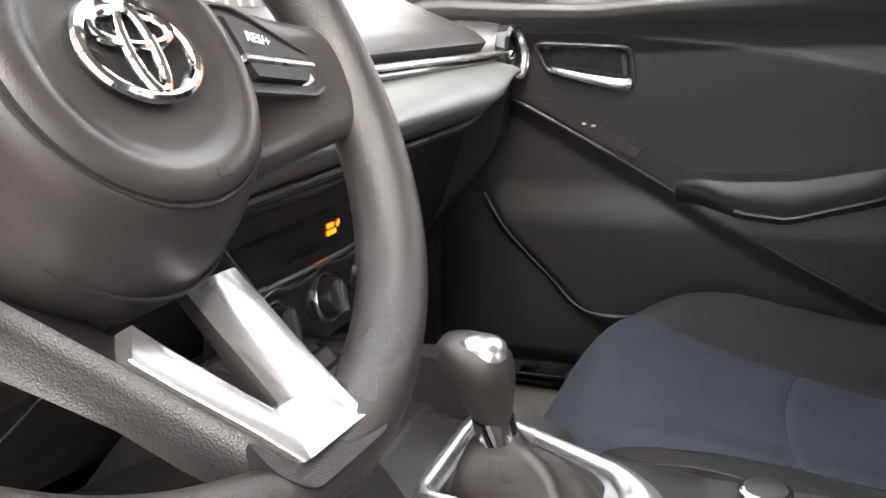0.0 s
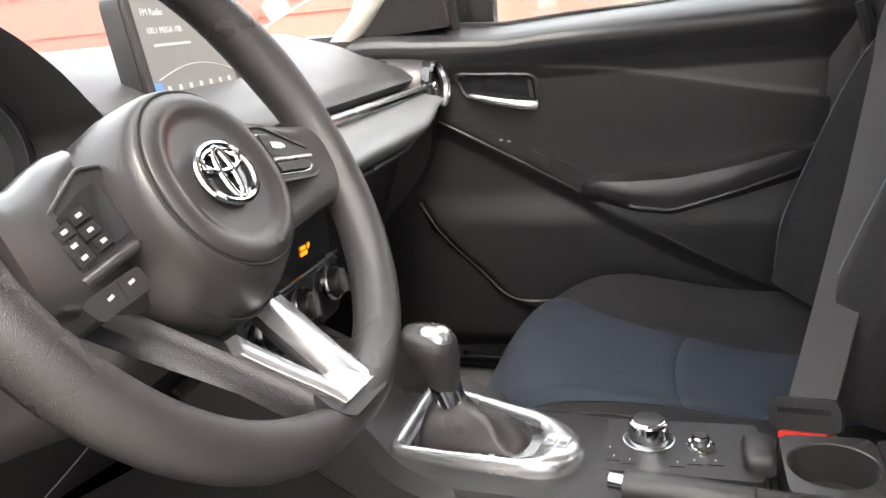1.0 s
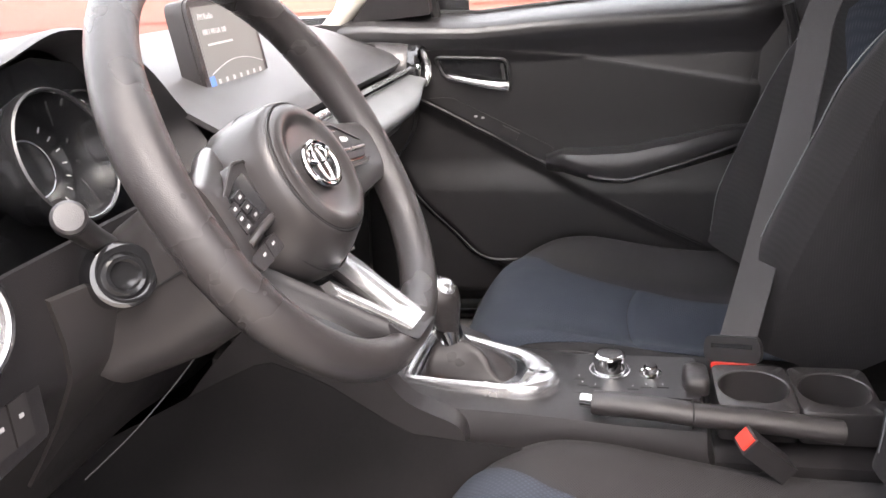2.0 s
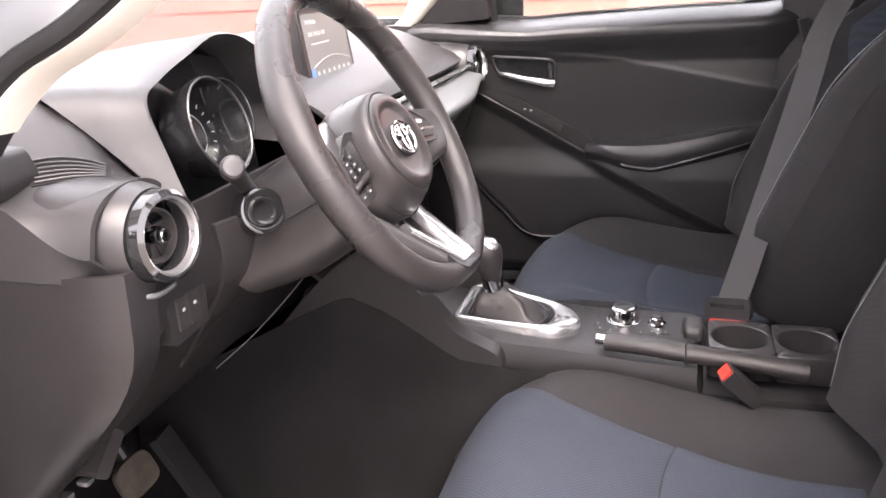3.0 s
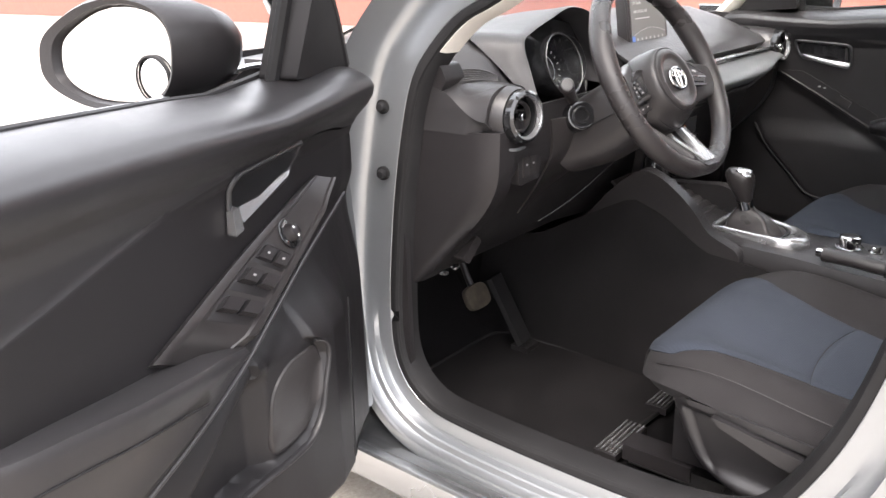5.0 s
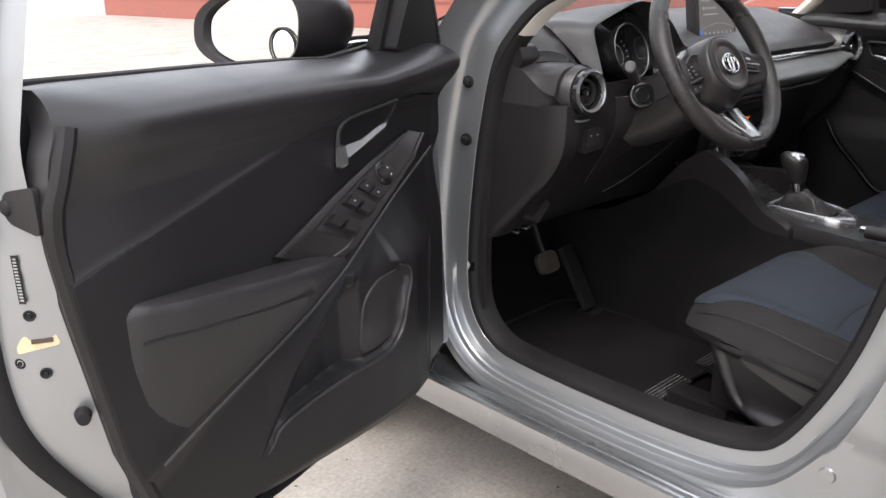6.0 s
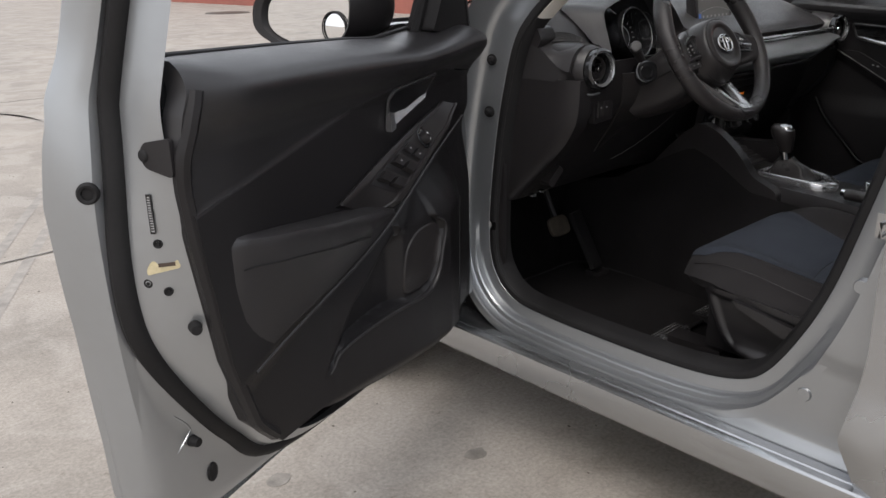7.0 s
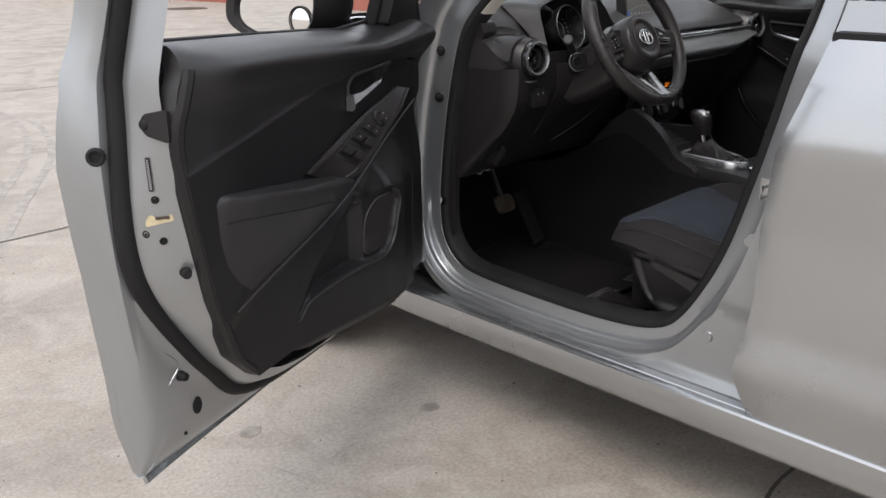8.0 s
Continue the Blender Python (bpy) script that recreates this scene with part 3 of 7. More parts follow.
# rear doors, closed
for side in (-1, 1):
    EDGE = ((0.262, -0.712), (0.313, -0.701), (0.403, -0.667), (0.50, -0.683), (0.563, -0.689), (0.693, -0.685), (0.839, -0.699), (0.938, -0.728), (1.03, -0.748))

    def skin(z):
        return interp(z, ((0.262, 0.782), (0.31, 0.800), (0.405, 0.822), (0.43, 0.822), (0.50, 0.812), (0.70, 0.812), (0.845, 0.824), (0.872, 0.822), (0.95, 0.806), (1.03, 0.775)))

    def rear_skin(u, v, side=side):
        z = 0.262 + 0.768 * v
        y = interp(z, EDGE)
        return (side * (skin(z) - 0.006 * (u < 0.01)), y + (-1.55 - y) * u ** 1.2, z)

    rd = thing("rear_door", (side * 0.78, -0.70, 0.5), "closed silver rear door with pressed creases and dark glass", "car door", "rear doors")
    part("outer_panel", sheet(rear_skin, 16, 48, 0.03), SILVER, rd)
    win = part("window_glass", prism([(-0.775, 1.03), (-1.50, 1.03), (-1.46, 1.34), (-0.80, 1.37)], "x", side * 0.665, side * 0.660), GLASS, rd, "tinted rear side window")
    win.visible_shadow = False
    part("window_frame", tube([(side * (0.70 - tumble(z)), y, z) for y, z in ((-0.745, 1.02), (-0.765, 1.2), (-0.77, 1.38), (-1.1, 1.40), (-1.5, 1.36), (-1.55, 1.03))], 0.022, 8), GLOSS, rd)
    part("belt_seal", box(min(side * 0.772, side * 0.70), max(side * 0.772, side * 0.70), -1.53, -0.75, 1.026, 1.040, 0.004), RUBBER, rd)
    # added black bar that draws the gap's shade along the door edge, no seal
    part("gap_shade", tube([(side * (skin(z) - 0.036), interp(z, EDGE) - 0.006, z) for z in np.linspace(0.33, 1.02, 24)], 0.0085, 8), RUBBER, rd)
    part("inner_panel", prism([(-0.74, 0.36), (-1.5, 0.36), (-1.5, 1.02), (-0.74, 1.02)], "x", side * 0.70, side * 0.665, 0.01), PANEL, rd)

# ---- front doors: built shut, the driver's swung open about its hinge ----
HINGE = (0.732, 0.31)
DOOR_OPEN = -68.7
# the rear edge of the inner panel, of the shell and the lower edges, by height
REAR_TRIM = ((0.40, -0.50), (0.455, -0.551), (0.515, -0.609), (0.635, -0.652), (0.823, -0.687), (0.937, -0.703), (0.985, -0.698), (1.01, -0.690), (1.06, -0.687))
FRONT_TRIM = ((0.40, 0.188), (0.46, 0.205), (0.60, 0.190), (0.75, 0.165), (0.88, 0.140), (0.94, 0.128), (0.98, 0.150), (1.03, 0.165))
LOW_TRIM = ((-0.56, 0.452), (-0.50, 0.425), (-0.40, 0.412), (0.0, 0.402), (0.19, 0.408))


SEAM = ((-0.72, 0.852), (-0.65, 0.868), (-0.50, 0.897), (-0.32, 0.934), (-0.13, 0.956), (-0.02, 0.960), (0.05, 0.954), (0.10, 0.946), (0.22, 0.940))
BELT = ((-0.74, 1.048), (-0.41, 1.036), (-0.22, 1.027), (-0.12, 1.020), (0.0, 1.028), (0.10, 1.038), (0.22, 1.030))
RIDGE = ((-0.66, 0.592), (-0.62, 0.607), (-0.44, 0.672), (-0.26, 0.735), (-0.10, 0.812), (0.045, 0.872))
ROLL = ((0.80, 0.0), (0.93, 0.006), (0.955, 0.018), (0.975, 0.036), (0.990, 0.045), (1.002, 0.047), (1.012, 0.042), (1.022, 0.026), (1.030, 0.004), (1.036, -0.02), (1.040, -0.05))


POCKET = ((-0.42, 0.500), (-0.40, 0.508), (-0.375, 0.532), (-0.30, 0.546), (-0.23, 0.553), (-0.15, 0.555), (-0.118, 0.566), (-0.09, 0.575))

POCKET_LEFT = ((0.50, -0.405), (0.535, -0.375), (0.60, -0.325), (0.65, -0.262), (0.70, -0.190), (0.75, -0.11), (0.80, -0.03))


def panel_depth(y, z, driver=True):
    """How far the inner panel stands inboard of its plane."""
    belt = interp(y, BELT)
    zz = z if z < 0.90 else 0.90 + (z - 0.90) * 0.14 / (belt - 0.90)
    x = interp(zz, ROLL) * (0.80 + 0.25 * ease(-0.5, 0.1, y)) * (0.2 + 0.8 * ease(-0.715, -0.60, y))
    # the insert stands proud below a slanting seam
    seam = interp(y, SEAM)
    x += 0.0028 * ease(seam + 0.004, seam - 0.006, z) * ease(0.13, 0.09, y)
    if driver:
        ridge = interp(y, RIDGE)
        low = ease(ridge + 0.002, ridge - 0.05, z)
        # the lower panel swells inboard towards the hinge; a map pocket and the loudspeaker are sunk in it
        swell = interp(y, ((-0.66, -0.014), (-0.40, -0.010), (-0.30, 0.008), (-0.20, 0.030), (-0.13, 0.042), (-0.06, 0.050), (-0.01, 0.044), (0.04, 0.024), (0.10, 0.010), (0.20, 0.0)))
        floor_ = interp(y, ((-0.66, -0.030), (-0.40, -0.030), (-0.25, -0.016), (-0.215, -0.008), (-0.195, 0.018), (-0.13, 0.030), (-0.06, 0.036)))
        lipz = interp(y, POCKET)
        lipy = interp(z, ((0.55, -0.150), (0.565, -0.118), (0.59, -0.100), (0.62, -0.090), (0.665, -0.074), (0.685, -0.082), (0.70, -0.105)))
        inside = ease(lipz - 0.001, lipz + 0.007, z) * ease(lipy + 0.001, lipy - 0.007, y) * ease(-0.03, 0.03, y - interp(z, POCKET_LEFT))
        deep_ = swell + (floor_ - swell) * inside
        fade = ease(ridge - 0.10, ridge - 0.012, z) if y < -0.21 else ease(0.690, max(0.74, ridge - 0.03), z)
        x += low * (deep_ * (1 - fade) - 0.012 * fade)
    else:
        ridge = interp(y, ((-0.62, 0.525), (-0.41, 0.628), (-0.25, 0.716), (0.0, 0.855), (0.1, 0.90)))
        low = ease(ridge + 0.002, ridge - 0.03, z)
        x -= 0.012 * low
        lipy = interp(z, ((0.50, -0.15), (0.53, -0.095), (0.58, -0.05), (0.624, -0.004), (0.66, 0.03), (0.72, 0.06)))
        x += 0.030 * ease(lipy + 0.012, lipy - 0.012, y) * ease(0.735, 0.66, z) * 0.5 
    x -= 0.035 * ease(0.45, 0.40, z)
    x -= 0.03 * ease(0.13, 0.20, y)
    return x


def rounded_pairs(points, r=0.008):
    return [(p.x, p.y) for p in rounded(points, r)]


def front_door(side, driver):
    hx = side * HINGE[0]
    plane = 0.622 if driver else 0.655
    label = "open silver front door with black inner panel and power window switches" if driver else "closed front passenger door with black inner panel and pull handle"
    d = thing("front_door", (hx, HINGE[1], 0.30), label, "car door", "front doors", turn=DOOR_OPEN if driver else 0.0)

    def S(x, y, z):
        return (side * x, y, z)

    # inner trim panel: upper roll and lower insert
    def P(y, z, off=0.0):
        """A place on the inner panel, raised off it."""
        return Vector(S(plane - panel_depth(y, z, driver) - off, y, z))

    def span(z, u):
        y0, y1 = interp(z, FRONT_TRIM), interp(z, REAR_TRIM)
        return y0 + (y1 - y0) * u

    def upper(u, v):
        y = span(0.95, u)
        lo, hi = interp(y, SEAM) - 0.002, interp(y, BELT)
        z = lo + (hi - lo) * v
        return P(span(z, u), z)

    def lower(u, v):
        y = span(0.80, u)
        lo, hi = interp(y, LOW_TRIM), interp(y, SEAM) - 0.002
        z = lo + (hi - lo) * v
        return P(span(z, u), z)
    part("upper_panel", slab(upper, 60, 30, (side * 0.030, 0, 0)), SHOULDER, d, "satin black upper door panel", 50)
    part("inner_panel", slab(lower, 250 if driver else 150, 220 if driver else 150, (side * 0.030, 0, 0)), PANEL, d, "matte black door insert panel", 50)

    # outer skin and shell
    def skin(z):
        return interp(z, ((0.262, 0.782), (0.31, 0.800), (0.405, 0.820), (0.50, 0.812), (0.70, 0.812), (0.86, 0.822), (0.95, 0.806), (1.03, 0.778)))
    SHELL = ((0.300, -0.706), (0.36, -0.715), (0.60, -0.736), (0.75, -0.743), (0.86, -0.747), (0.98, -0.738), (1.045, -0.718))

    def outer(u, v):
        y_ = 0.30 - 1.05 * u
        z = 0.295 - 0.01 * u + (interp(y_, BELT) - 0.014 - 0.285) * v
        return S(skin(z) - 0.012 * (u > 0.99 or v < 0.01), 0.30 + (interp(z, SHELL) - 0.30) * u, z)
    part("outer_panel", sheet(outer, 24, 40, 0.008), SILVER, d)

    # pressed inner shell: steps from the trim to the seal line, then out to the hem
    PROFILE = ((0.0, 0.640), (0.08, 0.664), (0.32, 0.684), (0.42, 0.712), (0.50, 0.728), (0.56, 0.740), (0.62, 0.742), (0.80, 0.744), (0.88, 0.752), (0.94, 0.762), (1.0, 0.778))
    # path round the rear and lower edge: inner line and hem line
    inn = spline([(-0.690, 1.40), (-0.698, 1.22), (-0.702, 1.08), (-0.706, 0.96), (-0.686, 0.83), (-0.662, 0.72), (-0.640, 0.635), (-0.598, 0.540), (-0.530, 0.462), (-0.42, 0.420), (-0.20, 0.408), (0.17, 0.405)], 6)
    mid = spline([(-0.672, 1.40), (-0.680, 1.22), (-0.686, 1.10), (-0.697, 0.94), (-0.714, 0.80), (-0.712, 0.71), (-0.688, 0.64), (-0.629, 0.546), (-0.558, 0.452), (-0.470, 0.372), (-0.25, 0.345), (0.20, 0.345)], 6)
    hem = spline([(-0.704, 1.40), (-0.712, 1.22), (-0.718, 1.07), (-0.738, 0.98), (-0.747, 0.86), (-0.737, 0.60), (-0.716, 0.36), (-0.707, 0.306), (-0.66, 0.302), (-0.25, 0.298), (0.06, 0.296), (0.26, 0.300)], 6)
    rings = []
    for a, m_, b in zip(inn, mid, hem):
        row = [S(x - tumble((a.y + b.y) / 2), *(a.lerp(m_, t / 0.5) if t <= 0.5 else m_.lerp(b, (t - 0.5) / 0.5))) for t, x in PROFILE]
        away = (b - m_).normalized() * 0.003
        rings.append(row + [S(0.790 - tumble(b.y), b.x + away.x, b.y + away.y), S(max(0.796, skin(b.y) - 0.004) - tumble(b.y), b.x + away.x, b.y + away.y)])
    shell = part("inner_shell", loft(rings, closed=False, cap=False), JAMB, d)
    part("hem_fold", tube([S((max(0.786, skin(b.y) - 0.020)) - tumble(b.y), *(b + (m_ - b).normalized() * 0.011)) for m_, b in zip(mid, hem)], 0.0042, 8, False, 1.0, (1, 0, 0)), JAMB, d)
    # dark rolled edge where the panel meets the shell
    roll_ = [S(0.632 - 0.020 * ease(0.88, 1.0, z), interp(z, REAR_TRIM) + 0.004 + 0.010 * ease(0.90, 1.0, z), z) for z in np.linspace(1.012, 0.475, 36)]
    part("panel_edge", tube(roll_, 0.0105, 8, False, 1.2, (1, 0, 0)), PANEL, d)
    # seal round the shell
    part("seal", tube([S(0.732 - tumble(p.y), p.x, p.y) for p in mid], 0.0175, 10, False, 0.9, (1, 0, 0)), RUBBER, d, "black rubber door seal")

    # window frame, glass and corner sail
    fr = spline([(-0.700, 1.36), (-0.690, 1.385), (-0.62, 1.402), (-0.42, 1.385), *([(-0.25, 1.318), (-0.08, 1.222), (0.03, 1.150), (0.10, 1.094), (0.165, 1.034)] if driver else [(-0.20, 1.265), (-0.02, 1.125), (0.10, 1.05)])], 6)
    part("window_frame", tube([S(0.715 - tumble(p.y), p.x, p.y) for p in fr], 0.024, 10, False, 0.8, (1, 0, 0)), SILVER, d)
    part("frame_seal", tube([S(0.690 - tumble(p.y), p.x - 0.012 * (1 if p.x < -0.5 else -0.3), p.y - 0.012) for p in fr], 0.013, 8), RUBBER, d)
    if not driver:
        gl = part("window_glass", prism([(-0.70, 1.03), (-0.05, 1.03), (-0.05, 1.11), (-0.22, 1.25), (-0.43, 1.37), (-0.60, 1.385), (-0.69, 1.33)], "x", side * 0.688, side * 0.684), GLASS, d)
        gl.visible_shadow = False
    edge = -0.004 if driver else -0.034
    corner = [(edge, 1.025), (0.158, 1.018), (0.084, 1.100), (0.020, 1.160), (0.002, 1.190)] if driver else [(edge, 1.025), (0.128, 1.015), (0.05, 1.10), (-0.004, 1.165), (-0.028, 1.19)]
    sail = prism(rounded(corner, 0.008), "x", side * 0.632, side * 0.690, 0.004)
    for v in sail.verts:
        v.co.x -= side * tumble(v.co.z)
    part("mirror_sail", sail, PANEL if driver else PLASTIC, d)
    if driver:
        part("frame_strip", tube(spline([S(0.640 - tumble(z), y, z) for y, z in ((0.168, 1.026), (0.090, 1.108), (0.020, 1.166), (-0.06, 1.222))], 5), 0.0065, 8), SHOULDER, d)
    post = [S(0.662, edge - 0.002, 1.02), S(0.626, edge + 0.002, 1.15), S(0.612, edge + 0.004, 1.20)]
    part("division_bar", tube(post, 0.010, 8), RUBBER, d)
    part("belt_seal", tube([S(0.690, 0.10, 1.034), S(0.692, -0.02, 1.024), S(0.692, -0.12, 1.018), S(0.694, -0.22, 1.025), S(0.694, -0.41, 1.034), S(0.694, -0.672, 1.044)], 0.007, 8), RUBBER, d)

    # door mirror
    mx, mz, gy = 0.862, 1.063, -0.055
    turnm = Matrix.Translation(S(mx, gy, mz)) @ pose(0, 0, 0, 0, 0, side * 10)

    def M(a, b, c):
        """A place in the mirror: outboard, up, forward of the glass."""
        return turnm @ Vector((side * a, c, b))
    def taper(p, w):
        k = 1 - 0.26 * ease(-0.2, 1.0, p.x / w) ** 1.3
        return p.x, p.y * k - 0.008 * ease(-0.2, 1.0, p.x / w)
    shellm = []
    for c, w, h, off in ((-0.012, 0.131, 0.074, 0.020), (-0.004, 0.136, 0.078, 0.021), (0.020, 0.136, 0.078, 0.014), (0.060, 0.124, 0.073, -0.010), (0.100, 0.095, 0.058, -0.030), (0.128, 0.060, 0.038, -0.045), (0.138, 0.025, 0.016, -0.050)):
        shellm.append([M(off + a_ - 0.010 * b_ / 0.07, b_, c) for a_, b_ in (taper(p, w) for p in oval(0, 0, w, h, 44, 2.7))])
    rim_in = [[M(a_ + 0.09 * w - 0.010 * b_ / 0.07, b_, c) for a_, b_ in (taper(p, w) for p in oval(0, 0, w, h, 44, 2.7))] for c, w, h in ((0.006, 0.1085, 0.0625), (-0.010, 0.117, 0.0675))]
    housing = part("mirror_housing", loft(rim_in + shellm, cap=True), PLASTIC, d, "black plastic mirror housing")
    part("mirror_glass", loft([[M(a_ + 0.008 - 0.010 * b_ / 0.07, b_, c) for a_, b_ in (taper(p, 0.109) for p in oval(0, 0, 0.1090, 0.0630, 44, 2.7))] for c in (-0.001, 0.004)]), CHROME_MIRROR, housing, "flat mirror glass")
    if driver:
        bc = (-0.063, -0.030)
        face = facing(M(*bc, -0.0015), (turnm.to_3x3() @ Vector((0, -1, 0))))
        part("blind_spot_mirror", turned([(0, 0.007), (0.012, 0.0064), (0.021, 0.0045), (0.0285, 0.002), (0.0285, 0.0)], face, 32), CHROME_MIRROR, housing, "small round convex blind-spot mirror")
        part("blind_spot_rim", turned([(0.0280, 0.0045), (0.0295, 0.0060), (0.0320, 0.0040), (0.0320, 0.0)], face, 32), RUBBER, housing)
    foot = [[S(x, y + p.x, z + p.y) for p in oval(0, 0, w, h, 16)] for x, y, z, w, h in ((0.80, 0.0, 1.015, 0.055, 0.022), (0.765, 0.02, 1.002, 0.055, 0.016), (0.72, 0.04, 1.018, 0.05, 0.016))]
    part("mirror_foot", loft(foot), PLASTIC, d)
    part("front_cover", prism(rounded([(0.15, 0.42), (0.232, 0.40), (0.205, 0.75), (0.182, 0.96), (0.12, 0.96)], 0.012), "x", side * 0.652, side * 0.70, 0.006), PLASTIC if not driver else JAMB, d)

    # handle in its recess
    if driver:
        rec = [(-0.216, 0.880), (-0.208, 0.944), (-0.055, 0.956), (-0.072, 0.912)]
        arc = [(-0.212, 0.890), (-0.190, 0.899), (-0.150, 0.906), (-0.110, 0.912), (-0.078, 0.917)]
    else:
        rec = [(-0.182, 0.872), (-0.176, 0.934), (-0.032, 0.944), (-0.050, 0.900)]
        arc = [(-0.176, 0.880), (-0.150, 0.884), (-0.115, 0.891), (-0.080, 0.899), (-0.058, 0.904)]
    rec = rounded(rec, 0.016)
    bez = part("handle_bezel", tube([P(p.x, p.y, 0.002) for p in rec], 0.0036, 8, True, 1.0, (1, 0, 0)), SHOULDER, d)
    hole = loft([[P(p.x, p.y, 0.0022) for p in rec], [P(p.x, p.y, -0.004) for p in rec]])
    part("handle_recess", hole, GLOSS, bez)
    lev = [P(*p, 0.006 + 0.010 * math.sin(3.14 * i / (len(spline([(*q, 0) for q in arc], 4)) - 1))) for i, p in enumerate([(q.x, q.y) for q in spline([(*q, 0) for q in arc], 4)])]
    if driver:
        blade = [(-0.198, 0.887), (-0.150, 0.8990), (-0.082, 0.9155), (-0.074, 0.9205), (-0.120, 0.915), (-0.200, 0.903)]
        lever = part("handle", soften(loft([[P(y, z, 0.004) for y, z in blade], [P(y, z, h) for (y, z), h in zip(blade, (0.0125, 0.0115, 0.009, 0.0065, 0.004, 0.0045))]]), 0.0025), SATIN, d, "satin silver door handle")
        part("handle_hub", soften(loft([[P(y, z, h) for y, z in ((-0.218, 0.876), (-0.201, 0.879), (-0.203, 0.907), (-0.217, 0.905))] for h in (0.002, 0.009)] + [[P(y, z, h) for y, z, h in ((-0.218, 0.876, 0.014), (-0.201, 0.879, 0.014), (-0.203, 0.907, 0.0105), (-0.217, 0.905, 0.0105))]]), 0.002), SATIN, lever)
    else:
        part("handle", tube(lev, lambda t: 0.0095 - 0.0050 * t, 12, False, 0.5, (1, 0, 0)), SATIN, d, "satin silver door handle")
    k0 = P(-0.200 if driver else -0.166, 0.922 if driver else 0.912, 0.0)
    part("lock_knob", moved(box(-0.003, 0.003, -0.0030, 0.0030, -0.018, 0.014, 0.0012), Matrix.Translation(k0) @ pose(0, 0, 0, -6, 0, 0)), RED if driver else PLASTIC, d, "red lock tab" if driver else "")

    if driver:
        # switch plate: tilts up, from the insert to the ridge
        def plate_at(u, v, h=0.0):
            a = Vector((0, -0.004, 0.896)).lerp(Vector((0, -0.380, 0.789)), u) + Vector((0, 0, 0.006 * math.sin(3.14 * u)))
            b = Vector((0, 0.006, 0.870)).lerp(Vector((0, -0.262, 0.737)), u)
            b = b.lerp(a + Vector((0, 0.012, -0.006)), 1 - ease(0.0, 0.12, u))
            q = a.lerp(b, v)
            return Vector(S(plane - 0.010 - (0.002 + 0.026 * v) * (1 - 0.75 * ease(0.84, 1.0, u)) - h, q.y, q.z + 0.5 * h))
        us = np.linspace(0, 1, 16)
        ringsp = [[plate_at(u, 0, -0.020), plate_at(u, 0, 0.0), plate_at(u, 0.05, 0.0015), plate_at(u, 0.14, 0.0015), plate_at(u, 0.17, 0.0), plate_at(u, 0.83, 0.0), plate_at(u, 0.86, 0.003), plate_at(u, 0.97, 0.003), plate_at(u, 1.0, 0.0), plate_at(u, 1.0, -0.045)] for u in us]
        plate = part("switch_plate", loft(ringsp), VINYL, d, "satin black window switch plate", 30)

        def key_block(u, v, du, dv, h, mat_, name, parent):
            low_ = [plate_at(u + i * du, v + j * dv, -0.001) for i, j in ((-1, -1), (1, -1), (1, 1), (-1, 1))]
            top_ = [plate_at(u + i * du * 0.86, v + j * dv * 0.88, h) for i, j in ((-1, -1), (1, -1), (1, 1), (-1, 1))]
            return part(name, soften(loft([low_, top_]), 0.0015), mat_, parent)
        face = facing(plate_at(0.335, 0.50, 0.0), plate_at(0.335, 0.5, 0.02) - plate_at(0.335, 0.5, 0))
        part("mirror_well", turned([(0.0, 0.0008), (0.019, 0.0010), (0.0205, 0.0)], face, 28), GLOSS, plate)
        knob = part("mirror_switch", turned([(0, 0.0135), (0.006, 0.0132), (0.0095, 0.0115), (0.0115, 0.006), (0.0125, 0.0)], face, 28), PLASTIC, plate)
        part("mirror_arrow", moved(box(-0.001, 0.001, 0.0055, 0.0085, 0.0125, 0.0134, 0.0002), face @ pose(0, 0, 0, 0, 0, 40)), WHITE, knob)
        part("mirror_arrow", moved(box(-0.001, 0.001, 0.0055, 0.0085, 0.0125, 0.0134, 0.0002), face @ pose(0, 0, 0, 0, 0, 160)), WHITE, knob)
        for k, u in enumerate((0.478, 0.615, 0.755)):
            key_block(u + 0.002, 0.50, 0.055 if k == 0 else 0.064, 0.32, 0.0006, PANEL, "switch_well", plate)
            for j, v in enumerate((0.35, 0.66)):
                sw = key_block(u - 0.012 * (k > 0), v, 0.036 if k == 0 else 0.034, 0.135, 0.0085 if k else 0.005, PLASTIC, "window_switch", plate)
                if k == 0 or (k == 1 and j == 0):
                    key_block(u - 0.012 * (k > 0), v, 0.005, 0.028, 0.0090 if k else 0.0056, GREYPRINT, "switch_mark", sw)
        # armrest: a sharp upper edge over a facet that falls to the ridge
        TOP = ((-0.642, 0.786), (-0.632, 0.792), (-0.616, 0.799), (-0.60, 0.797), (-0.516, 0.786), (-0.43, 0.773), (-0.372, 0.766), (-0.30, 0.756), (-0.242, 0.744))
        OFF = ((-0.642, -0.004), (-0.622, 0.010), (-0.56, 0.027), (-0.44, 0.040), (-0.33, 0.044), (-0.242, 0.034))
        rings = []
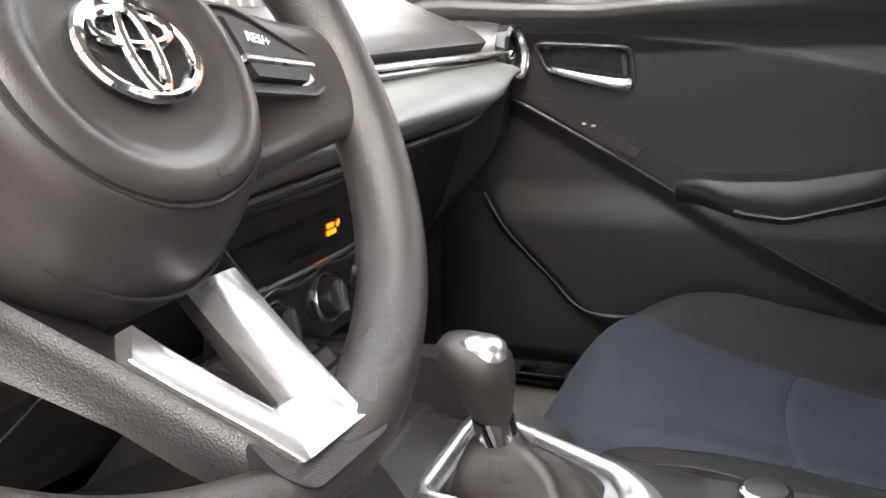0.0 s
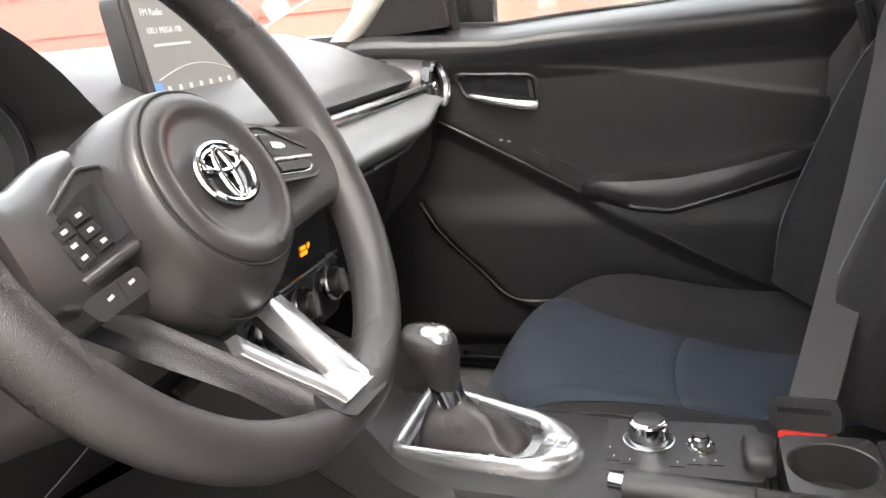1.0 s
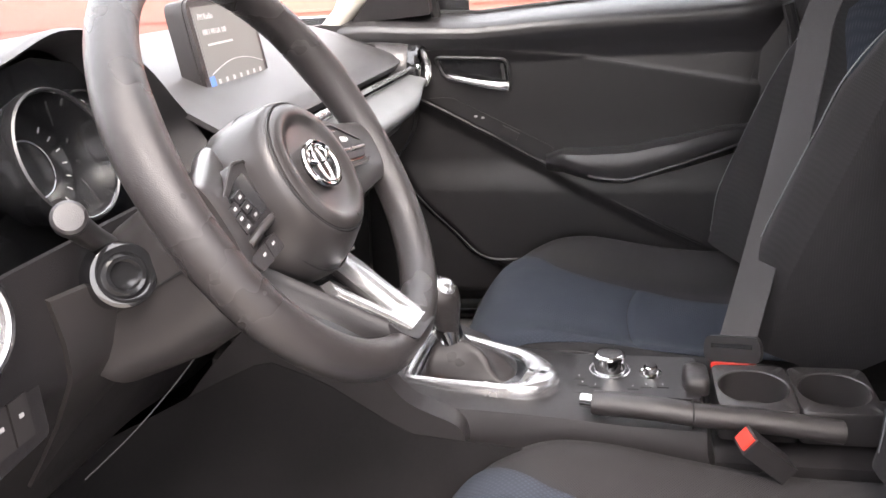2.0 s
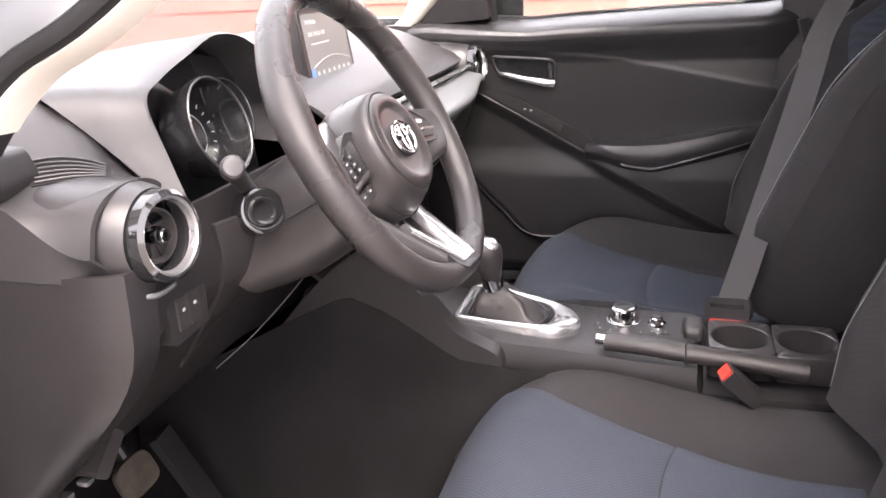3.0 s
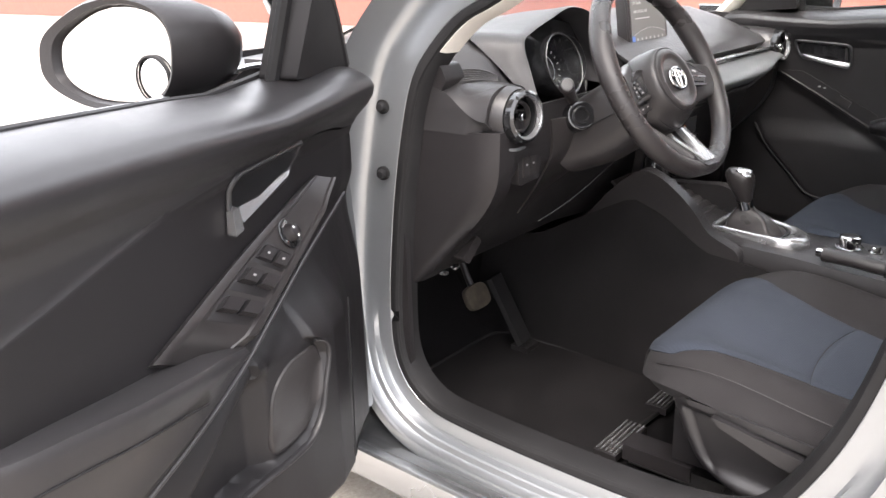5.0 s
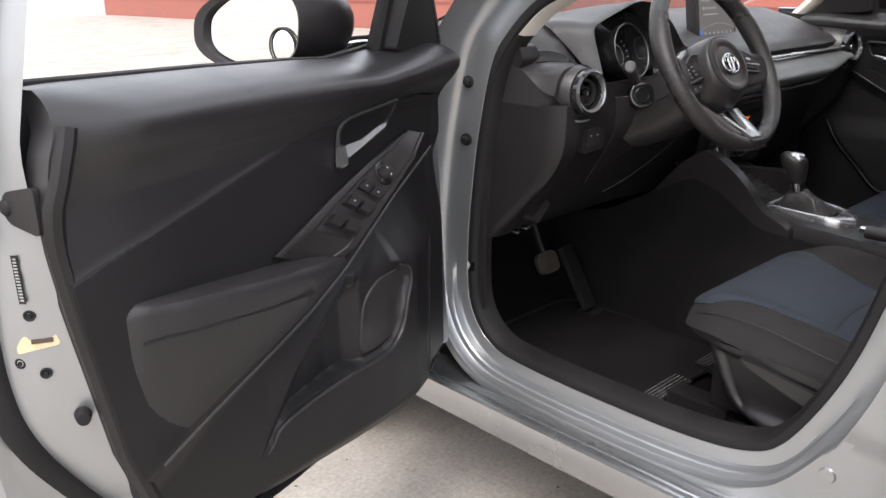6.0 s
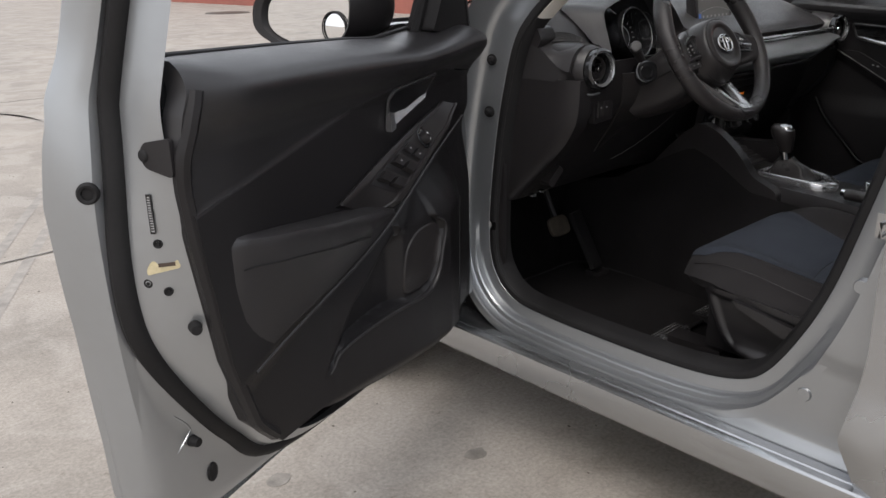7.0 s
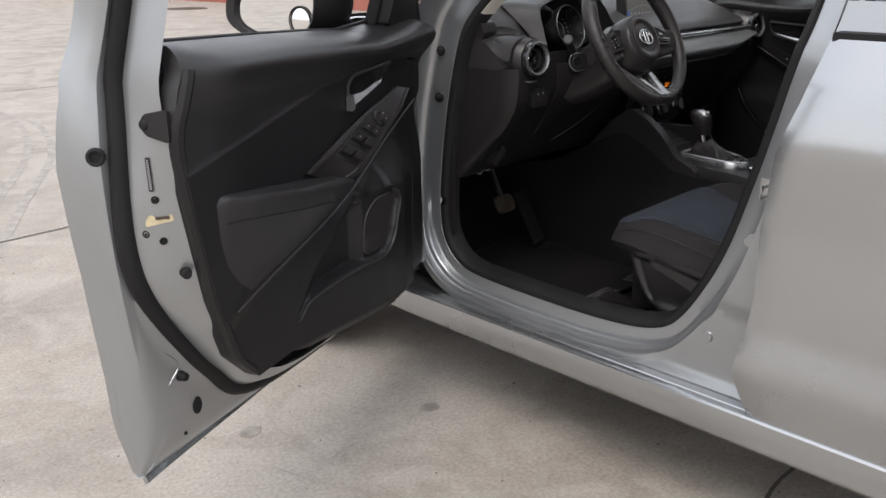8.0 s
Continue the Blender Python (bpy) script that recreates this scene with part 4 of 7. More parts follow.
        for y in np.linspace(-0.642, -0.242, 34):
            z, o = interp(y, TOP), interp(y, OFF)
            low_ = min(interp(y, RIDGE), z - 0.004)
            foot_ = -0.004 + 0.040 * ease(-0.655, -0.30, y)
            rings.append([(q[0], max(q[1], interp(q[2], REAR_TRIM) + 0.008), q[2]) for q in [S(plane + 0.006, y, z + 0.010), S(plane - 0.3 * o, y, z + 0.010), S(plane - 0.90 * o, y, z + 0.004), S(plane - o, y, z - 0.002), S(plane - 0.99 * o, y, z - 0.010),
                          S(plane - 0.93 * o, y, z - min(0.030, 0.3 * (z - low_)) - 0.010), S(plane - (0.5 * o + 0.5 * foot_), y, (z + low_) / 2), S(plane - foot_, y, low_), S(plane + 0.006, y, low_ - 0.004)]])
        part("armrest", loft(rings), SOFT, d, "angular black armrest", 40)
        part("armrest_seam", tube([S(plane - 0.93 * interp(y, OFF) - 0.001, y, interp(y, TOP) - 0.034) for y in np.linspace(-0.62, -0.34, 12)], 0.0014, 6), RUBBER, d)
        bead = [S(plane - (0.008 + 0.032 * ease(-0.66, -0.30, y)), y, interp(y, RIDGE) - 0.002) for y in np.linspace(-0.615, 0.03, 40)]
        part("trim_bead", tube(bead, 0.0024, 8), SHOULDER, d)
        # perforated speaker cover sunk in the pocket
        spk = rounded([(-0.092, 0.684), (-0.080, 0.662), (-0.096, 0.605), (-0.122, 0.575), (-0.160, 0.566), (-0.198, 0.566), (-0.198, 0.60), (-0.188, 0.655), (-0.150, 0.684)], 0.022)
        heart = Vector((-0.145, 0.625))
        cone = [[P(*(heart + (p - heart) * k), h) for p in spk] for k, h in ((1.0, -0.004), (1.0, 0.002), (0.97, 0.0035), (0.93, 0.0030), (0.6, 0.0034), (0.3, 0.0036), (0.04, 0.0036))]
        part("speaker_cover", loft(cone), VINYL, d, "speaker cover with fine perforation", 60)
        lip_ = [(-0.410, 0.502), (-0.398, 0.509), (-0.375, 0.532), (-0.30, 0.546), (-0.23, 0.553), (-0.15, 0.556), (-0.118, 0.569), (-0.099, 0.592), (-0.089, 0.622), (-0.074, 0.664), (-0.082, 0.686), (-0.104, 0.697)]
        lip_ = [(p.x, p.y) for p in spline([(*p, 0) for p in lip_], 5)]
        part("pocket_lip", tube([S(plane - 0.0015 - interp(y, ((-0.66, -0.014), (-0.40, -0.010), (-0.30, 0.008), (-0.20, 0.030), (-0.13, 0.042), (-0.06, 0.050))), y, z - 0.002) for y, z in lip_], lambda t: 0.0018 + 0.0026 * math.sin(3.14 * t), 8, False, 1.3, (1, 0, 0)), SHOULDER, d)
        part("panel_gap", tube(spline([P(y, z, 0.0005) for y, z in ((0.045, 0.695), (0.030, 0.62), (0.012, 0.54), (-0.010, 0.468), (0.0, 0.455), (0.06, 0.447), (0.14, 0.440))], 6), 0.0020, 6), RUBBER, d)
    else:
        # slanting trim line with a dark switch plate above it, and the armrest pull
        line = [(0.06, 0.888), (0.0, 0.857), (-0.12, 0.792), (-0.25, 0.719), (-0.41, 0.631), (-0.55, 0.560)]
        part("trim_bead", tube(spline([P(y, z, -0.0015) for y, z in line], 6), 0.0042, 10), PANEL, d)
        pl = [(-0.010, 0.862), (-0.250, 0.728), (-0.262, 0.756), (-0.060, 0.862)]
        plate = part("switch_plate", loft([[P(y, z, -0.004) for y, z in rounded_pairs(pl)], [P(y, z, 0.002) for y, z in rounded_pairs(pl)]]), PANEL, d)
        for y, z in ((-0.108, 0.823), (-0.122, 0.820)):
            c = P(y, z, 0.0048)
            part("switch_mark", moved(box(-0.0008, 0.0008, -0.0030, 0.0030, -0.0018, 0.0018, 0.0002), Matrix.Translation(c)), GREYPRINT, plate)
        part("window_switch", moved(box(-0.006, 0.004, -0.018, 0.018, -0.008, 0.008, 0.003), Matrix.Translation(P(-0.175, 0.788, 0.006)) @ pose(0, 0, 0, 28, 0, 0)), PLASTIC, plate)
        TOP = ((-0.650, 0.792), (-0.582, 0.786), (-0.50, 0.768), (-0.41, 0.752), (-0.33, 0.748), (-0.281, 0.749), (-0.246, 0.736))
        OFF = ((-0.650, 0.006), (-0.60, 0.030), (-0.50, 0.050), (-0.41, 0.058), (-0.30, 0.055), (-0.265, 0.040), (-0.246, 0.020))
        LOW = ((-0.650, 0.772), (-0.60, 0.758), (-0.50, 0.728), (-0.40, 0.700), (-0.34, 0.706), (-0.28, 0.726), (-0.246, 0.728))
        rings = []
        for y in np.linspace(-0.650, -0.246, 34):
            z, o, l_ = interp(y, TOP), interp(y, OFF), interp(y, LOW)
            rings.append([S(plane + 0.004, y, z + 0.006), S(plane - 0.4 * o, y, z + 0.006), S(plane - 0.90 * o, y, z + 0.001), S(plane - o, y, z - 0.3 * (z - l_)), S(plane - 0.98 * o, y, z - 0.75 * (z - l_)), S(plane - 0.90 * o, y, l_), S(plane - 0.5 * o, y, l_ - 0.012), S(plane + 0.004, y, l_ - 0.026)])
        part("armrest", loft(rings), SOFT, d, "black armrest with pull recess")
        part("pull_lip", tube([S(plane - 0.92 * interp(y, OFF), y, interp(y, LOW) - 0.001) for y in np.linspace(-0.63, -0.33, 24)], 0.0030, 8), SHOULDER, d)
        lip_ = spline([P(0.060, 0.706, 0.004), P(0.025, 0.655, 0.004), P(-0.004, 0.620, 0.004), P(-0.05, 0.574, 0.004), P(-0.095, 0.530, 0.004), P(-0.14, 0.517, 0.003), P(-0.20, 0.520, 0.002)], 6)
        part("pocket_lip", tube([p + Vector((0.0080, 0, 0)) for p in lip_], 0.0050, 12, False, 1.6, (1, 0, 0)), PANEL, d)
    return d, shell, S


CHROME_MIRROR = material("mirror_silvering", (0.93, 0.93, 0.93), 0.01, 1.0, 0.01, 3.0)
driver_door, shell, S = front_door(-1, True)
front_door(1, False)

# fittings on the open door's rear edge
TRIM_Y, SEAL_Y, HEM_Y = (((1.06, -0.703), (0.96, -0.706), (0.83, -0.686), (0.72, -0.662), (0.635, -0.640), (0.54, -0.598), (0.462, -0.530), (0.40, -0.40)), ((1.06, -0.690), (0.94, -0.697), (0.80, -0.714), (0.71, -0.712), (0.64, -0.688), (0.546, -0.629), (0.452, -0.558), (0.372, -0.470)),
                         ((1.06, -0.720), (0.98, -0.738), (0.86, -0.747), (0.60, -0.737), (0.36, -0.716), (0.306, -0.707)))
EDGE_PROFILE = ((0.0, 0.640), (0.08, 0.664), (0.32, 0.684), (0.42, 0.712), (0.50, 0.728), (0.56, 0.740), (0.62, 0.742), (0.80, 0.744), (0.88, 0.752), (0.94, 0.762), (1.0, 0.778))


def by_height(z, pairs):
    return interp(z, sorted(pairs))


def on_edge(z, t, h=0.0):
    """A pose on the pressed rear edge of the open door, t from trim to hem, its z axis off the surface."""
    a, m_, b = by_height(z, TRIM_Y), by_height(z, SEAL_Y), by_height(z, HEM_Y)

    def at(q):
        return Vector((-interp(q, EDGE_PROFILE), a + (m_ - a) * q / 0.5 if q <= 0.5 else m_ + (b - m_) * (q - 0.5) / 0.5, z))
    along = (at(min(1, t + 0.04)) - at(max(0, t - 0.04))).normalized()
    nrm = Vector((0, 0, 1)).cross(along).normalized()
    nrm = nrm if nrm.dot(Vector((0.5, -1, 0))) > 0 else -nrm
    rot = Matrix((tuple(along), tuple(nrm.cross(along)), tuple(nrm))).transposed().to_4x4()
    return Matrix.Translation(at(t) + nrm * h) @ rot


def fit_on(name, bm, mat, z, t, h=0.0, label=""):
    return part(name, moved(bm, on_edge(z, t, h)), mat, driver_door, label)


slot_ = rounded([(-0.020, -0.008), (0.016, -0.008), (0.022, 0.002), (0.022, 0.010), (-0.020, 0.004)], 0.004)
fit_on("latch_mouth", prism([(p.x, p.y) for p in slot_], "z", 0.0, 0.0022, 0.0006), BRASS, 0.786, 0.25, 0.0, "grease-stained cream plastic latch mouth")
fit_on("latch_slot", box(-0.015, 0.006, -0.004, 0.001, 0.002, 0.0030, 0.0005), IRON, 0.787, 0.26)
for z, t in ((0.818, 0.27), (0.762, 0.38), (0.750, 0.27)):
    screw = fit_on("screw", turned([(0, 0.0030), (0.0022, 0.0030), (0.0028, 0.0012), (0.0050, 0.0026), (0.0062, 0.0020), (0.0065, -0.002)], Matrix.Identity(4), 18), RUBBER, z, t, 0.0012)
for z, t, r, h in ((0.691, 0.12, 0.0080, 0.018), (0.470, 0.68, 0.0080, 0.016)):
    fit_on("bump_stop", turned([(0, h), (r * 0.85, h), (r, h * 0.8), (r, h * 0.4), (r * 1.15, h * 0.3), (r * 1.2, 0.0), (r * 1.2, -0.004)], Matrix.Identity(4), 18), RUBBER, z, t)
fit_on("drain_plug", turned([(0, 0.0015), (0.010, 0.0020), (0.0115, 0.0035), (0.0135, 0.002), (0.014, -0.002)], Matrix.Identity(4), 24, 0.85, 1.25), RUBBER, 0.392, 0.72)
fit_on("drain_hole", turned([(0, 0.0012), (0.0035, 0.0012), (0.004, 0.0)], Matrix.Identity(4), 14), RUBBER, 0.352, 0.82)
fit_on("grommet", turned([(0, 0.0015), (0.0085, 0.0015), (0.0095, 0.0045), (0.0135, 0.0055), (0.0165, 0.0030), (0.0170, -0.002)], Matrix.Identity(4), 28, 0.85, 0.85), RUBBER, 0.886, 0.86, 0.002, "black rubber grommet")
tab = rounded([(-0.044, -0.026), (0.004, -0.016), (0.014, 0.0), (0.004, 0.016), (-0.044, 0.024)], 0.008)
fit_on("trim_tab", prism([(p.x, p.y) for p in tab], "z", -0.002, 0.004, 0.0015), PLASTIC, 0.933, 0.20)
fit_on("tab_bolt", turned([(0, 0.0075), (0.005, 0.0075), (0.0075, 0.0060), (0.0085, 0.004)], Matrix.Identity(4), 20), RUBBER, 0.933, 0.26)
fit_on("data_sticker", box(-0.0035, 0.0035, -0.026, 0.026, 0.0, 0.0006, 0.0001), PLASTIC, 0.858, 0.29, 0.0045, "narrow dark data sticker with illegible print")
for k in range(14):
    fit_on("print_bar", box(-0.0022, 0.0022, -0.0008, 0.0008, 0.0006, 0.0009, 0.0001), GREYPRINT, 0.836 + 0.0034 * k, 0.29, 0.0045)
part("pressed_bead", tube(spline([on_edge(z, t, 0.0005).translation for z, t in ((0.527, 0.68), (0.508, 0.650), (0.494, 0.645), (0.485, 0.665), (0.468, 0.76), (0.445, 0.887))], 4), 0.0021, 8), JAMB, driver_door)

# ---- dashboard ----
dash = thing("dashboard", (0, 0.10, 0.62), "black grained dashboard with grey decor pad, round vents and screen", "dashboard")


# upper pad: from the windscreen's foot to a nose over the face
PADLINE = [(0.62, 0.985), (0.45, 1.026), (0.30, 1.046), (0.20, 1.040), (0.12, 1.018), (0.06, 0.990), (0.018, 0.966), (0.0, 0.950), (0.010, 0.937), (0.05, 0.930)]


def upper_pad(x0, x1, last):
    def f(u, v):
        x = x0 + (x1 - x0) * v
        end = ease(0.44, 0.66, abs(x))
        s = u * last
        i = min(int(s), len(PADLINE) - 2)
        p = Vector(PADLINE[i]).lerp(Vector(PADLINE[i + 1]), s - i)
        y = p.x - 0.16 * (x / 0.67) ** 2 * ease(0.35, 0.62, p.x) + 0.02 * end * ease(0.12, 0.0, p.x)
        return (x, y, p.y - 0.036 * end * ease(0.0, 0.10, p.x) * ease(0.62, 0.30, p.x))
    return f


def shoulder(x, y):
    """The dash top beside the binnacle, at the open door."""
    k = ease(-0.545, -0.668, x)
    zi = interp(y, ((0.02, 0.968), (0.05, 0.984), (0.08, 1.004), (0.15, 1.040), (0.22, 1.044), (0.30, 1.046), (0.45, 1.026), (0.62, 0.985)))
    zo = interp(y, ((0.02, 0.946), (0.05, 0.954), (0.08, 0.961), (0.12, 0.972), (0.19, 0.993), (0.30, 1.008), (0.45, 1.004), (0.62, 0.975)))
    pod = 0.924 + 0.052 * max(0.0, 1 - (abs(x + 0.601) / 0.064) ** 2.4) ** 0.42
    z = zi + (zo - zi) * k
    return Vector((x, y, pod + (z - pod) * ease(0.025, 0.11, y)))


part("upper_pad", sheet(lambda u, v: shoulder(-0.668 + 0.135 * v, 0.022 + 0.60 * u ** 1.2), 44, 16, 0.006), DASHTOP, dash)
part("pad_cheek", sheet(lambda u, v: shoulder(-0.668, 0.022 + 0.26 * u).lerp(Vector((-0.669 + 0.03 * ease(0.07, 0.02, 0.022 + 0.26 * u) ** 2, 0.022 + 0.26 * u, 0.90)), v), 26, 6, 0.003), DASHTOP, dash)
part("upper_pad", sheet(upper_pad(-0.535, -0.185, 3.6), 20, 20, 0.006), DASHTOP, dash)
part("upper_pad", sheet(upper_pad(-0.185, 0.535, 9), 42, 40, 0.006), DASHTOP, dash)
part("upper_pad", sheet(upper_pad(0.535, 0.665, 5.0), 30, 12, 0.006), DASHTOP, dash)


# lower body: driver's knee bolster and the glovebox
KNEE = ((0.905, 0.012), (0.869, 0.014), (0.834, 0.022), (0.78, 0.058), (0.727, 0.100), (0.66, 0.155), (0.607, 0.205), (0.595, 0.30))
GLOVE = ((0.935, 0.04), (0.87, 0.05), (0.84, 0.07), (0.80, 0.08), (0.72, 0.11), (0.66, 0.14), (0.607, 0.18), (0.595, 0.30))


def lower_face(u, v):
    x = -0.606 + 1.212 * v
    z = 0.935 - 0.34 * u
    a, b = interp(z, sorted(KNEE)), interp(z, sorted(GLOVE))
    return (x, a + (b - a) * ease(-0.20, -0.05, x), z)


part("lower_panel", sheet(lower_face, 42, 60, 0.006), PLASTIC, dash)

# passenger's decor pad with stitched lip and bright strip
def decor(u, v):
    x = -0.16 + 0.73 * v
    low = 0.852 + 0.040 * ease(0.36, 0.57, x)
    a = u * 3.1
    z = 0.922 + (low - 0.922) * u
    return (x, 0.004 - 0.055 * math.sin(a) * (1 - 0.35 * ease(0.40, 0.57, x)) , z)


part("decor_pad", sheet(decor, 16, 50, 0.006), GREYPAD, dash, "light grey soft decor pad")
lipc = [Vector(decor(0.93, v)) + Vector((0, -0.004, -0.004)) for v in np.linspace(0, 1, 30)]
part("decor_lip", tube(lipc, 0.005, 8), LEATHER, dash)
part("bright_strip", tube([(-0.16 + 0.72 * t, -0.002, 0.9365 - 0.004 * t) for t in np.linspace(0, 1, 12)], 0.0042, 8, False, 1.0), SATIN, dash, "satin silver trim strip")
part("strip_groove", tube([(-0.16 + 0.73 * t, 0.004, 0.928 - 0.004 * t) for t in np.linspace(0, 1, 12)], 0.006, 8), GLOSS, dash)


def round_vent(x, y, z, way):
    m = facing((x, y, z), way)
    body_ = part("vent_barrel", turned([(0.030, -0.05), (0.0415, -0.045), (0.0440, -0.014), (0.0425, 0.010), (0.038, 0.014), (0.036, 0.008), (0.033, -0.004), (0.031, -0.03), (0.0, -0.032)], m, 72), GLOSS, dash)
    part("vent_ring", turned([(0.0325, 0.004), (0.034, 0.0105), (0.0365, 0.0120), (0.0385, 0.010)], m, 72), SATIN, body_, "satin silver vent ring")
    part("vent_inner", turned([(0.022, -0.012), (0.0235, -0.004), (0.0255, -0.004), (0.0270, -0.014)], m, 36), VINYL, body_)
    part("vent_knob", turned([(0, 0.006), (0.006, 0.005), (0.0090, 0.000), (0.0090, -0.02)], m, 20), CHROME, body_)
    bar = bmesh.new()
    for a in (20, 200):
        add(bar, box(-0.003, 0.003, 0.006, 0.030, -0.016, -0.010, 0.001), m @ pose(0, 0, 0, 0, 0, a))
    part("vent_vane", bar, PLASTIC, body_)
    return body_


round_vent(-0.600, -0.004, 0.926, (-0.10, -1, 0.08))
round_vent(0.603, -0.006, 0.930, (-0.12, -1, 0.08))

# dash end at the open door
FRONT = ((0.905, 0.004), (0.866, 0.006), (0.831, 0.009), (0.808, 0.015), (0.786, 0.026), (0.762, 0.042), (0.74, 0.061), (0.66, 0.139), (0.607, 0.190))


def end_panel(u, v):
    # u: down, v: from the body side round to the face
    z = 0.905 - 0.298 * u
    f = interp(z, sorted(FRONT))
    y = 0.26 + (f - 0.26) * min(1, v * 1.30) ** 0.9
    x = -0.668 + 0.055 * ease(0.55, 1.0, v) ** 1.5 + 0.006 * u
    return (x, y, z)


part("end_panel", sheet(end_panel, 40, 30, 0.006), PLASTIC, dash, "smooth black side panel of the dashboard")
part("end_panel", moved(sheet(end_panel, 22, 22, 0.006), Matrix.Diagonal((-1, 1, 1, 1))), PLASTIC, dash)
for side in (-1, 1):
    part("end_return", sheet(lambda u, v, side=side: (side * (0.613 - 0.006 * u - 0.006 * v), interp(0.905 - 0.298 * u, sorted(FRONT)) + 0.10 * v, 0.905 - 0.298 * u), 16, 4, 0.003), PLASTIC, dash)
    part("pod_edge", tube(spline([(side * 0.655, 0.085, 0.925), (side * 0.650, 0.055, 0.905), (side * 0.640, 0.026, 0.884), (side * 0.617, 0.004, 0.872), (side * 0.585, 0.002, 0.872)], 5), 0.0028, 6), GREYPAD, dash)
    pod_ = [[(side * 0.601 + p.x, y, z + p.y) for p in oval(0, 0, rx, rz, 36, pw)] for y, z, rx, rz, pw in ((0.24, 0.915, 0.066, 0.060, 3), (0.14, 0.920, 0.064, 0.060, 2.6), (0.07, 0.924, 0.060, 0.056, 2.3), (0.03, 0.926, 0.054, 0.051, 2.0), (0.010, 0.926, 0.0475, 0.0475, 2.0), (0.004, 0.926, 0.0440, 0.0440, 2.0))]
    part("vent_pod", loft(pod_, cap=False), SOFT, dash)
    part("corner_cap", prism(rounded([(0.185, 1.017), (0.112, 1.010), (0.100, 0.985), (0.135, 0.930), (0.25, 0.92), (0.25, 1.01)], 0.006), "x", side * 0.618, side * 0.668, 0.004), PLASTIC, dash)
    # demister slot, flush in the pad
    def on_pad(x, y):
        if side < 0:
            return shoulder(-x, y)
        end = ease(0.44, 0.66, abs(x))
        z = interp(y, sorted((p[0], p[1]) for p in PADLINE[:8]))
        return Vector((x, y + 0.02 * end * ease(0.12, 0.0, y), z - 0.036 * end * ease(0.0, 0.10, y)))
    corners = [(0.620, 0.128), (0.566, 0.064), (0.588, 0.050), (0.632, 0.100)]
    def in_slot(u, v, h=0.0):
        p = Vector(corners[0]).lerp(Vector(corners[1]), u).lerp(Vector(corners[3]).lerp(Vector(corners[2]), u), v)
        return on_pad(*p) + Vector((0, 0, h))
    slot = part("demister", sheet(lambda u, v: in_slot(u, v, 0.0016), 14, 6, 0.003), RUBBER, dash)
    for k in range(6):
        t = (k + 0.5) / 6
        part("demister_vane", tube([in_slot(q, t, 0.0030) for q in np.linspace(0.06, 0.94, 10)], 0.0010, 6), SOFT, slot)

# instrument binnacle: a lip round the dials, drawn back over the dash
LIP = [(-0.545, -0.002, 0.915), (-0.548, -0.004, 0.935), (-0.532, 0.024, 0.985), (-0.516, 0.050, 1.034), (-0.470, 0.062, 1.050), (-0.400, 0.072, 1.066), (-0.320, 0.082, 1.081),
       (-0.270, 0.072, 1.072), (-0.232, 0.058, 1.038), (-0.200, 0.052, 1.000), (-0.178, 0.045, 0.968), (-0.180, 0.020, 0.920)]
REAR = [(-0.552, 0.004, 0.912), (-0.556, 0.004, 0.934), (-0.556, 0.080, 1.000), (-0.552, 0.150, 1.046), (-0.500, 0.220, 1.044), (-0.420, 0.290, 1.046), (-0.330, 0.330, 1.046),
        (-0.250, 0.300, 1.046), (-0.190, 0.220, 1.038), (-0.155, 0.150, 1.020), (-0.140, 0.100, 0.985), (-0.160, 0.050, 0.920)]
lip, rear = spline(LIP, 5), spline(REAR, 5)
deep = [Vector((-0.365 + (p.x + 0.365) * 0.90, 0.125, 0.985 + (p.z - 0.985) * 0.84)) for p in lip]
rings = [deep, [a.lerp(b, 0.85) + Vector((0, 0, -0.003)) for a, b in zip(deep, lip)], lip, [a.lerp(b, 0.03) + Vector((0, 0.0, 0.003)) for a, b in zip(lip, rear)]]
rings += [[a.lerp(b, t) + Vector((0, 0, 0.006 * math.sin(3.14 * t))) for a, b in zip(lip, rear)] for t in (0.15, 0.4, 0.7, 1.0)]
cluster = part("binnacle", loft(rings, closed=False, cap=False), DASHTOP, dash)
part("gauge_back", prism([(-0.520, 0.88), (-0.508, 0.985), (-0.495, 1.026), (-0.40, 1.048), (-0.32, 1.060), (-0.25, 1.046), (-0.21, 0.995), (-0.19, 0.88)], "y", 0.118, 0.128, 0.003), GLOSS, cluster)
gm = facing((-0.375, 0.100, 0.970), (0, -1, 0.32))
part("gauge_tube", turned([(0.055, 0.044), (0.058, 0.046), (0.060, 0.040), (0.052, 0.0), (0.0, 0.0)], gm, 44), GLOSS, cluster)
part("gauge_ring", turned([(0.0560, 0.0455), (0.0572, 0.0472), (0.0588, 0.0455)], gm, 44), SHOULDER, cluster)
dial = part("dial_face", turned([(0, 0.003), (0.049, 0.003), (0.051, 0.0)], gm, 40), GLOSS, cluster)
part("dial_mark_ring", turned([(0.025, 0.0036), (0.0257, 0.0039), (0.0264, 0.0036)], gm, 40), SATIN, dial)
for k in range(17):
    a = -225 + k * 270 / 16
    part("dial_tick", box(0.039, 0.045, -0.0006, 0.0006, 0.0033, 0.0038, 0.0001), GREYPRINT, dial).data.transform(Matrix.Translation(-BASE[dial.name]) @ gm @ pose(0, 0, 0, 0, 0, a) @ Matrix.Translation(BASE[dial.name]))
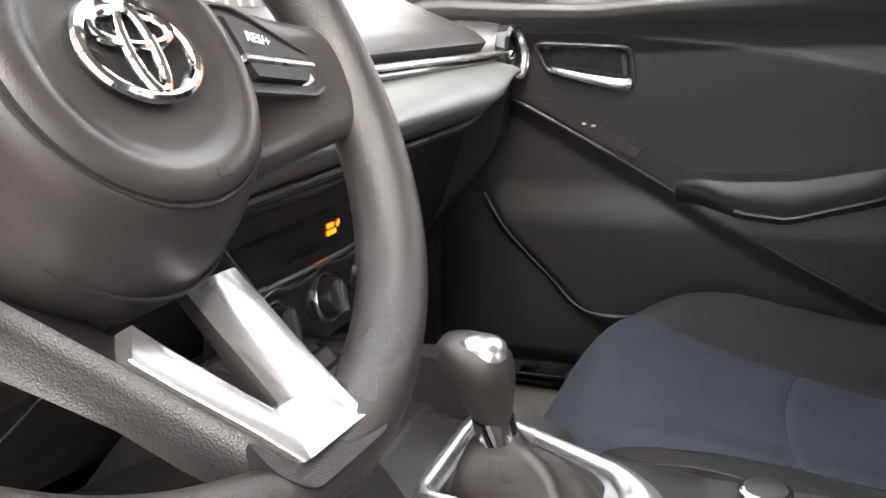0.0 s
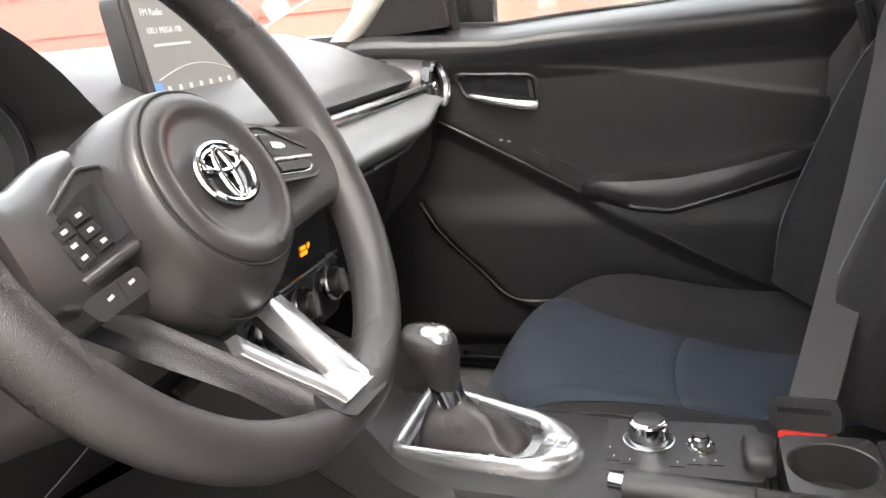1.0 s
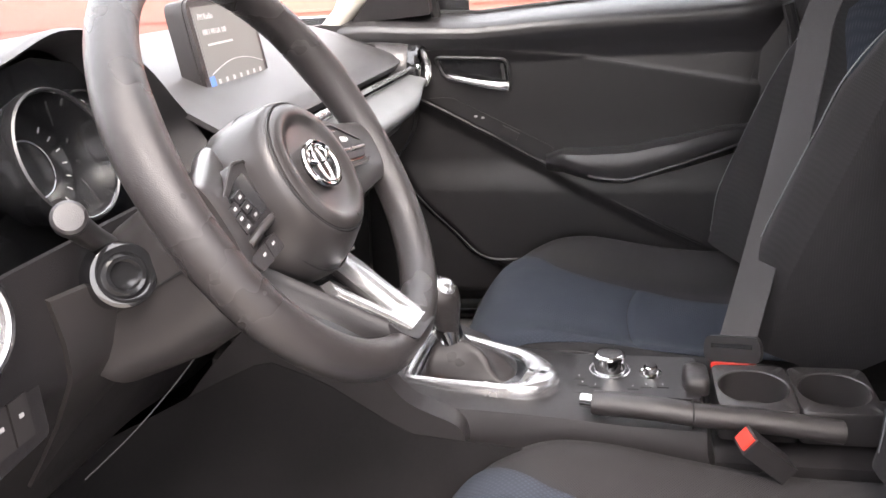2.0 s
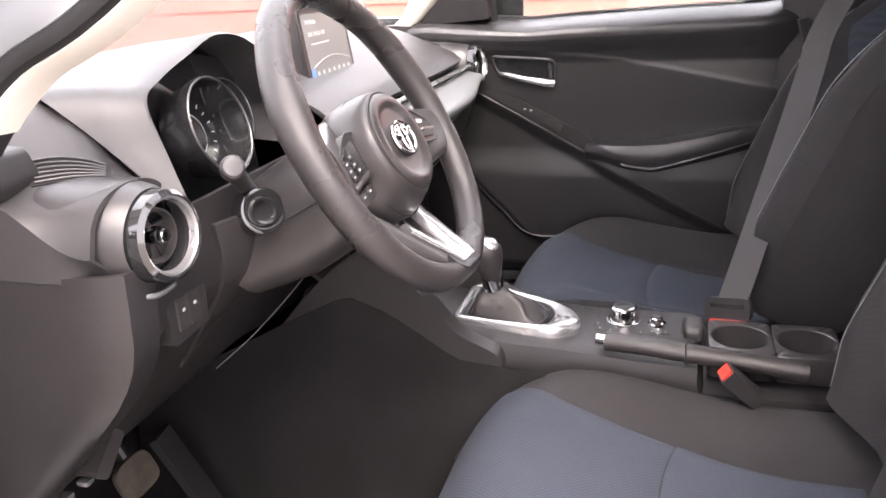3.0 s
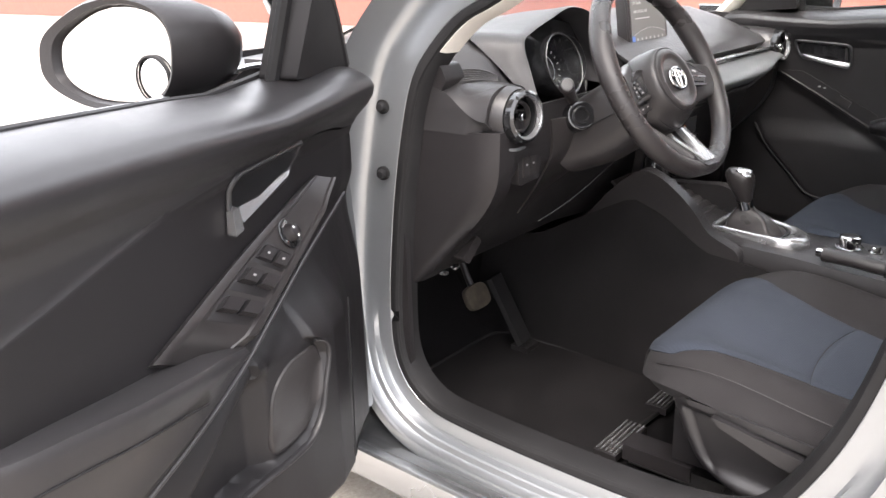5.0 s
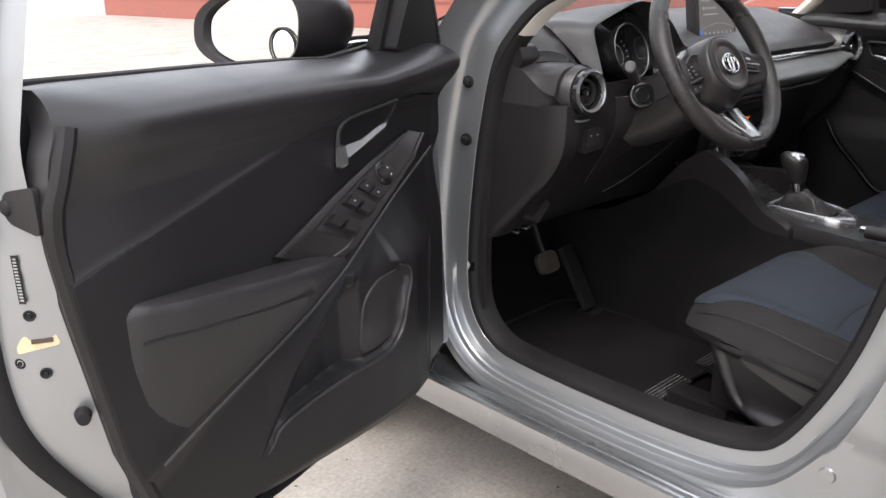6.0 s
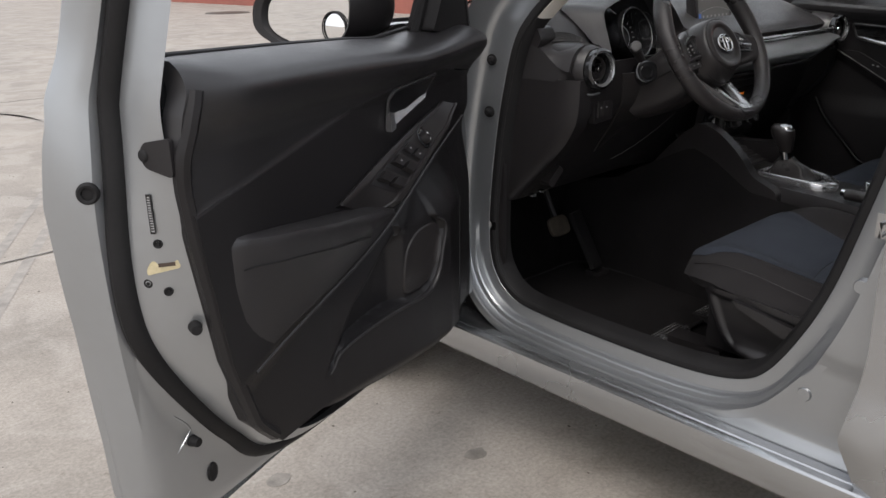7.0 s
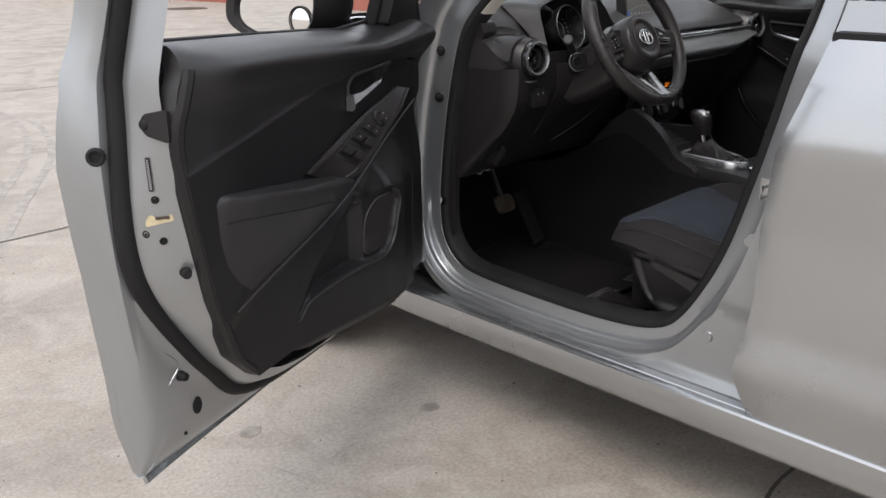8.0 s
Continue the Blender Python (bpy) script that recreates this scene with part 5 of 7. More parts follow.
part("dial_display", box(-0.015, 0.015, -0.043, -0.031, 0.0034, 0.0042, 0.0003), PLASTIC, dial).data.transform(Matrix.Translation(-BASE[dial.name]) @ gm @ Matrix.Translation(BASE[dial.name]))
for side in (-1, 1):
    w = facing((-0.372 + side * 0.098, 0.110, 0.975), (-side * 0.25, -1, 0.30))
    part("side_display", turned([(0.0, 0.002), (0.038, 0.002), (0.042, 0.012), (0.044, 0.012), (0.045, 0.0)], w, 30, 0.8, 1.1), GLOSS, cluster)

# column shroud, key barrel and stalk
A = radians(29)
AX = Vector((0, -math.cos(A), math.sin(A)))       # from the hub towards the driver
UP = Vector((0, math.sin(A), math.cos(A)))        # up in the wheel's plane
HUB = Vector((-0.377, -0.143, 0.976))
column = thing("steering_column", tuple(HUB - AX * 0.15), "black plastic steering column shroud with stalk", "steering column")
rings = []
for s, w, h, drop in ((0.035, 0.050, 0.052, -0.015), (0.06, 0.060, 0.060, -0.024), (0.10, 0.066, 0.066, -0.030), (0.15, 0.070, 0.066, -0.034), (0.22, 0.074, 0.060, -0.030)):
    c = HUB - AX * s + UP * drop
    rings.append([c + Vector((1, 0, 0)) * p.x + UP * p.y for p in oval(0, 0, w, h, 28, 2.8)])
part("shroud", loft(rings), VINYL, column)
part("shroud_seam", tube([HUB - AX * s + Vector((-0.064 - 0.04 * s, 0, 0)) - UP * 0.026 for s in (0.03, 0.1, 0.2)], 0.0012, 6), RUBBER, column)
part("stalk_collar", turned([(0.0, 0.004), (0.011, 0.004), (0.013, 0.009), (0.016, 0.009), (0.018, 0.003), (0.024, 0.004), (0.0275, 0.003), (0.029, -0.002), (0.030, -0.03), (0.0, -0.03)], facing((-0.458, -0.030, 0.908), (-0.62, -0.74, 0.28)), 36, 0.9, 0.9), GLOSS, column, "black ignition key barrel")
stalk = part("stalk", tube(spline([(-0.430, -0.002, 0.922), (-0.462, -0.012, 0.940), (-0.490, -0.020, 0.960)], 5), lambda t: 0.0085 + 0.0025 * t, 14), VINYL, column)
part("stalk_tip", turned([(0, 0.0085), (0.0100, 0.0080), (0.0122, 0.0060), (0.0128, 0.002), (0.0122, -0.012), (0.0, -0.014)], facing((-0.494, -0.022, 0.964), (-0.72, -0.58, 0.38)), 28), SOFT, stalk)
part("stalk", tube(spline([(-0.29, -0.005, 0.915), (-0.25, -0.015, 0.93), (-0.215, -0.02, 0.945)], 5), 0.0075, 12), VINYL, column)

# switch row and lower bits on the driver's side
sp_ = part("switch_panel", prism(rounded([(-0.588, 0.862), (-0.520, 0.868), (-0.520, 0.806), (-0.585, 0.802)], 0.006), "y", 0.013, 0.030, 0.002), PLASTIC, dash)
for x in (-0.566, -0.546):
    sw = part("dash_switch", box(x - 0.009, x + 0.009, 0.010, 0.020, 0.816, 0.850, 0.002), VINYL, sp_)
    part("switch_mark", box(x - 0.002, x + 0.002, 0.0090, 0.0102, 0.835, 0.838, 0.0003), GREYPRINT, sw)
part("column_cover", sheet(lambda u, v: (-0.505 + 0.29 * v + 0.05 * u * (1 - v), interp(0.905 - 0.20 * u, sorted(KNEE)) - 0.012 - 0.030 * math.sin(v * 3.1) * (1 - u), 0.905 - (0.20 - 0.05 * v) * u), 16, 24, 0.006), VINYL, dash)
part("cover_gap", tube(spline([(-0.405, 0.092, 0.680), (-0.37, 0.060, 0.708), (-0.33, 0.028, 0.744), (-0.285, -0.006, 0.790)], 6), 0.0009, 6), PLASTIC, dash)
part("bonnet_release", prism(rounded([(-0.612, 0.655), (-0.570, 0.690), (-0.555, 0.676), (-0.595, 0.640)], 0.006), "y", 0.118, 0.150, 0.004), VINYL, dash)
for x, y, z in ((-0.598, 0.180, 0.612), (-0.578, 0.168, 0.620)):
    part("clip", box(x - 0.006, x + 0.006, y - 0.01, y + 0.004, z - 0.003, z + 0.003, 0.001), SATIN, dash)

# centre: screen, radio shelf, heater panel
scr = thing("infotainment_screen", (0.0, 0.10, 0.980), "freestanding dashboard touchscreen showing the radio page", "screen")
sm = Matrix.Translation((0.0, 0.085, 1.036)) @ pose(0, 0, 0, 90 - 8, 0, 0)
back_ = rounded([(-0.090, -0.058), (0.090, -0.058), (0.088, 0.060), (-0.088, 0.060)], 0.016)
part("screen_housing", moved(prism([(p.x, p.y) for p in back_], "z", -0.022, 0.0, 0.006), sm), PLASTIC, scr)
part("screen_bezel", moved(prism([(p.x * 0.985, p.y * 0.985) for p in back_], "z", 0.0, 0.005, 0.002), sm), PLASTIC, scr)
DISPLAY = glowing("lit_grey_display", (0.30, 0.30, 0.29), 0.065)
DWHITE = glowing("lit_white_text", (0.9, 0.9, 0.9), 0.06)
DBLUE = glowing("lit_blue_tab", (0.10, 0.25, 0.75), 0.16)
disp = part("display", moved(box(-0.078, 0.078, -0.044, 0.050, 0.0052, 0.0060, 0.0003), sm), DISPLAY, scr, "lit grey display")
lettering("FM Radio", 0.0098, sm @ pose(-0.068, 0.038, 0.0064), DWHITE, disp)
lettering("100.1 MEGA 100", 0.0088, sm @ pose(-0.066, 0.020, 0.0064), DWHITE, disp)
part("text_bar", moved(box(-0.060, 0.005, 0.0045, 0.0070, 0.0061, 0.0066, 0.0001), sm), GREYPRINT, disp)
part("tab", moved(box(-0.078, -0.066, -0.046, -0.030, 0.0061, 0.0066, 0.0001), sm), DBLUE, disp)
for k in range(7):
    part("icon", moved(box(-0.058 + k * 0.0195, -0.0525 + k * 0.0195, -0.0405, -0.035, 0.0061, 0.0066, 0.0001), sm), DWHITE, disp)
part("arc_line", moved(tube([(-0.068 + 0.144 * t, -0.028 + 0.012 * math.sin(t * 3.14), 0.0064) for t in np.linspace(0, 1, 14)], 0.0005, 5), sm), DWHITE, disp)
part("screen_foot", prism(rounded([(-0.095, 0.060), (0.095, 0.060), (0.09, 0.15), (-0.09, 0.15)], 0.01), "z", 0.960, 0.985, 0.004), PLASTIC, dash)

stack = part("centre_fascia", sheet(lambda u, v: (-0.085 + 0.27 * v - 0.02 * u * (1 if v > 0.5 else -1), 0.03 + 0.05 * u, 0.905 - 0.27 * u), 10, 10, 0.02), PLASTIC, dash)
part("shelf_lip", tube([(-0.075, 0.022, 0.838), (0.05, 0.014, 0.834), (0.178, 0.022, 0.832)], 0.006, 8), VINYL, stack)
part("radio_face", prism([(-0.075, 0.825), (0.175, 0.822), (0.172, 0.768), (-0.073, 0.770)], "y", 0.028, 0.045, 0.004), GLOSS, stack)
AMBER = glowing("amber_indicator", (1.0, 0.26, 0.01), 0.30)
for x0, x1, z0 in ((0.086, 0.089, 0.7865), (0.090, 0.0935, 0.7865), (0.0945, 0.098, 0.7865), (0.085, 0.090, 0.7795), (0.091, 0.0965, 0.7795), (0.0975, 0.102, 0.7795), (0.105, 0.1075, 0.7850), (0.1085, 0.1100, 0.7870)):
    part("airbag_lamp", box(x0, x1, 0.0262, 0.0275, z0, z0 + 0.0045, 0.0002), AMBER, stack, "lit amber airbag indicator")
part("face_strip", tube([(-0.078, 0.024, 0.764), (0.05, 0.018, 0.762), (0.178, 0.024, 0.760)], 0.0025, 8), SATIN, stack)
hvac = part("heater_panel", prism(rounded([(-0.070, 0.752), (0.205, 0.750), (0.195, 0.672), (-0.060, 0.676)], 0.012), "y", 0.036, 0.055, 0.004), GLOSS, stack)
for x in (-0.005, 0.086, 0.178):
    m = facing((x, 0.034, 0.716), (0, -1, 0.2))
    dial2 = part("heater_dial", turned([(0, 0.016), (0.016, 0.016), (0.0185, 0.013), (0.020, 0.0)], m, 28), PLASTIC, hvac)
    part("dial_ring", turned([(0.0225, 0.002), (0.0240, 0.0045), (0.0252, 0.003), (0.0255, 0.0)], m, 28), SATIN, hvac)
    part("dial_grip", moved(box(-0.003, 0.003, -0.016, 0.016, 0.014, 0.022, 0.0015), m), SATIN, dial2)
part("panel_rim", tube(spline([(-0.050, 0.034, 0.741), (-0.030, 0.034, 0.748), (-0.005, 0.034, 0.752), (0.020, 0.034, 0.746), (0.062, 0.034, 0.746), (0.086, 0.034, 0.752), (0.112, 0.034, 0.746), (0.152, 0.034, 0.746), (0.178, 0.034, 0.752), (0.200, 0.034, 0.744)], 5), 0.0016, 8), SATIN, hvac)
part("lower_stack", sheet(lambda u, v: (-0.075 + 0.24 * v, 0.075 - 0.10 * u, 0.672 - 0.05 * u), 8, 8, 0.01), PLASTIC, dash)

# ---- steering wheel ----
wheel_ = thing("steering_wheel", tuple(HUB), "black leather steering wheel with silver lower spokes and buttons", "steering wheel")
X = Vector((1, 0, 0))
TURN = radians(-3.5)
WX, WY = X * math.cos(TURN) + UP * math.sin(TURN), UP * math.cos(TURN) - X * math.sin(TURN)
MID = HUB + X * 0.0105 - UP * 0.0150


def W(a, b, c):
    """A place in the wheel, from the middle of its boss: right, up in its plane, towards the driver."""
    return MID + WX * a + WY * b + AX * c


WM = Matrix.Translation(MID) @ Matrix((tuple(WX), tuple(WY), tuple(AX))).transposed().to_4x4()
R = 0.172
rim_path = [HUB + X * (R * math.cos(t)) + UP * (R * math.sin(t)) for t in np.linspace(0, 2 * math.pi, 121)[:-1]]


def grip(t):
    """The rim swells at the thumb rests and the foot."""
    a = 2 * math.pi * t
    return 0.0158 + 0.0016 * (math.exp(-((a - 0.35) / 0.25) ** 2) + math.exp(-((a - 2.79) / 0.25) ** 2)) - 0.0030 * math.exp(-((a - 4.65) / 0.16) ** 2)


part("rim", tube(rim_path, grip, 18, True, 1.12, tuple(AX)), LEATHER, wheel_, "grained black leather rim")
rings = []
for c, r, deep_ in ((-0.062, 0.050, 1.10), (-0.057, 0.062, 1.18), (-0.046, 0.0665, 1.21), (-0.026, 0.0675, 1.21), (-0.008, 0.0655, 1.13), (0.003, 0.0635, 1.04), (0.0085, 0.0615, 1.0), (0.0110, 0.0590, 1.0)):
    rings.append([W(p.x, p.y * (deep_ if p.y < 0 else 1.0), c) for p in oval(0, 0, r * 1.02, r * 0.98, 56, 2.1)])
hubp = part("airbag_cover", loft(rings), VINYL, wheel_, "domed black airbag cover", 60)
part("cover_seam", tube([W(0.0672 * math.cos(t), 0.0655 * math.sin(t) * (1.21 if t > math.pi else 1.0), -0.020) for t in np.linspace(0, 6.2832, 61)[:-1]], 0.0010, 6, True, 1.0, tuple(AX)), RUBBER, hubp)
rings = [[W(p.x, p.y, c) for p in oval(0, 0, r * 1.02, r * 0.98, 48, 2.1)] for c, r in ((0.006, 0.0580), (0.0125, 0.0572), (0.0150, 0.0545), (0.0160, 0.0490), (0.0150, 0.0445), (0.0125, 0.0415), (0.0115, 0.0360), (0.0125, 0.001))]
part("airbag_face", loft(rings), VINYL, hubp)
part("face_groove", tube([W(0.0602 * math.cos(t), 0.0578 * math.sin(t), 0.0106) for t in np.linspace(0, 6.2832, 61)[:-1]], 0.0011, 6, True, 1.0, tuple(AX)), RUBBER, hubp)
part("airbag_mark", moved(box(-0.0035, 0.0035, -0.0016, 0.0016, 0.0, 0.0005, 0.0001), WM @ pose(0.010, -0.0485, 0.0156)), PLASTIC, hubp)
em = part("emblem", tube([W(0.0262 * math.cos(t), 0.0190 * math.sin(t), 0.0155) for t in np.linspace(0, 6.2832, 45)[:-1]], 0.0024, 8, True, 1.0, tuple(AX)), CHROME, wheel_, "oval chrome badge of plain rings")
part("emblem_ring", tube([W(0.0185 * math.cos(t), 0.0080 + 0.0070 * math.sin(t), 0.0155) for t in np.linspace(0, 6.2832, 37)[:-1]], 0.0020, 8, True, 1.0, tuple(AX)), CHROME, em)
part("emblem_ring", tube([W(0.0066 * math.cos(t), 0.0168 * math.sin(t), 0.0158) for t in np.linspace(0, 6.2832, 37)[:-1]], 0.0021, 8, True, 1.0, tuple(AX)), CHROME, em)
part("emblem_back", loft([[W(p.x, p.y, c) for p in oval(0, 0, 0.0255, 0.0185, 36)] for c in (0.0105, 0.0135)]), GLOSS, em)
# switch pods: outline, well and depth for the left and the right spoke
PODS = {-1: ([(0.060, 0.030), (0.079, 0.0310), (0.121, 0.006), (0.123, -0.024), (0.079, -0.0165), (0.062, -0.0135)], [(0.072, 0.0225), (0.0863, 0.0190), (0.1175, 0.0042), (0.1195, -0.0186), (0.0781, -0.0110), (0.068, -0.0085)], -0.0125),
        1: ([(0.062, 0.030), (0.084, 0.029), (0.136, 0.0015), (0.134, -0.010), (0.118, -0.016), (0.066, -0.012)], [(0.070, 0.0245), (0.087, 0.0225), (0.129, 0.0010), (0.127, -0.0065), (0.114, -0.0110), (0.072, -0.0075)], 0.001)}
for side in (-1, 1):
    spoke = []
    for a, w, mid, c in ((0.045, 0.052, 0.004, -0.034), (0.070, 0.047, 0.003, -0.026), (0.095, 0.041, 0.000, -0.016), (0.122, 0.034, -0.004, -0.009), (0.146, 0.030, -0.006, -0.004), (0.164, 0.034, -0.006, 0.0)):
        spoke.append([W(side * a, p.x + mid, c + p.y - (0.010 * ease(0.165, 0.12, a) if side < 0 else 0.0)) for p in oval(0, 0, w, 0.0125, 28, 3)])
    part("side_spoke", loft(spoke), SPOKE, wheel_, "", 60)
    POD, WELL, pc = PODS[side]
    pod = part("switch_pod", soften(loft([[W(side * a, b, pc + c) for a, b in rounded_pairs(POD, 0.005)] for c in (-0.016, 0.0020)]), 0.0015), PLASTIC, wheel_)
    part("pod_well", loft([[W(side * a, b, pc + c) for a, b in rounded_pairs(WELL, 0.003)] for c in (0.001, 0.0026)]), GLOSS, pod)
    part("pod_rim", tube([W(side * a, b, pc + 0.0025) for a, b in rounded_pairs(POD, 0.005)], 0.0012, 6, True, 1.0, tuple(AX)), VINYL, pod)
    if side > 0:
        btn = part("wheel_button", soften(loft([[W(a, b, pc + c) for a, b in ((0.072, 0.0225), (0.087, 0.0205), (0.120, 0.0040), (0.120, 0.0010), (0.074, 0.0050))] for c in (0.002, 0.0050)]), 0.0012), PANEL, pod)
        part("wheel_button", soften(loft([[W(a, b, pc + c) for a, b in ((0.074, 0.0005), (0.121, -0.0030), (0.113, -0.0095), (0.076, -0.0062))] for c in (0.002, 0.0050)]), 0.0012), PANEL, pod)
        lettering("RES/+", 0.0068, WM @ pose(0.0800, 0.0130, pc + 0.0056) @ pose(0, 0, 0, 0, 0, -10), WHITE, btn)
        part("pod_strip", tube([W(a, b, pc + 0.0042) for a, b in ((0.073, 0.0030), (0.095, 0.0012), (0.124, -0.0010))], 0.0018, 8), SATIN, pod)
    else:
        for a, b in ((0.0978, 0.0066), (0.0963, -0.0020), (0.0923, -0.0092), (0.1120, 0.0004), (0.1113, -0.0074), (0.1095, -0.0142)):
            btn = part("wheel_button", moved(box(-0.0066, 0.0066, -0.0034, 0.0034, 0.0, 0.0030, 0.0010), WM @ pose(-a, b, pc + 0.0022) @ pose(0, 0, 0, 0, 0, 14)), PANEL, pod)
            part("button_mark", moved(box(-0.0022, 0.0022, -0.0010, 0.0010, 0.0029, 0.0033, 0.0001), WM @ pose(-a, b, pc + 0.0022) @ pose(0, 0, 0, 0, 0, 14)), GREYPRINT, btn)
        part("roller_bar", tube([W(-a, b, pc + 0.0015) for a, b in ((0.070, -0.0165), (0.090, -0.0200), (0.117, -0.0260))], 0.0034, 10), SPOKE, pod)
        ph = part("phone_pod", soften(loft([[W(-a, b, pc + c) for a, b in rounded_pairs([(0.0770, -0.0260), (0.1262, -0.0338), (0.1188, -0.0462), (0.0755, -0.0395)], 0.004)] for c in (-0.018, 0.002)]), 0.0015), PLASTIC, wheel_)
        for a, b in ((0.0878, -0.0330), (0.1060, -0.0364)):
            part("button_mark", moved(box(-0.0024, 0.0024, -0.0009, 0.0009, 0.0019, 0.0024, 0.0001), WM @ pose(-a, b, pc) @ pose(0, 0, 0, 0, 0, 14)), GREYPRINT, ph)
        part("phone_key_gap", moved(box(-0.0005, 0.0005, -0.0060, 0.0060, 0.0019, 0.0023, 0.0001), WM @ pose(-0.0970, -0.0350, pc)), RUBBER, ph)
# lower spoke: a black frame that holds a silver V, outer and inner edge and depth by height
ARM = ((-0.0957, 0.0370, -0.0160, 0.0182, -0.0180), (-0.108, 0.0332, -0.0095, 0.0146, -0.0110), (-0.1215, 0.0287, -0.0018, 0.0106, -0.0035), (-0.1320, 0.0254, 0.0045, 0.0070, 0.0025), (-0.1490, 0.0209, 0.0140, 0.0045, 0.0130))
LEG = ((-0.020, 0.075, 0.050, -0.052, 0.105, -0.062), (-0.046, 0.056, 0.034, -0.044, 0.082, -0.060), (-0.064, 0.0495, 0.0290, -0.034, 0.071, -0.052), (-0.0957, 0.0375, 0.0190, -0.0170, 0.053, -0.036), (-0.112, 0.0322, 0.0136, -0.0080, 0.045, -0.027), (-0.132, 0.0258, 0.0074, 0.0038, 0.0380, -0.018), (-0.148, 0.0215, 0.0045, 0.0125, 0.0330, -0.008), (-0.158, 0.0180, 0.0040, 0.0135, 0.0290, -0.004))
for side in (-1, 1):
    leg = []
    for b, w, i_, c, far_, back_ in LEG:
        leg.append([W(side * x, b, d) for x, d in ((far_, back_), (w + 0.0105, c - 0.014), (w + 0.0075, c - 0.0065), (w + 0.0045, c - 0.0022), (w + 0.0012, c - 0.0005), (w - 0.0010, c - 0.004), (i_, c - 0.010), (i_ - 0.001, c - 0.018), (i_, back_))])
    part("lower_spoke", loft(leg), PANEL, wheel_, "satin black spoke frame", 60)
    first = (-0.083, -0.094, 0.0374, -0.0168, 0.0220, -0.0240) if side < 0 else (-0.076, -0.076, 0.0432, -0.0275, 0.0245, -0.0290)
    inl = []
    for bi, bo, xo, co, xi, ci in (first, *((r_[0], *r_) for r_ in ARM)):
        inl.append([W(side * x, b, c) for x, b, c in ((xo, bo, co - 0.006), (xo, bo, co + 0.0006), (xo - 0.0012, bo, co + 0.0016), (xi + 0.0015, bi, ci + 0.0012), (xi, bi, ci), (xi - 0.0005, bi, ci - 0.010))])
    part("silver_inlay", loft(inl), SATIN, wheel_, "satin silver spoke inlay", 50)
part("silver_foot", soften(loft([[W(x, b, c + d) for x, b, c in ((-0.0078, -0.1312, 0.0016), (0.0078, -0.1312, 0.0016), (0.0185, -0.1492, 0.0142), (-0.0185, -0.1492, 0.0142))] for d in (-0.010, 0.0016)]), 0.0008), SATIN, wheel_, "satin silver spoke foot")
bridge = rounded([(-0.029, -0.132), (-0.0225, -0.1500), (0.0225, -0.1500), (0.029, -0.132), (0.032, -0.147), (0.026, -0.1580), (-0.026, -0.1580), (-0.032, -0.147)], 0.007)
part("lower_bridge", soften(loft([[W(p.x, p.y, c + 0.55 * (-0.14 - p.y)) for p in bridge] for c in (-0.010, 0.0080)]), 0.003, 3), PANEL, wheel_)

# ---- centre console ----
con = thing("centre_console", (-0.03, -0.35, 0.45), "black plastic centre console with silver shifter surround", "centre console")
def console_ring(y, w, top, low, cx=-0.030):
    return [(cx - w, y, low), (cx - w * 0.98, y, top - 0.030), (cx - w * 0.90, y, top - 0.006), (cx - w * 0.70, y, top), (cx + w * 0.70, y, top), (cx + w * 0.90, y, top - 0.006), (cx + w * 0.98, y, top - 0.030), (cx + w, y, low)]


part("console_body", loft([console_ring(y, w, t, l) for y, w, t, l in ((0.10, 0.115, 0.675, 0.30), (0.0, 0.112, 0.650, 0.30), (-0.10, 0.105, 0.622, 0.30), (-0.20, 0.100, 0.614, 0.30), (-0.32, 0.096, 0.606, 0.30), (-0.40, 0.094, 0.598, 0.32), (-0.495, 0.092, 0.594, 0.34), (-0.505, 0.092, 0.555, 0.34), (-0.70, 0.090, 0.555, 0.36), (-0.95, 0.085, 0.55, 0.38))]), PLASTIC, con)
WING = [(-0.150, 0.630), (-0.125, 0.665), (-0.090, 0.700), (-0.045, 0.732), (0.0, 0.748), (0.05, 0.712), (0.10, 0.660), (0.24, 0.50), (0.26, 0.30), (-0.22, 0.30), (-0.22, 0.600)]
for side in (-1, 1):
    part("side_wing", prism(rounded(WING if side < 0 else [(y, min(z, 0.668 + 0.1 * max(0.0, -y))) for y, z in WING if y != 0.0], 0.02), "x", -0.030 + side * 0.090, -0.030 + side * 0.122, 0.012, 3), PLASTIC, con)
    part("side_carpet", sheet(lambda u, v, side=side: (-0.030 + side * (0.124 + 0.022 * ease(0.0, 0.5, v) + 0.03 * v * ease(0.4, 1, u)), 0.42 - 0.72 * u, interp(0.42 - 0.72 * u, ((-0.30, 0.575), (-0.15, 0.590), (-0.05, 0.655), (0.02, 0.680), (0.10, 0.640), (0.25, 0.56), (0.42, 0.52))) * (1 - v) + 0.27 * v), 30, 14, 0.006), CARPET, con, "black carpeted console side")
part("pocket", sheet(lambda u, v: (-0.12 + 0.18 * v, 0.09 - 0.20 * u, 0.700 - 0.085 * u + 0.0025 * math.sin(u * 60)), 48, 6, 0.006), PLASTIC, con, "ribbed storage pocket")
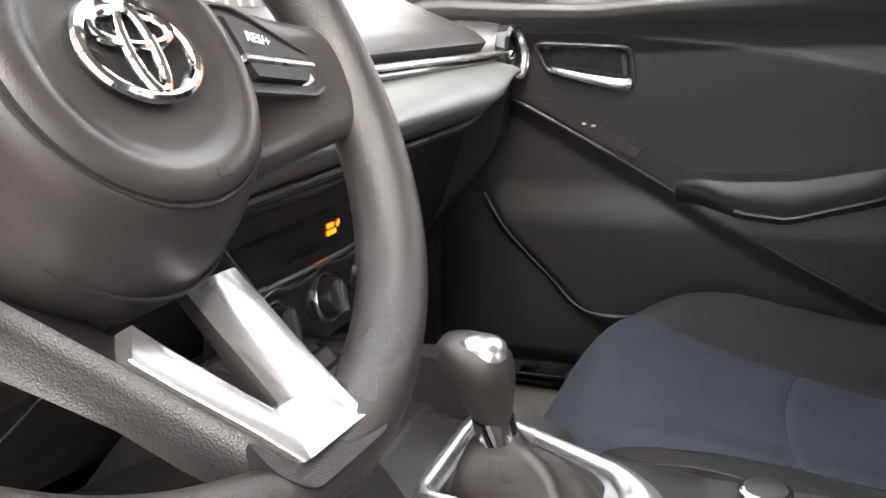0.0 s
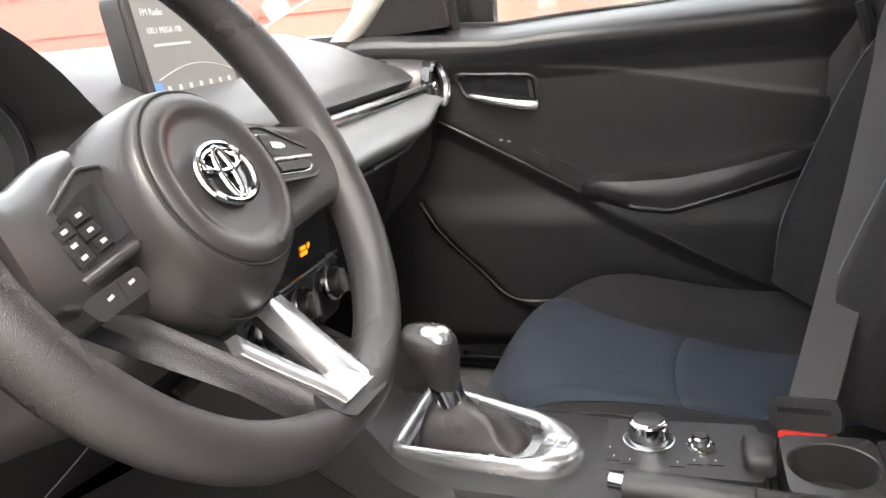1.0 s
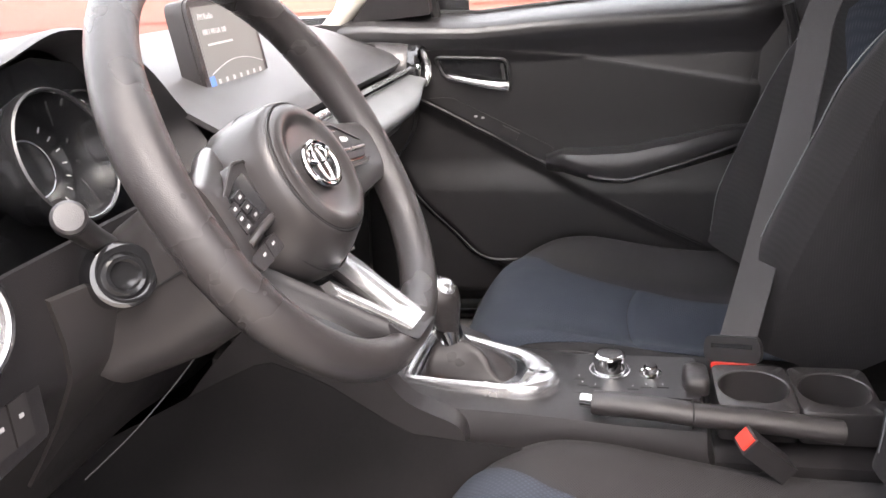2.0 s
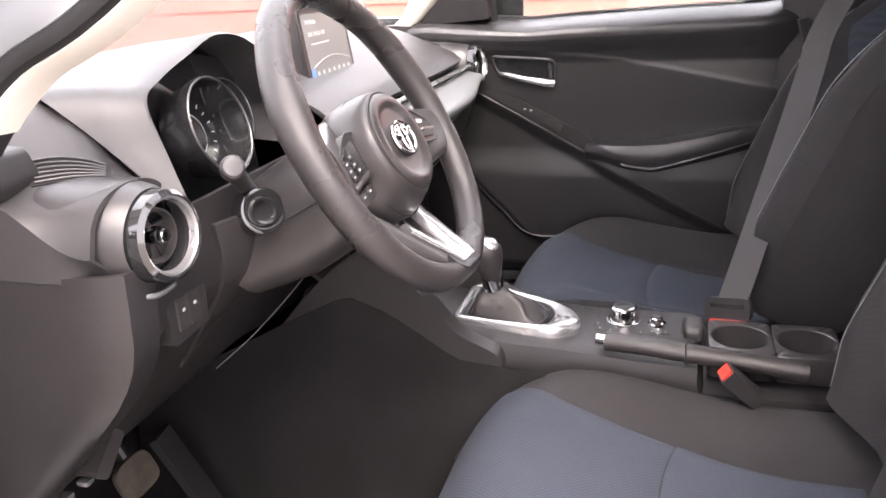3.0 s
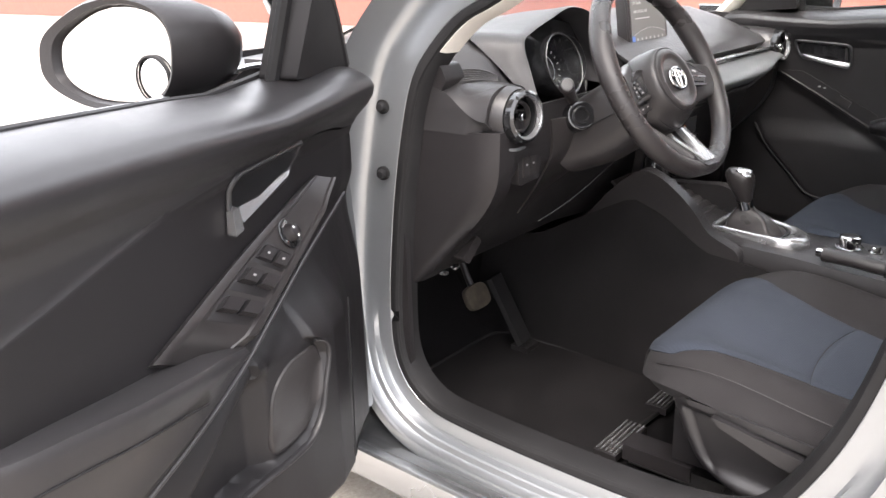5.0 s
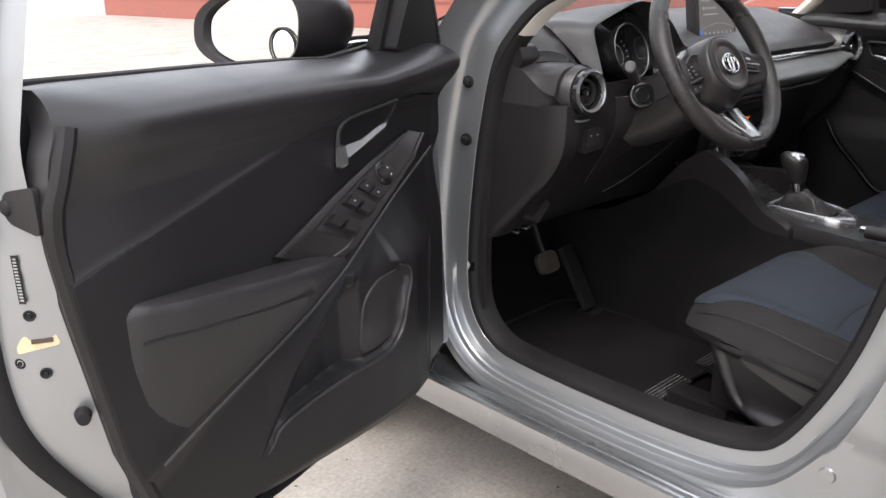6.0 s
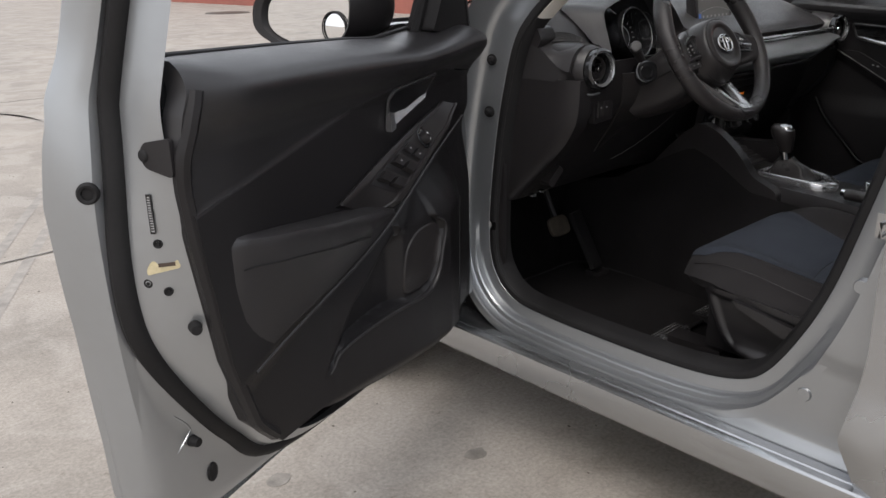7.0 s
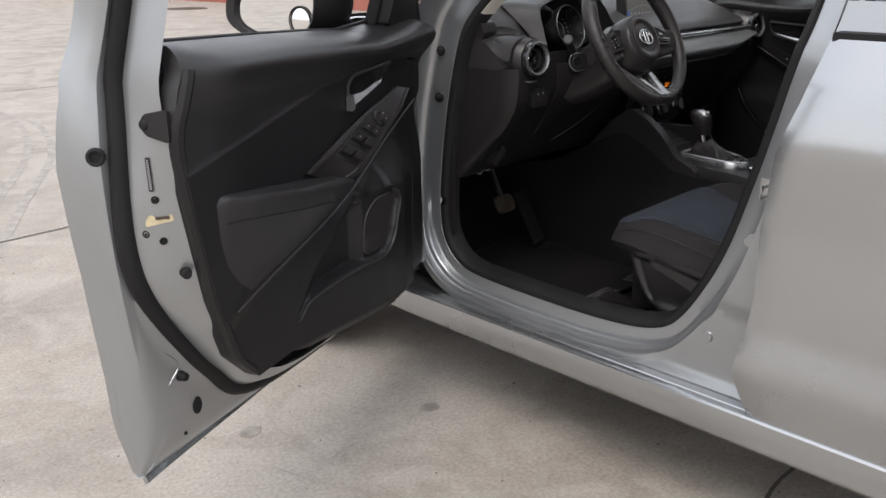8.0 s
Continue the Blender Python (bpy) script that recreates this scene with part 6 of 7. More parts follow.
# silver surround
SURROUND = [((-0.088, -0.126), (-0.079, -0.139)), ((-0.0955, -0.276), (-0.0865, -0.258)), ((-0.084, -0.308), (-0.077, -0.274)), ((-0.052, -0.325), (-0.052, -0.280)), ((-0.016, -0.310), (-0.024, -0.277)), ((0.011, -0.280), (-0.003, -0.264)), ((0.062, -0.152), (0.050, -0.148)), ((0.052, -0.126), (0.042, -0.139))]
outer_, inner_ = rounded([p[0] for p in SURROUND], 0.016, 6), rounded([p[1] for p in SURROUND], 0.012, 6)
heart_ = Vector((-0.03, -0.22))
rings = []
for pts, z in (([o + (o - heart_) * 0.03 for o in outer_], 0.600), ([o + (o - heart_) * 0.012 for o in outer_], 0.616), (outer_, 0.6235), ([o.lerp(i, 0.16) for o, i in zip(outer_, inner_)], 0.6275), ([o.lerp(i, 0.45) for o, i in zip(outer_, inner_)], 0.6290), ([o.lerp(i, 0.86) for o, i in zip(outer_, inner_)], 0.6275), (inner_, 0.6245), (inner_, 0.605)):
    rings.append([(p.x, p.y, z + 0.03 * (p.y + 0.20)) for p in pts])
sur = part("shifter_surround", loft(rings, cap=False), SATIN, con, "bright satin silver shifter surround", 50)
part("gate_plate", prism([(p.x, p.y) for p in inner_], "z", 0.606, 0.620, 0.0), GLOSS, con)
for k in range(2):
    key_ = part("surround_button", moved(box(-0.0100, 0.0100, -0.0052, 0.0052, -0.002, 0.0012, 0.0008), Matrix.Translation((-0.048 - 0.004 * k, -0.2895 - 0.0135 * k, 0.6262)) @ pose(0, 0, 0, 0, 0, -12)), SATIN, sur)
    part("button_window", moved(box(-0.0075, -0.0005, -0.0036, 0.0036, 0.0010, 0.0016, 0.0003), Matrix.Translation((-0.048 - 0.004 * k, -0.2895 - 0.0135 * k, 0.6262)) @ pose(0, 0, 0, 0, 0, -12)), GLOSS, key_)
part("gate_lamp", box(-0.0790, -0.0735, -0.178, -0.171, 0.6195, 0.6212, 0.0003), AMBER, con, "lit amber gear indicator")
for k in range(4):
    part("gate_mark", box(-0.0785, -0.0740, -0.194 - 0.014 * k, -0.188 - 0.014 * k, 0.6195, 0.6208, 0.0002), GREYPRINT, con)

# shifter
shf = thing("gear_lever", (-0.035, -0.205, 0.62), "black leather gear lever with chrome collar and gathered boot", "gear lever")
base_ = [p for p in rounded([(-0.071, -0.146), (-0.0765, -0.262), (-0.050, -0.270), (-0.020, -0.268), (-0.004, -0.256), (0.040, -0.150), (0.020, -0.143)], 0.018, 8)]
rings = []
for k, (f, z) in enumerate(((0.0, 0.612), (0.02, 0.6195), (0.14, 0.627), (0.32, 0.635), (0.52, 0.6435), (0.70, 0.6515), (0.85, 0.6590), (0.96, 0.6650), (1.0, 0.6690))):
    ring = []
    for p in base_:
        a = math.atan2(p.y + 0.190, p.x + 0.045)
        end = Vector((-0.0455 + 0.0165 * math.cos(a), -0.1855 + 0.0165 * math.sin(a)))
        q = p.lerp(end, f)
        on = math.sin(min(1.0, f * 1.02) * 3.14) if 0 < f < 1 else 0.0
        rear_ = ease(0.0, -0.9, math.sin(a))
        fold = on * (0.0040 * math.cos(5 * a + 3.2 * f) + 0.0035 * rear_ * math.cos(11 * a - 7 * f) + 0.0030 * noise.noise((q.x * 60, q.y * 60, f * 3)))
        sag = 0.010 * on * rear_ * (0.5 - 0.5 * math.cos(9.0 * f + 1.2))
        out_ = Vector((math.cos(a), math.sin(a)))
        ring.append((q.x + out_.x * fold, q.y + out_.y * fold, z + 0.6 * fold - 0.35 * sag))
    rings.append(ring)
part("boot", loft(rings), LEATHER, shf, "gathered black leather boot", 80)
part("chrome_collar", tube([(-0.0455, -0.1855, 0.665), (-0.0485, -0.1825, 0.684)], lambda t: 0.0168 - 0.0005 * t, 28), CHROME, shf)
kn = []
for z, rx, ry, cx, cy in ((0.682, 0.0160, 0.0160, -0.048, -0.183), (0.690, 0.0170, 0.0175, -0.0495, -0.181), (0.702, 0.0205, 0.0220, -0.052, -0.178), (0.716, 0.0240, 0.0270, -0.0545, -0.175), (0.729, 0.0255, 0.0295, -0.0565, -0.173), (0.739, 0.0245, 0.0285, -0.0575, -0.172), (0.7465, 0.0195, 0.0225, -0.058, -0.171), (0.7495, 0.008, 0.010, -0.058, -0.171)):
    kn.append([(p.x, p.y, z + 0.12 * (p.y - cy)) for p in oval(cx, cy, rx, ry, 32, 2.3)])
part("knob", loft(kn), LEATHER, shf, "", 60)
cap = [[(p.x, p.y, z + 0.10 * (p.y + 0.175)) for p in oval(-0.0600, -0.180, rx, ry, 28, 2.4)] for z, rx, ry in ((0.7380, 0.0180, 0.0190), (0.7472, 0.0165, 0.0172), (0.7508, 0.012, 0.0125), (0.7515, 0.002, 0.003))]
part("silver_cap", loft(cap), SATIN, shf, "satin silver cap", 60)

# control panel behind it
pnl = part("control_panel", prism(rounded([(-0.060, -0.334), (0.045, -0.334), (0.045, -0.492), (-0.066, -0.492)], 0.010), "z", 0.590, 0.604, 0.003), PLASTIC, con)
m = pose(0.002, -0.383, 0.604)
part("dial_base", turned([(0.0270, 0.0005), (0.0265, 0.0020), (0.0252, 0.0022), (0.0240, 0.0005)], m, 36), SATIN, pnl)
cmd = part("control_dial", turned([(0, 0.024), (0.0165, 0.0242), (0.0195, 0.0225), (0.0205, 0.020), (0.0205, 0.003), (0.0215, 0.0)], m, 36), CHROME, pnl, "chrome rotary control dial")
part("dial_top", turned([(0, 0.0252), (0.0140, 0.0250), (0.0160, 0.0242)], m, 32), PLASTIC, cmd)
m = pose(-0.006, -0.434, 0.604)
part("volume_ring", turned([(0.0145, 0.001), (0.014, 0.003), (0.0125, 0.001)], m, 28), CHROME, pnl)
vol = part("volume_dial", turned([(0, 0.0125), (0.0075, 0.0125), (0.009, 0.011), (0.009, 0.004), (0.0105, 0.0)], m, 28), CHROME, pnl)
part("dial_top", turned([(0, 0.0131), (0.0065, 0.0129)], m, 24), PLASTIC, vol)
for x, y in ((-0.035, -0.350), (-0.018, -0.345), (-0.040, -0.366), (-0.040, -0.412), (-0.033, -0.448), (-0.034, -0.428)):
    b_ = part("panel_button", box(x - 0.008, x + 0.008, y - 0.007, y + 0.007, 0.603, 0.6048, 0.0007), PLASTIC, pnl)
    part("button_mark", box(x - 0.0018, x + 0.0018, y - 0.0009, y + 0.0009, 0.6046, 0.6051, 0.0001), GREYPRINT, b_)
part("rest_pad", loft([[(p.x, p.y, z) for p in oval(-0.022, -0.488, rx, ry, 32, 4)] for z, rx, ry in ((0.600, 0.028, 0.016), (0.611, 0.028, 0.016), (0.617, 0.026, 0.0145), (0.620, 0.022, 0.010), (0.621, 0.008, 0.003))]), LEATHER, con, "padded black wrist rest", 60)
# cup holders
for y in (-0.556, -0.648):
    rings = [[(p.x, p.y, z) for p in oval(-0.022, y, rx, ry, 48, n_)] for z, rx, ry, n_ in ((0.560, 0.058, 0.0458, 12), (0.598, 0.058, 0.0458, 12), (0.601, 0.0565, 0.0450, 8), (0.6015, 0.0425, 0.0425, 2), (0.600, 0.0408, 0.0408, 2), (0.560, 0.0385, 0.0385, 2), (0.556, 0.010, 0.010, 2))]
    part("cup_holder", loft(rings, cap=False), VINYL, con, "round black cup holder", 40)
# handbrake
hb = thing("handbrake", (-0.13, -0.55, 0.58), "black handbrake lever with silver button beside the console", "handbrake")
part("lever", tube(spline([(-0.106, -0.366, 0.617), (-0.113, -0.42, 0.618), (-0.116, -0.48, 0.613), (-0.110, -0.56, 0.604), (-0.104, -0.64, 0.592)], 5), lambda t: 0.0165 - 0.001 * t, 16, False, 0.85), LEATHER, hb)
part("release_button", tube([(-0.106, -0.368, 0.6175), (-0.102, -0.352, 0.6175)], 0.0085, 16), CHROME, hb, "chrome release button")
part("seam", tube([(-0.1160 + 0.0172 * math.cos(a), -0.478, 0.6122 + 0.0148 * math.sin(a)) for a in np.linspace(0, 6.28, 20)[:-1]], 0.0012, 6, True), RUBBER, hb)

# ---- seats ----
def seat(cx, dy, name_label):
    s = thing("front_seat", (cx, -0.45, 0.28), name_label, "car seat", "front seats")

    def nose(y):
        """0 along the cushion, 1 at its rounded front end."""
        return clamp((y + 0.335) / 0.152)

    def half(y):
        return 0.256 * max(0.02, 1 - nose(y) ** 2.7) ** (1 / 2.7)

    def top(x, y):
        """Height of the cushion's upper face."""
        a = abs(x) / half(y)
        t = (y + 0.205) / -0.45          # 0 front, 1 rear
        z = 0.566 - 0.045 * ease(0.1, 0.9, t) + 0.020 * ease(0.45, 0.80, a) * ease(0.05, 0.3, t)
        z += (0.034 if cx > 0 else 0.018) * ease(0.45, 0.82, x / 0.255) * ease(0.05, 0.45, t)
        return z - 0.070 * nose(y) ** 4 - 0.062 * clamp((a - 0.72) / 0.28) ** 2.6 * (1 - 0.5 * nose(y))

    rings = []
    for y in [-0.335 + 0.152 * math.sin(q) for q in np.linspace(1.53, 0.0, 16)] + list(np.linspace(-0.36, -0.73, 14)):
        w = half(y)
        xs = [w * q for q in np.sin(np.linspace(-1.5708, 1.5708, 33))]
        ring = [(cx + x, y, top(x, y)) for x in xs]
        low_ = 0.494 + 0.004 * nose(y) ** 3
        ring += [(cx + w * 0.970, y, low_ + 0.018), (cx + w * 0.94, y, low_ + 0.006), (cx + w * 0.84, y, low_), (cx, y, low_), (cx - w * 0.84, y, low_), (cx - w * 0.94, y, low_ + 0.006), (cx - w * 0.970, y, low_ + 0.018)]
        rings.append(ring)
    cush = part("cushion", loft(rings), BLACKCLOTH, s, "black cloth side bolsters", 60)

    def width(y, q):
        """Half the insert's width, towards the door and towards the far side."""
        near = ((0.20, 0.225), (0.25, 0.222), (0.32, 0.196), (0.385, 0.165), (0.47, 0.135), (0.54, 0.122), (0.62, 0.118), (0.70, 0.13))
        far = ((0.20, 0.196), (0.257, 0.178), (0.32, 0.152), (0.385, 0.143), (0.47, 0.127), (0.54, 0.112), (0.62, 0.102), (0.70, 0.10))
        return min(0.86 * half(y), interp(-y, near if q < 0 else far))

    def lean_(y):
        return (-0.040 if cx > 0 else -0.016) * ease(-0.22, -0.42, y)

    def seam(q):
        return -0.471 + 0.018 * (1 - q * q)

    def front_ins(u, v):
        q = 2 * v - 1
        y = -0.1855 + (seam(q) + 0.0008 + 0.1855) * u ** 1.5
        x = q * width(y, q) + lean_(y)
        k = min(1, (1 - abs(q)) * 14, max(0.0, (1 - u) * 60))
        return (cx + x, y + 0.004 * nose(y) ** 3, top(x, y) + 0.001 + 0.004 * k)

    def rear_ins(u, v):
        q = 2 * v - 1
        y = seam(q) - 0.0008 + (-0.69 - seam(q)) * u
        x = q * width(y, q) * 1.03 + lean_(y)
        k = min(1, (1 - abs(q)) * 14, u * 40)
        return (cx + x, y, top(x, y) + 0.001 + 0.005 * k)
    part("front_insert", sheet(front_ins, 36, 36, 0.004), BLUE, cush, "blue ribbed cloth insert", 70)
    part("rear_insert", sheet(rear_ins, 30, 36, 0.004), BLUE, cush, "blue ribbed cloth insert", 70)
    for sd in (-1, 1):
        st = [(cx + sd * (half(y) * 0.935), y, top(half(y) * 0.935, y) + 0.0005) for y in np.linspace(-0.25, -0.62, 20)]
        part("stitched_seam", tube(st, 0.0008, 6), VINYL, cush)

    # backrest, reclined
    lean = radians(24)
    foot = Vector((cx, -0.735 if cx < 0 else -0.705, 0.55))
    bu = Vector((0, -math.sin(lean), math.cos(lean)))
    bf = Vector((0, math.cos(lean), math.sin(lean)))      # towards the front of the car

    def backface(x, h):
        a = abs(x) / 0.25
        return 0.030 + (0.085 if cx > 0 else 0.055) * ease(0.42, 0.80, a) * ease(0.66, 0.34, h) + 0.02 * ease(0.45, 0.9, a) * ease(0.0, 0.1, h) - 0.05 * ease(0.85, 1.04, a) + 0.015 * math.sin(h * 5)

    rings = []
    for h in (0.0, 0.02, 0.06, 0.12, 0.20, 0.28, 0.36, 0.44, 0.50, 0.55, 0.575, 0.585):
        w = interp(h, ((0, 0.235), (0.1, 0.250), (0.30, 0.250), (0.45, 0.215), (0.55, 0.18), (0.585, 0.13)))
        xs = [w * q for q in np.sin(np.linspace(-1.5708, 1.5708, 27))]
        tk = interp(h, ((0, 0.5), (0.06, 1.0), (0.5, 0.9), (0.585, 0.1)))
        ring = [foot + X * x + bu * h + bf * (backface(x * 0.25 / w, h) * (tk if tk < 0.5 else 1)) for x in xs]
        ring += [foot + X * x + bu * h - bf * 0.075 * tk for x in (w * 0.95, 0, -w * 0.95)]
        rings.append(ring)
    bk = part("backrest", loft(rings), BLACKCLOTH, s, "black cloth backrest", 60)

    def back_ins(u, v):
        q, h = 2 * v - 1, 0.03 + 0.50 * u
        x = q * interp(h, ((0.0, 0.105), (0.2, 0.108), (0.36, 0.122), (0.45, 0.150), (0.53, 0.125)))
        k = min(1, (1 - abs(q)) * 8, (1 - u) * 10)
        w = interp(h, ((0, 0.235), (0.1, 0.250), (0.30, 0.250), (0.45, 0.215), (0.55, 0.18)))
        return foot + X * x + bu * h + bf * (backface(x * 0.25 / w, h) - 0.004 + 0.010 * k)
    part("back_insert", sheet(back_ins, 26, 22, 0.004), BLUE, bk, "blue ribbed cloth insert", 70)
    for sd in (-1, 1):
        st = []
        for h in np.linspace(0.02, 0.48, 24):
            w = interp(h, ((0, 0.235), (0.1, 0.250), (0.30, 0.250), (0.45, 0.215), (0.55, 0.18)))
            st.append(foot + X * (sd * w * 0.80) + bu * h + bf * (backface(0.20, h) + 0.002))
        part("stitched_seam", tube(st, 0.0009, 6), GREYPAD, bk)
    for x in (-0.06, 0.06):
        part("headrest_post", tube([foot + X * x + bu * 0.56 + bf * -0.01, foot + X * x + bu * 0.65 + bf * -0.01], 0.006, 10), STEEL, s)
    hr = [[foot + bu * h + bf * (0.0 + p.y) + X * p.x for p in oval(0, 0, w, 0.05 * k, 24, 2.6)] for h, w, k in ((0.60, 0.09, 0.5), (0.615, 0.12, 0.9), (0.68, 0.130, 1.0), (0.75, 0.12, 0.9), (0.775, 0.09, 0.4))]
    part("headrest", loft(hr), BLACKCLOTH, s, "", 60)

    # plastic side skirt, lever and rails on the outer side
    o = -1 if cx < 0 else 1
    FRONT_EDGE = ((0.360, -0.385), (0.372, -0.352), (0.388, -0.328), (0.41, -0.310), (0.44, -0.295), (0.48, -0.280), (0.50, -0.272), (0.52, -0.268))

    def skirt(u, v):
        z = 0.362 + (0.150 - 0.020 * ease(0.35, 1.0, u)) * v
        f = interp(z, FRONT_EDGE)
        y = f + (-0.68 - f) * u ** 1.3
        d_ = f - y
        out_ = interp(d_, ((0.0, 0.190), (0.006, 0.218), (0.018, 0.238), (0.05, 0.251), (0.15, 0.260), (0.45, 0.262)))
        out_ -= 0.010 * (0.51 - z) / 0.15 - 0.010 * ease(0.42, 0.37, z) * ease(0.02, 0.08, d_)
        dish = ease(0.030, 0.046, d_) * ease(0.385, 0.402, z) * ease(0.500, 0.488, z + 0.10 * max(0.0, d_ - 0.1))
        return (cx + o * (out_ - 0.012 * dish), y, z)
    part("side_skirt", sheet(skirt, 60, 36, 0.005), SHOULDER, s, "black plastic seat side skirt", 50)
    part("skirt_back", box(cx - 0.16, cx + 0.16, -0.66, -0.262, 0.335, 0.46, 0.02), PLASTIC, s)
    part("height_lever", soften(loft([[(cx + o * xx, y, z) for y, z in ((-0.366, 0.503), (-0.380, 0.490), (-0.475, 0.457), (-0.530, 0.448), (-0.545, 0.470), (-0.490, 0.482), (-0.400, 0.499))] for xx in (0.235, 0.268)]), 0.006, 3), SHOULDER, s, "seat height lever")
    for x in (-0.14, 0.14):
        rail = part("seat_rail", box(cx + x - 0.020, cx + x + 0.020, -0.66, -0.18, 0.292, 0.318, 0.004), STEEL, s)
        fx = cx + x * 0.75
        foot_ = part("rail_foot", box(fx - 0.064, fx + 0.064, -0.158, -0.112, 0.286, 0.300, 0.004), PLASTIC, rail, "ribbed plastic rail end cover")
        for k in range(5):
            part("rib", box(fx - 0.060, fx + 0.060, -0.1555 + 0.0090 * k, -0.1515 + 0.0090 * k, 0.299, 0.304, 0.001), SATIN, foot_)
        part("rail_cover", box(cx + x - 0.026, cx + x + 0.026, -0.30, -0.17, 0.300, 0.330, 0.006), PLASTIC, rail)
    s.location.y += dy
    return s


seat(-0.353, 0.0, "driver's seat in black cloth with blue ribbed inserts")
seat(0.353, 0.048, "passenger seat in black cloth with blue ribbed inserts")

# ---- belts and buckles ----
bkl = thing("belt_buckle", (-0.145, -0.54, 0.50), "black seat belt buckle with red release button", "seat belt buckle", "buckles")
mb = Matrix.Translation((-0.152, -0.538, 0.600)) @ pose(0, 0, 0, 42, 0, 12)
part("buckle_body", moved(box(-0.016, 0.016, -0.050, 0.010, -0.012, 0.011, 0.005), mb), PLASTIC, bkl)
part("release_button", moved(box(-0.0125, 0.0125, 0.004, 0.0130, -0.0085, 0.0085, 0.002), mb), RED, bkl, "red release button")
part("buckle_stem", tube([(-0.142, -0.555, 0.555), (-0.150, -0.585, 0.49), (-0.15, -0.60, 0.42)], 0.014, 10, False, 0.5), PLASTIC, bkl)

belt = thing("seat_belt", (0.095, -0.52, 0.50), "grey seat belt buckled across the empty passenger seat", "seat belt")


def ribbon(points, w, th=0.0016):
    rings = []
    pts = [Vector(p) for p in points]
    for i, p in enumerate(pts):
        d = (pts[min(i + 1, len(pts) - 1)] - pts[max(i - 1, 0)]).normalized()
        f = Vector((-0.80, 0.45, 0.40))
        s_ = d.cross(f).normalized() * (w / 2)
        n_ = s_.cross(d).normalized() * th
        rings.append([p + s_ + n_, p - s_ + n_, p - s_ - n_, p + s_ - n_])
    return loft(rings)


webp = spline([(0.066, -0.544, 0.606), (0.100, -0.562, 0.658), (0.150, -0.588, 0.735), (0.220, -0.622, 0.834), (0.330, -0.662, 0.939), (0.420, -0.695, 1.019), (0.615, -0.815, 1.190)], 8)
part("webbing", ribbon(webp, 0.048), WEB, belt)
tw = Vector((-0.40, -0.90, 0.16)).normalized()
tu = (Vector((0.30, -0.05, 0.95)) - tw * Vector((0.30, -0.05, 0.95)).dot(tw)).normalized()
tm = Matrix.Translation((0.064, -0.542, 0.606)) @ Matrix((tuple(tw), tuple(tu), tuple(tw.cross(tu)))).transposed().to_4x4()
tg = rounded([(-0.036, -0.014), (0.036, -0.014), (0.038, 0.004), (0.034, 0.020), (-0.034, 0.020), (-0.038, 0.004)], 0.010)
tongue = part("tongue", moved(prism([(p.x, p.y) for p in tg], "z", -0.006, 0.006, 0.003), tm), PLASTIC, belt)
part("tongue_slot", moved(box(-0.027, 0.027, 0.004, 0.010, -0.0066, 0.0066, 0.001), tm), GLOSS, tongue)
pb = thing("belt_buckle", (0.10, -0.53, 0.50), "black seat belt buckle with red release button, tongue latched in", "seat belt buckle", "buckles")
part("buckle_body", moved(box(-0.027, 0.027, -0.060, -0.018, -0.013, 0.013, 0.005), tm), PLASTIC, pb)
part("release_button", moved(box(-0.024, 0.024, -0.031, -0.0145, -0.0165, 0.0165, 0.004), tm), RED, pb, "red release button")
part("buckle_stem", tube([(0.060, -0.545, 0.565), (0.075, -0.56, 0.50), (0.085, -0.58, 0.42)], 0.016, 10, False, 0.5), PLASTIC, pb)
b2 = thing("seat_belt", (0.62, -0.69, 0.40), "grey seat belt webbing hanging down the passenger door pillar", "seat belt")
part("webbing", ribbon(spline([(0.635, -0.70, 0.42), (0.632, -0.70, 0.80), (0.618, -0.705, 1.05), (0.600, -0.715, 1.22)], 6), 0.046), WEB, b2)

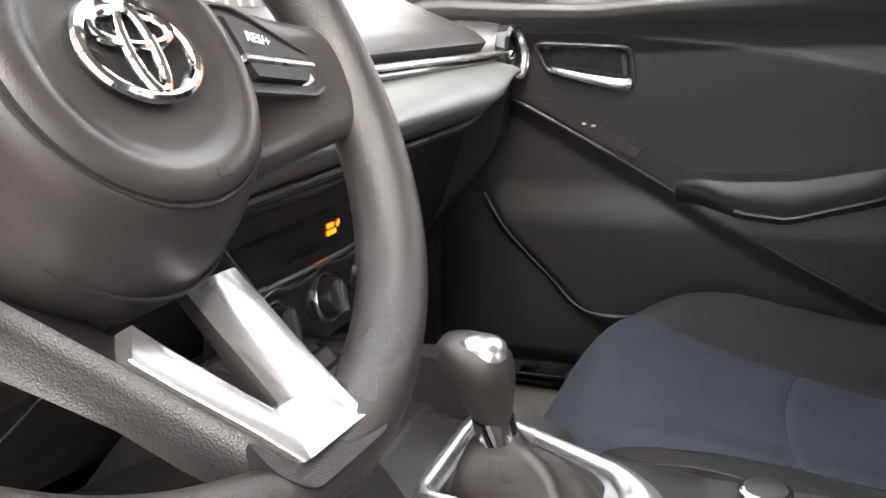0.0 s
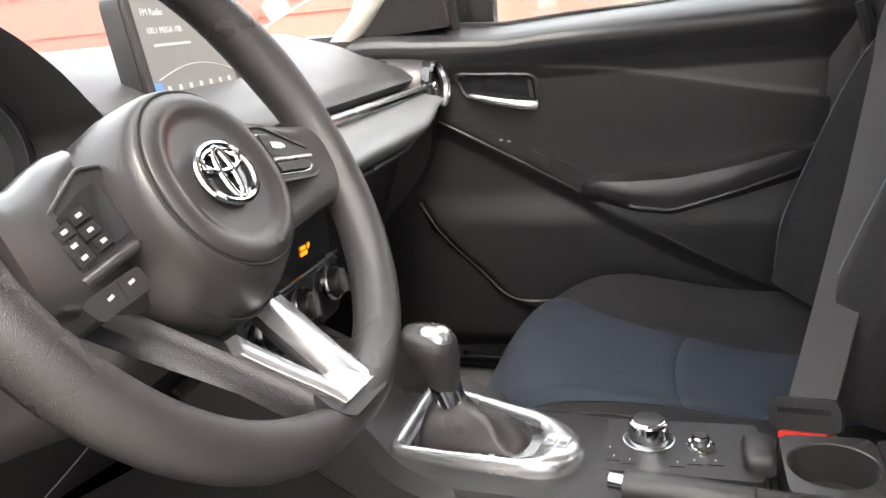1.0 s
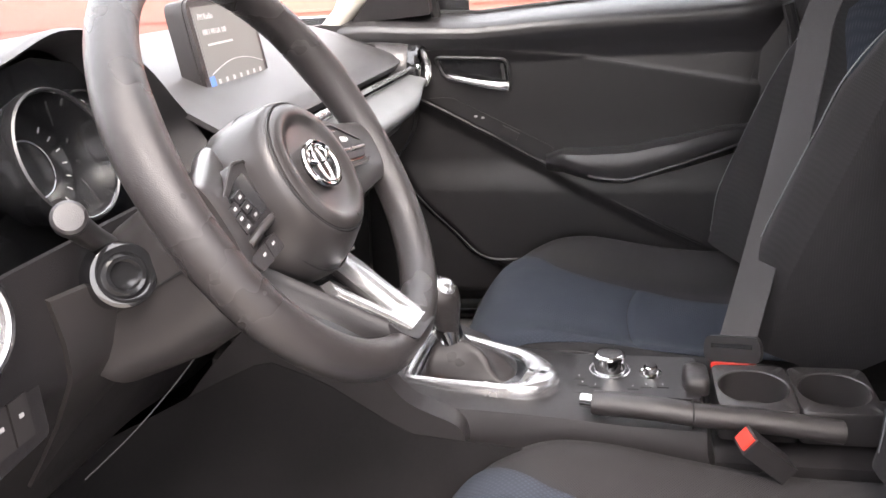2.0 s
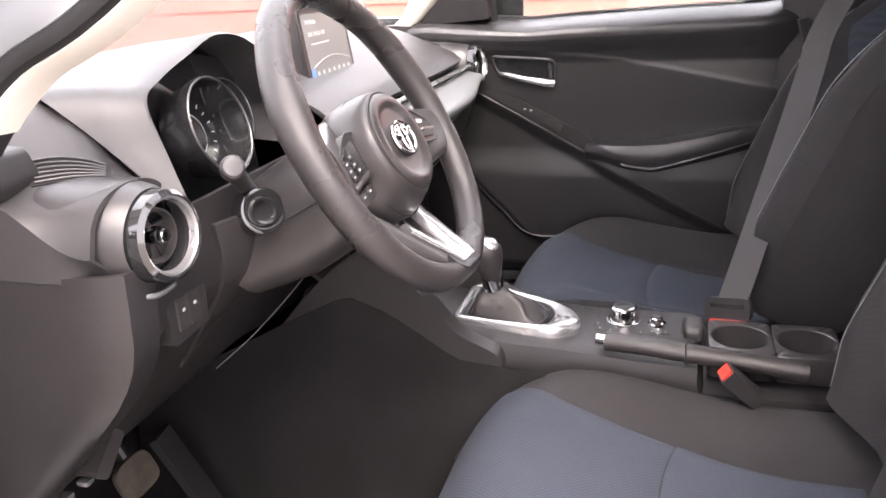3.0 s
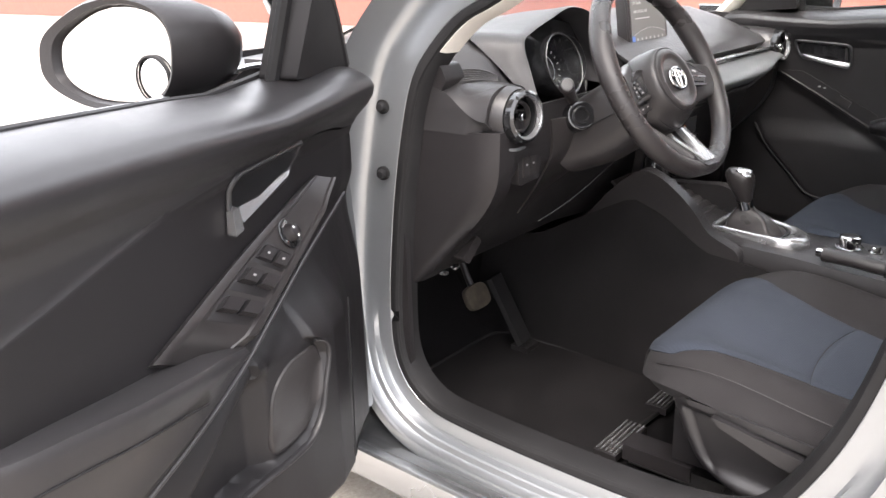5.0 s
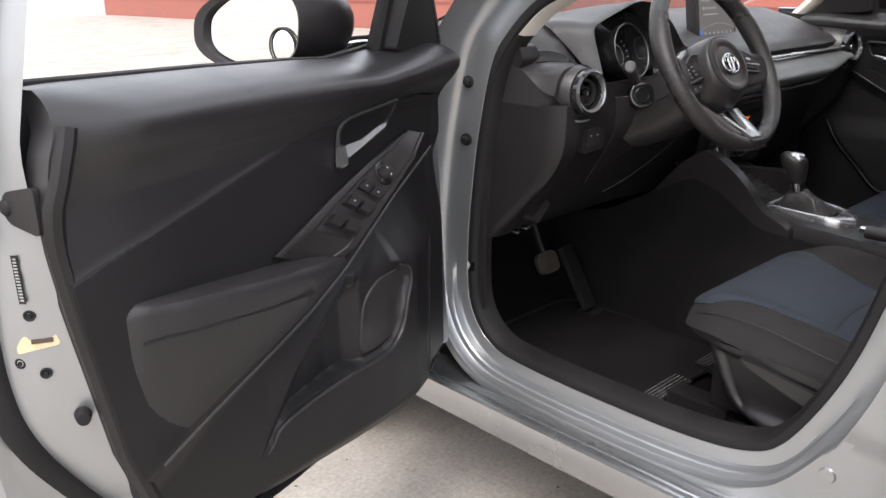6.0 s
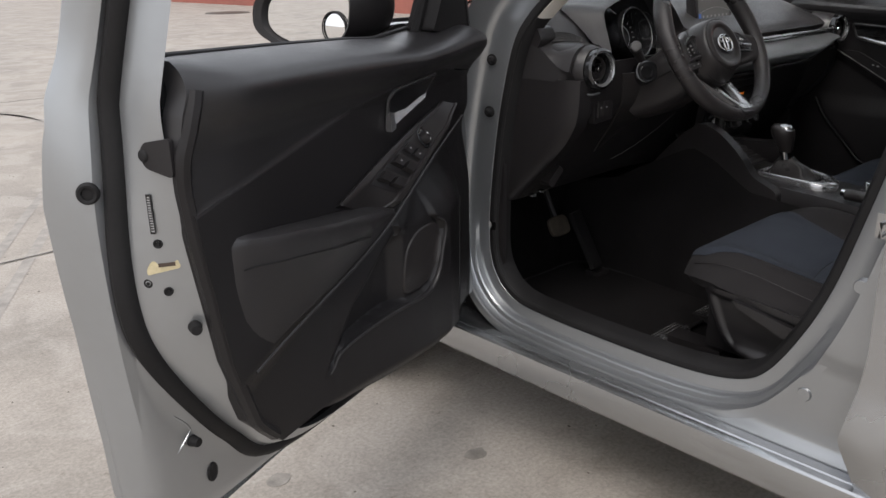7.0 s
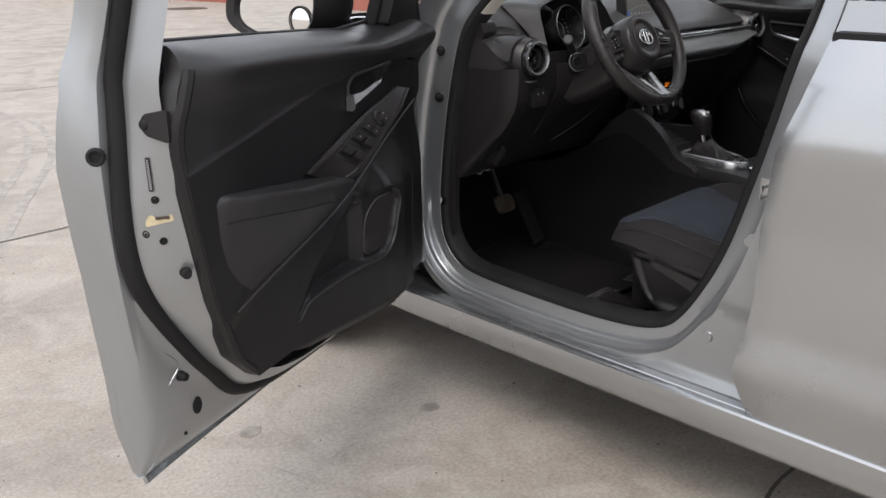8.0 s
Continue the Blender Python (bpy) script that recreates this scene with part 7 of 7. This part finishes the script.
# inside of the passenger's pillar
part("pillar_cover", soften(loft([[(x - tumble(z) * 0.9, y, z) for x, y in ((0.652, -0.640), (0.640, -0.680), (0.640, -0.800), (0.69, -0.80), (0.69, -0.640))] for z in (0.32, 0.70, 1.0, 1.2, 1.40)]), 0.01), SOFT, body)

# ---- pedals and mat ----
ped = thing("brake_pedal", (-0.33, 0.30, 0.42), "worn rubber brake pedal on a steel arm", "pedal")
part("pad", moved(loft([[(p.x, p.y, z) for p in oval(0, 0, 0.040 * k, 0.029 * k, 28, 3.4)] for z, k in ((-0.006, 0.96), (-0.003, 1.0), (0.003, 1.0), (0.0065, 0.95), (0.0075, 0.80), (0.0075, 0.1))]), Matrix.Translation((-0.335, 0.305, 0.444)) @ pose(0, 0, 0, 62, 0, 0)), WORN, ped)
part("arm", tube([(-0.330, 0.318, 0.450), (-0.322, 0.37, 0.54), (-0.31, 0.42, 0.66)], 0.008, 8), PLASTIC, ped)
acc = thing("accelerator_pedal", (-0.22, 0.30, 0.30), "long black plastic accelerator pedal", "pedal")
part("pad", moved(box(-0.024, 0.024, -0.085, 0.085, -0.007, 0.007, 0.005), Matrix.Translation((-0.250, 0.275, 0.390)) @ pose(0, 0, 0, 62, 0, 8)), RUBBER, acc)
part("heel", box(-0.25, -0.20, 0.225, 0.27, 0.272, 0.30, 0.006), PLASTIC, acc)
mat_ = thing("floor_mat", (-0.37, 0.10, 0.28), "dark carpet floor mat in the driver's footwell", "floor mat")
part("mat", prism(rounded([(-0.58, 0.36), (-0.60, -0.12), (-0.17, -0.15), (-0.175, 0.36)], 0.06), "z", 0.280, 0.288, 0.003), MAT, mat_)
part("mat_binding", tube([(p.x, p.y, 0.287) for p in rounded([(-0.58, 0.36), (-0.60, -0.12), (-0.17, -0.15), (-0.175, 0.36)], 0.06)], 0.005, 6, True), RUBBER, mat_)
mat2 = thing("floor_mat", (0.37, 0.10, 0.28), "dark carpet floor mat in the passenger footwell", "floor mat")
part("mat", prism(rounded([(0.58, 0.36), (0.60, -0.12), (0.17, -0.15), (0.175, 0.36)], 0.06), "z", 0.280, 0.288, 0.003), MAT, mat2)
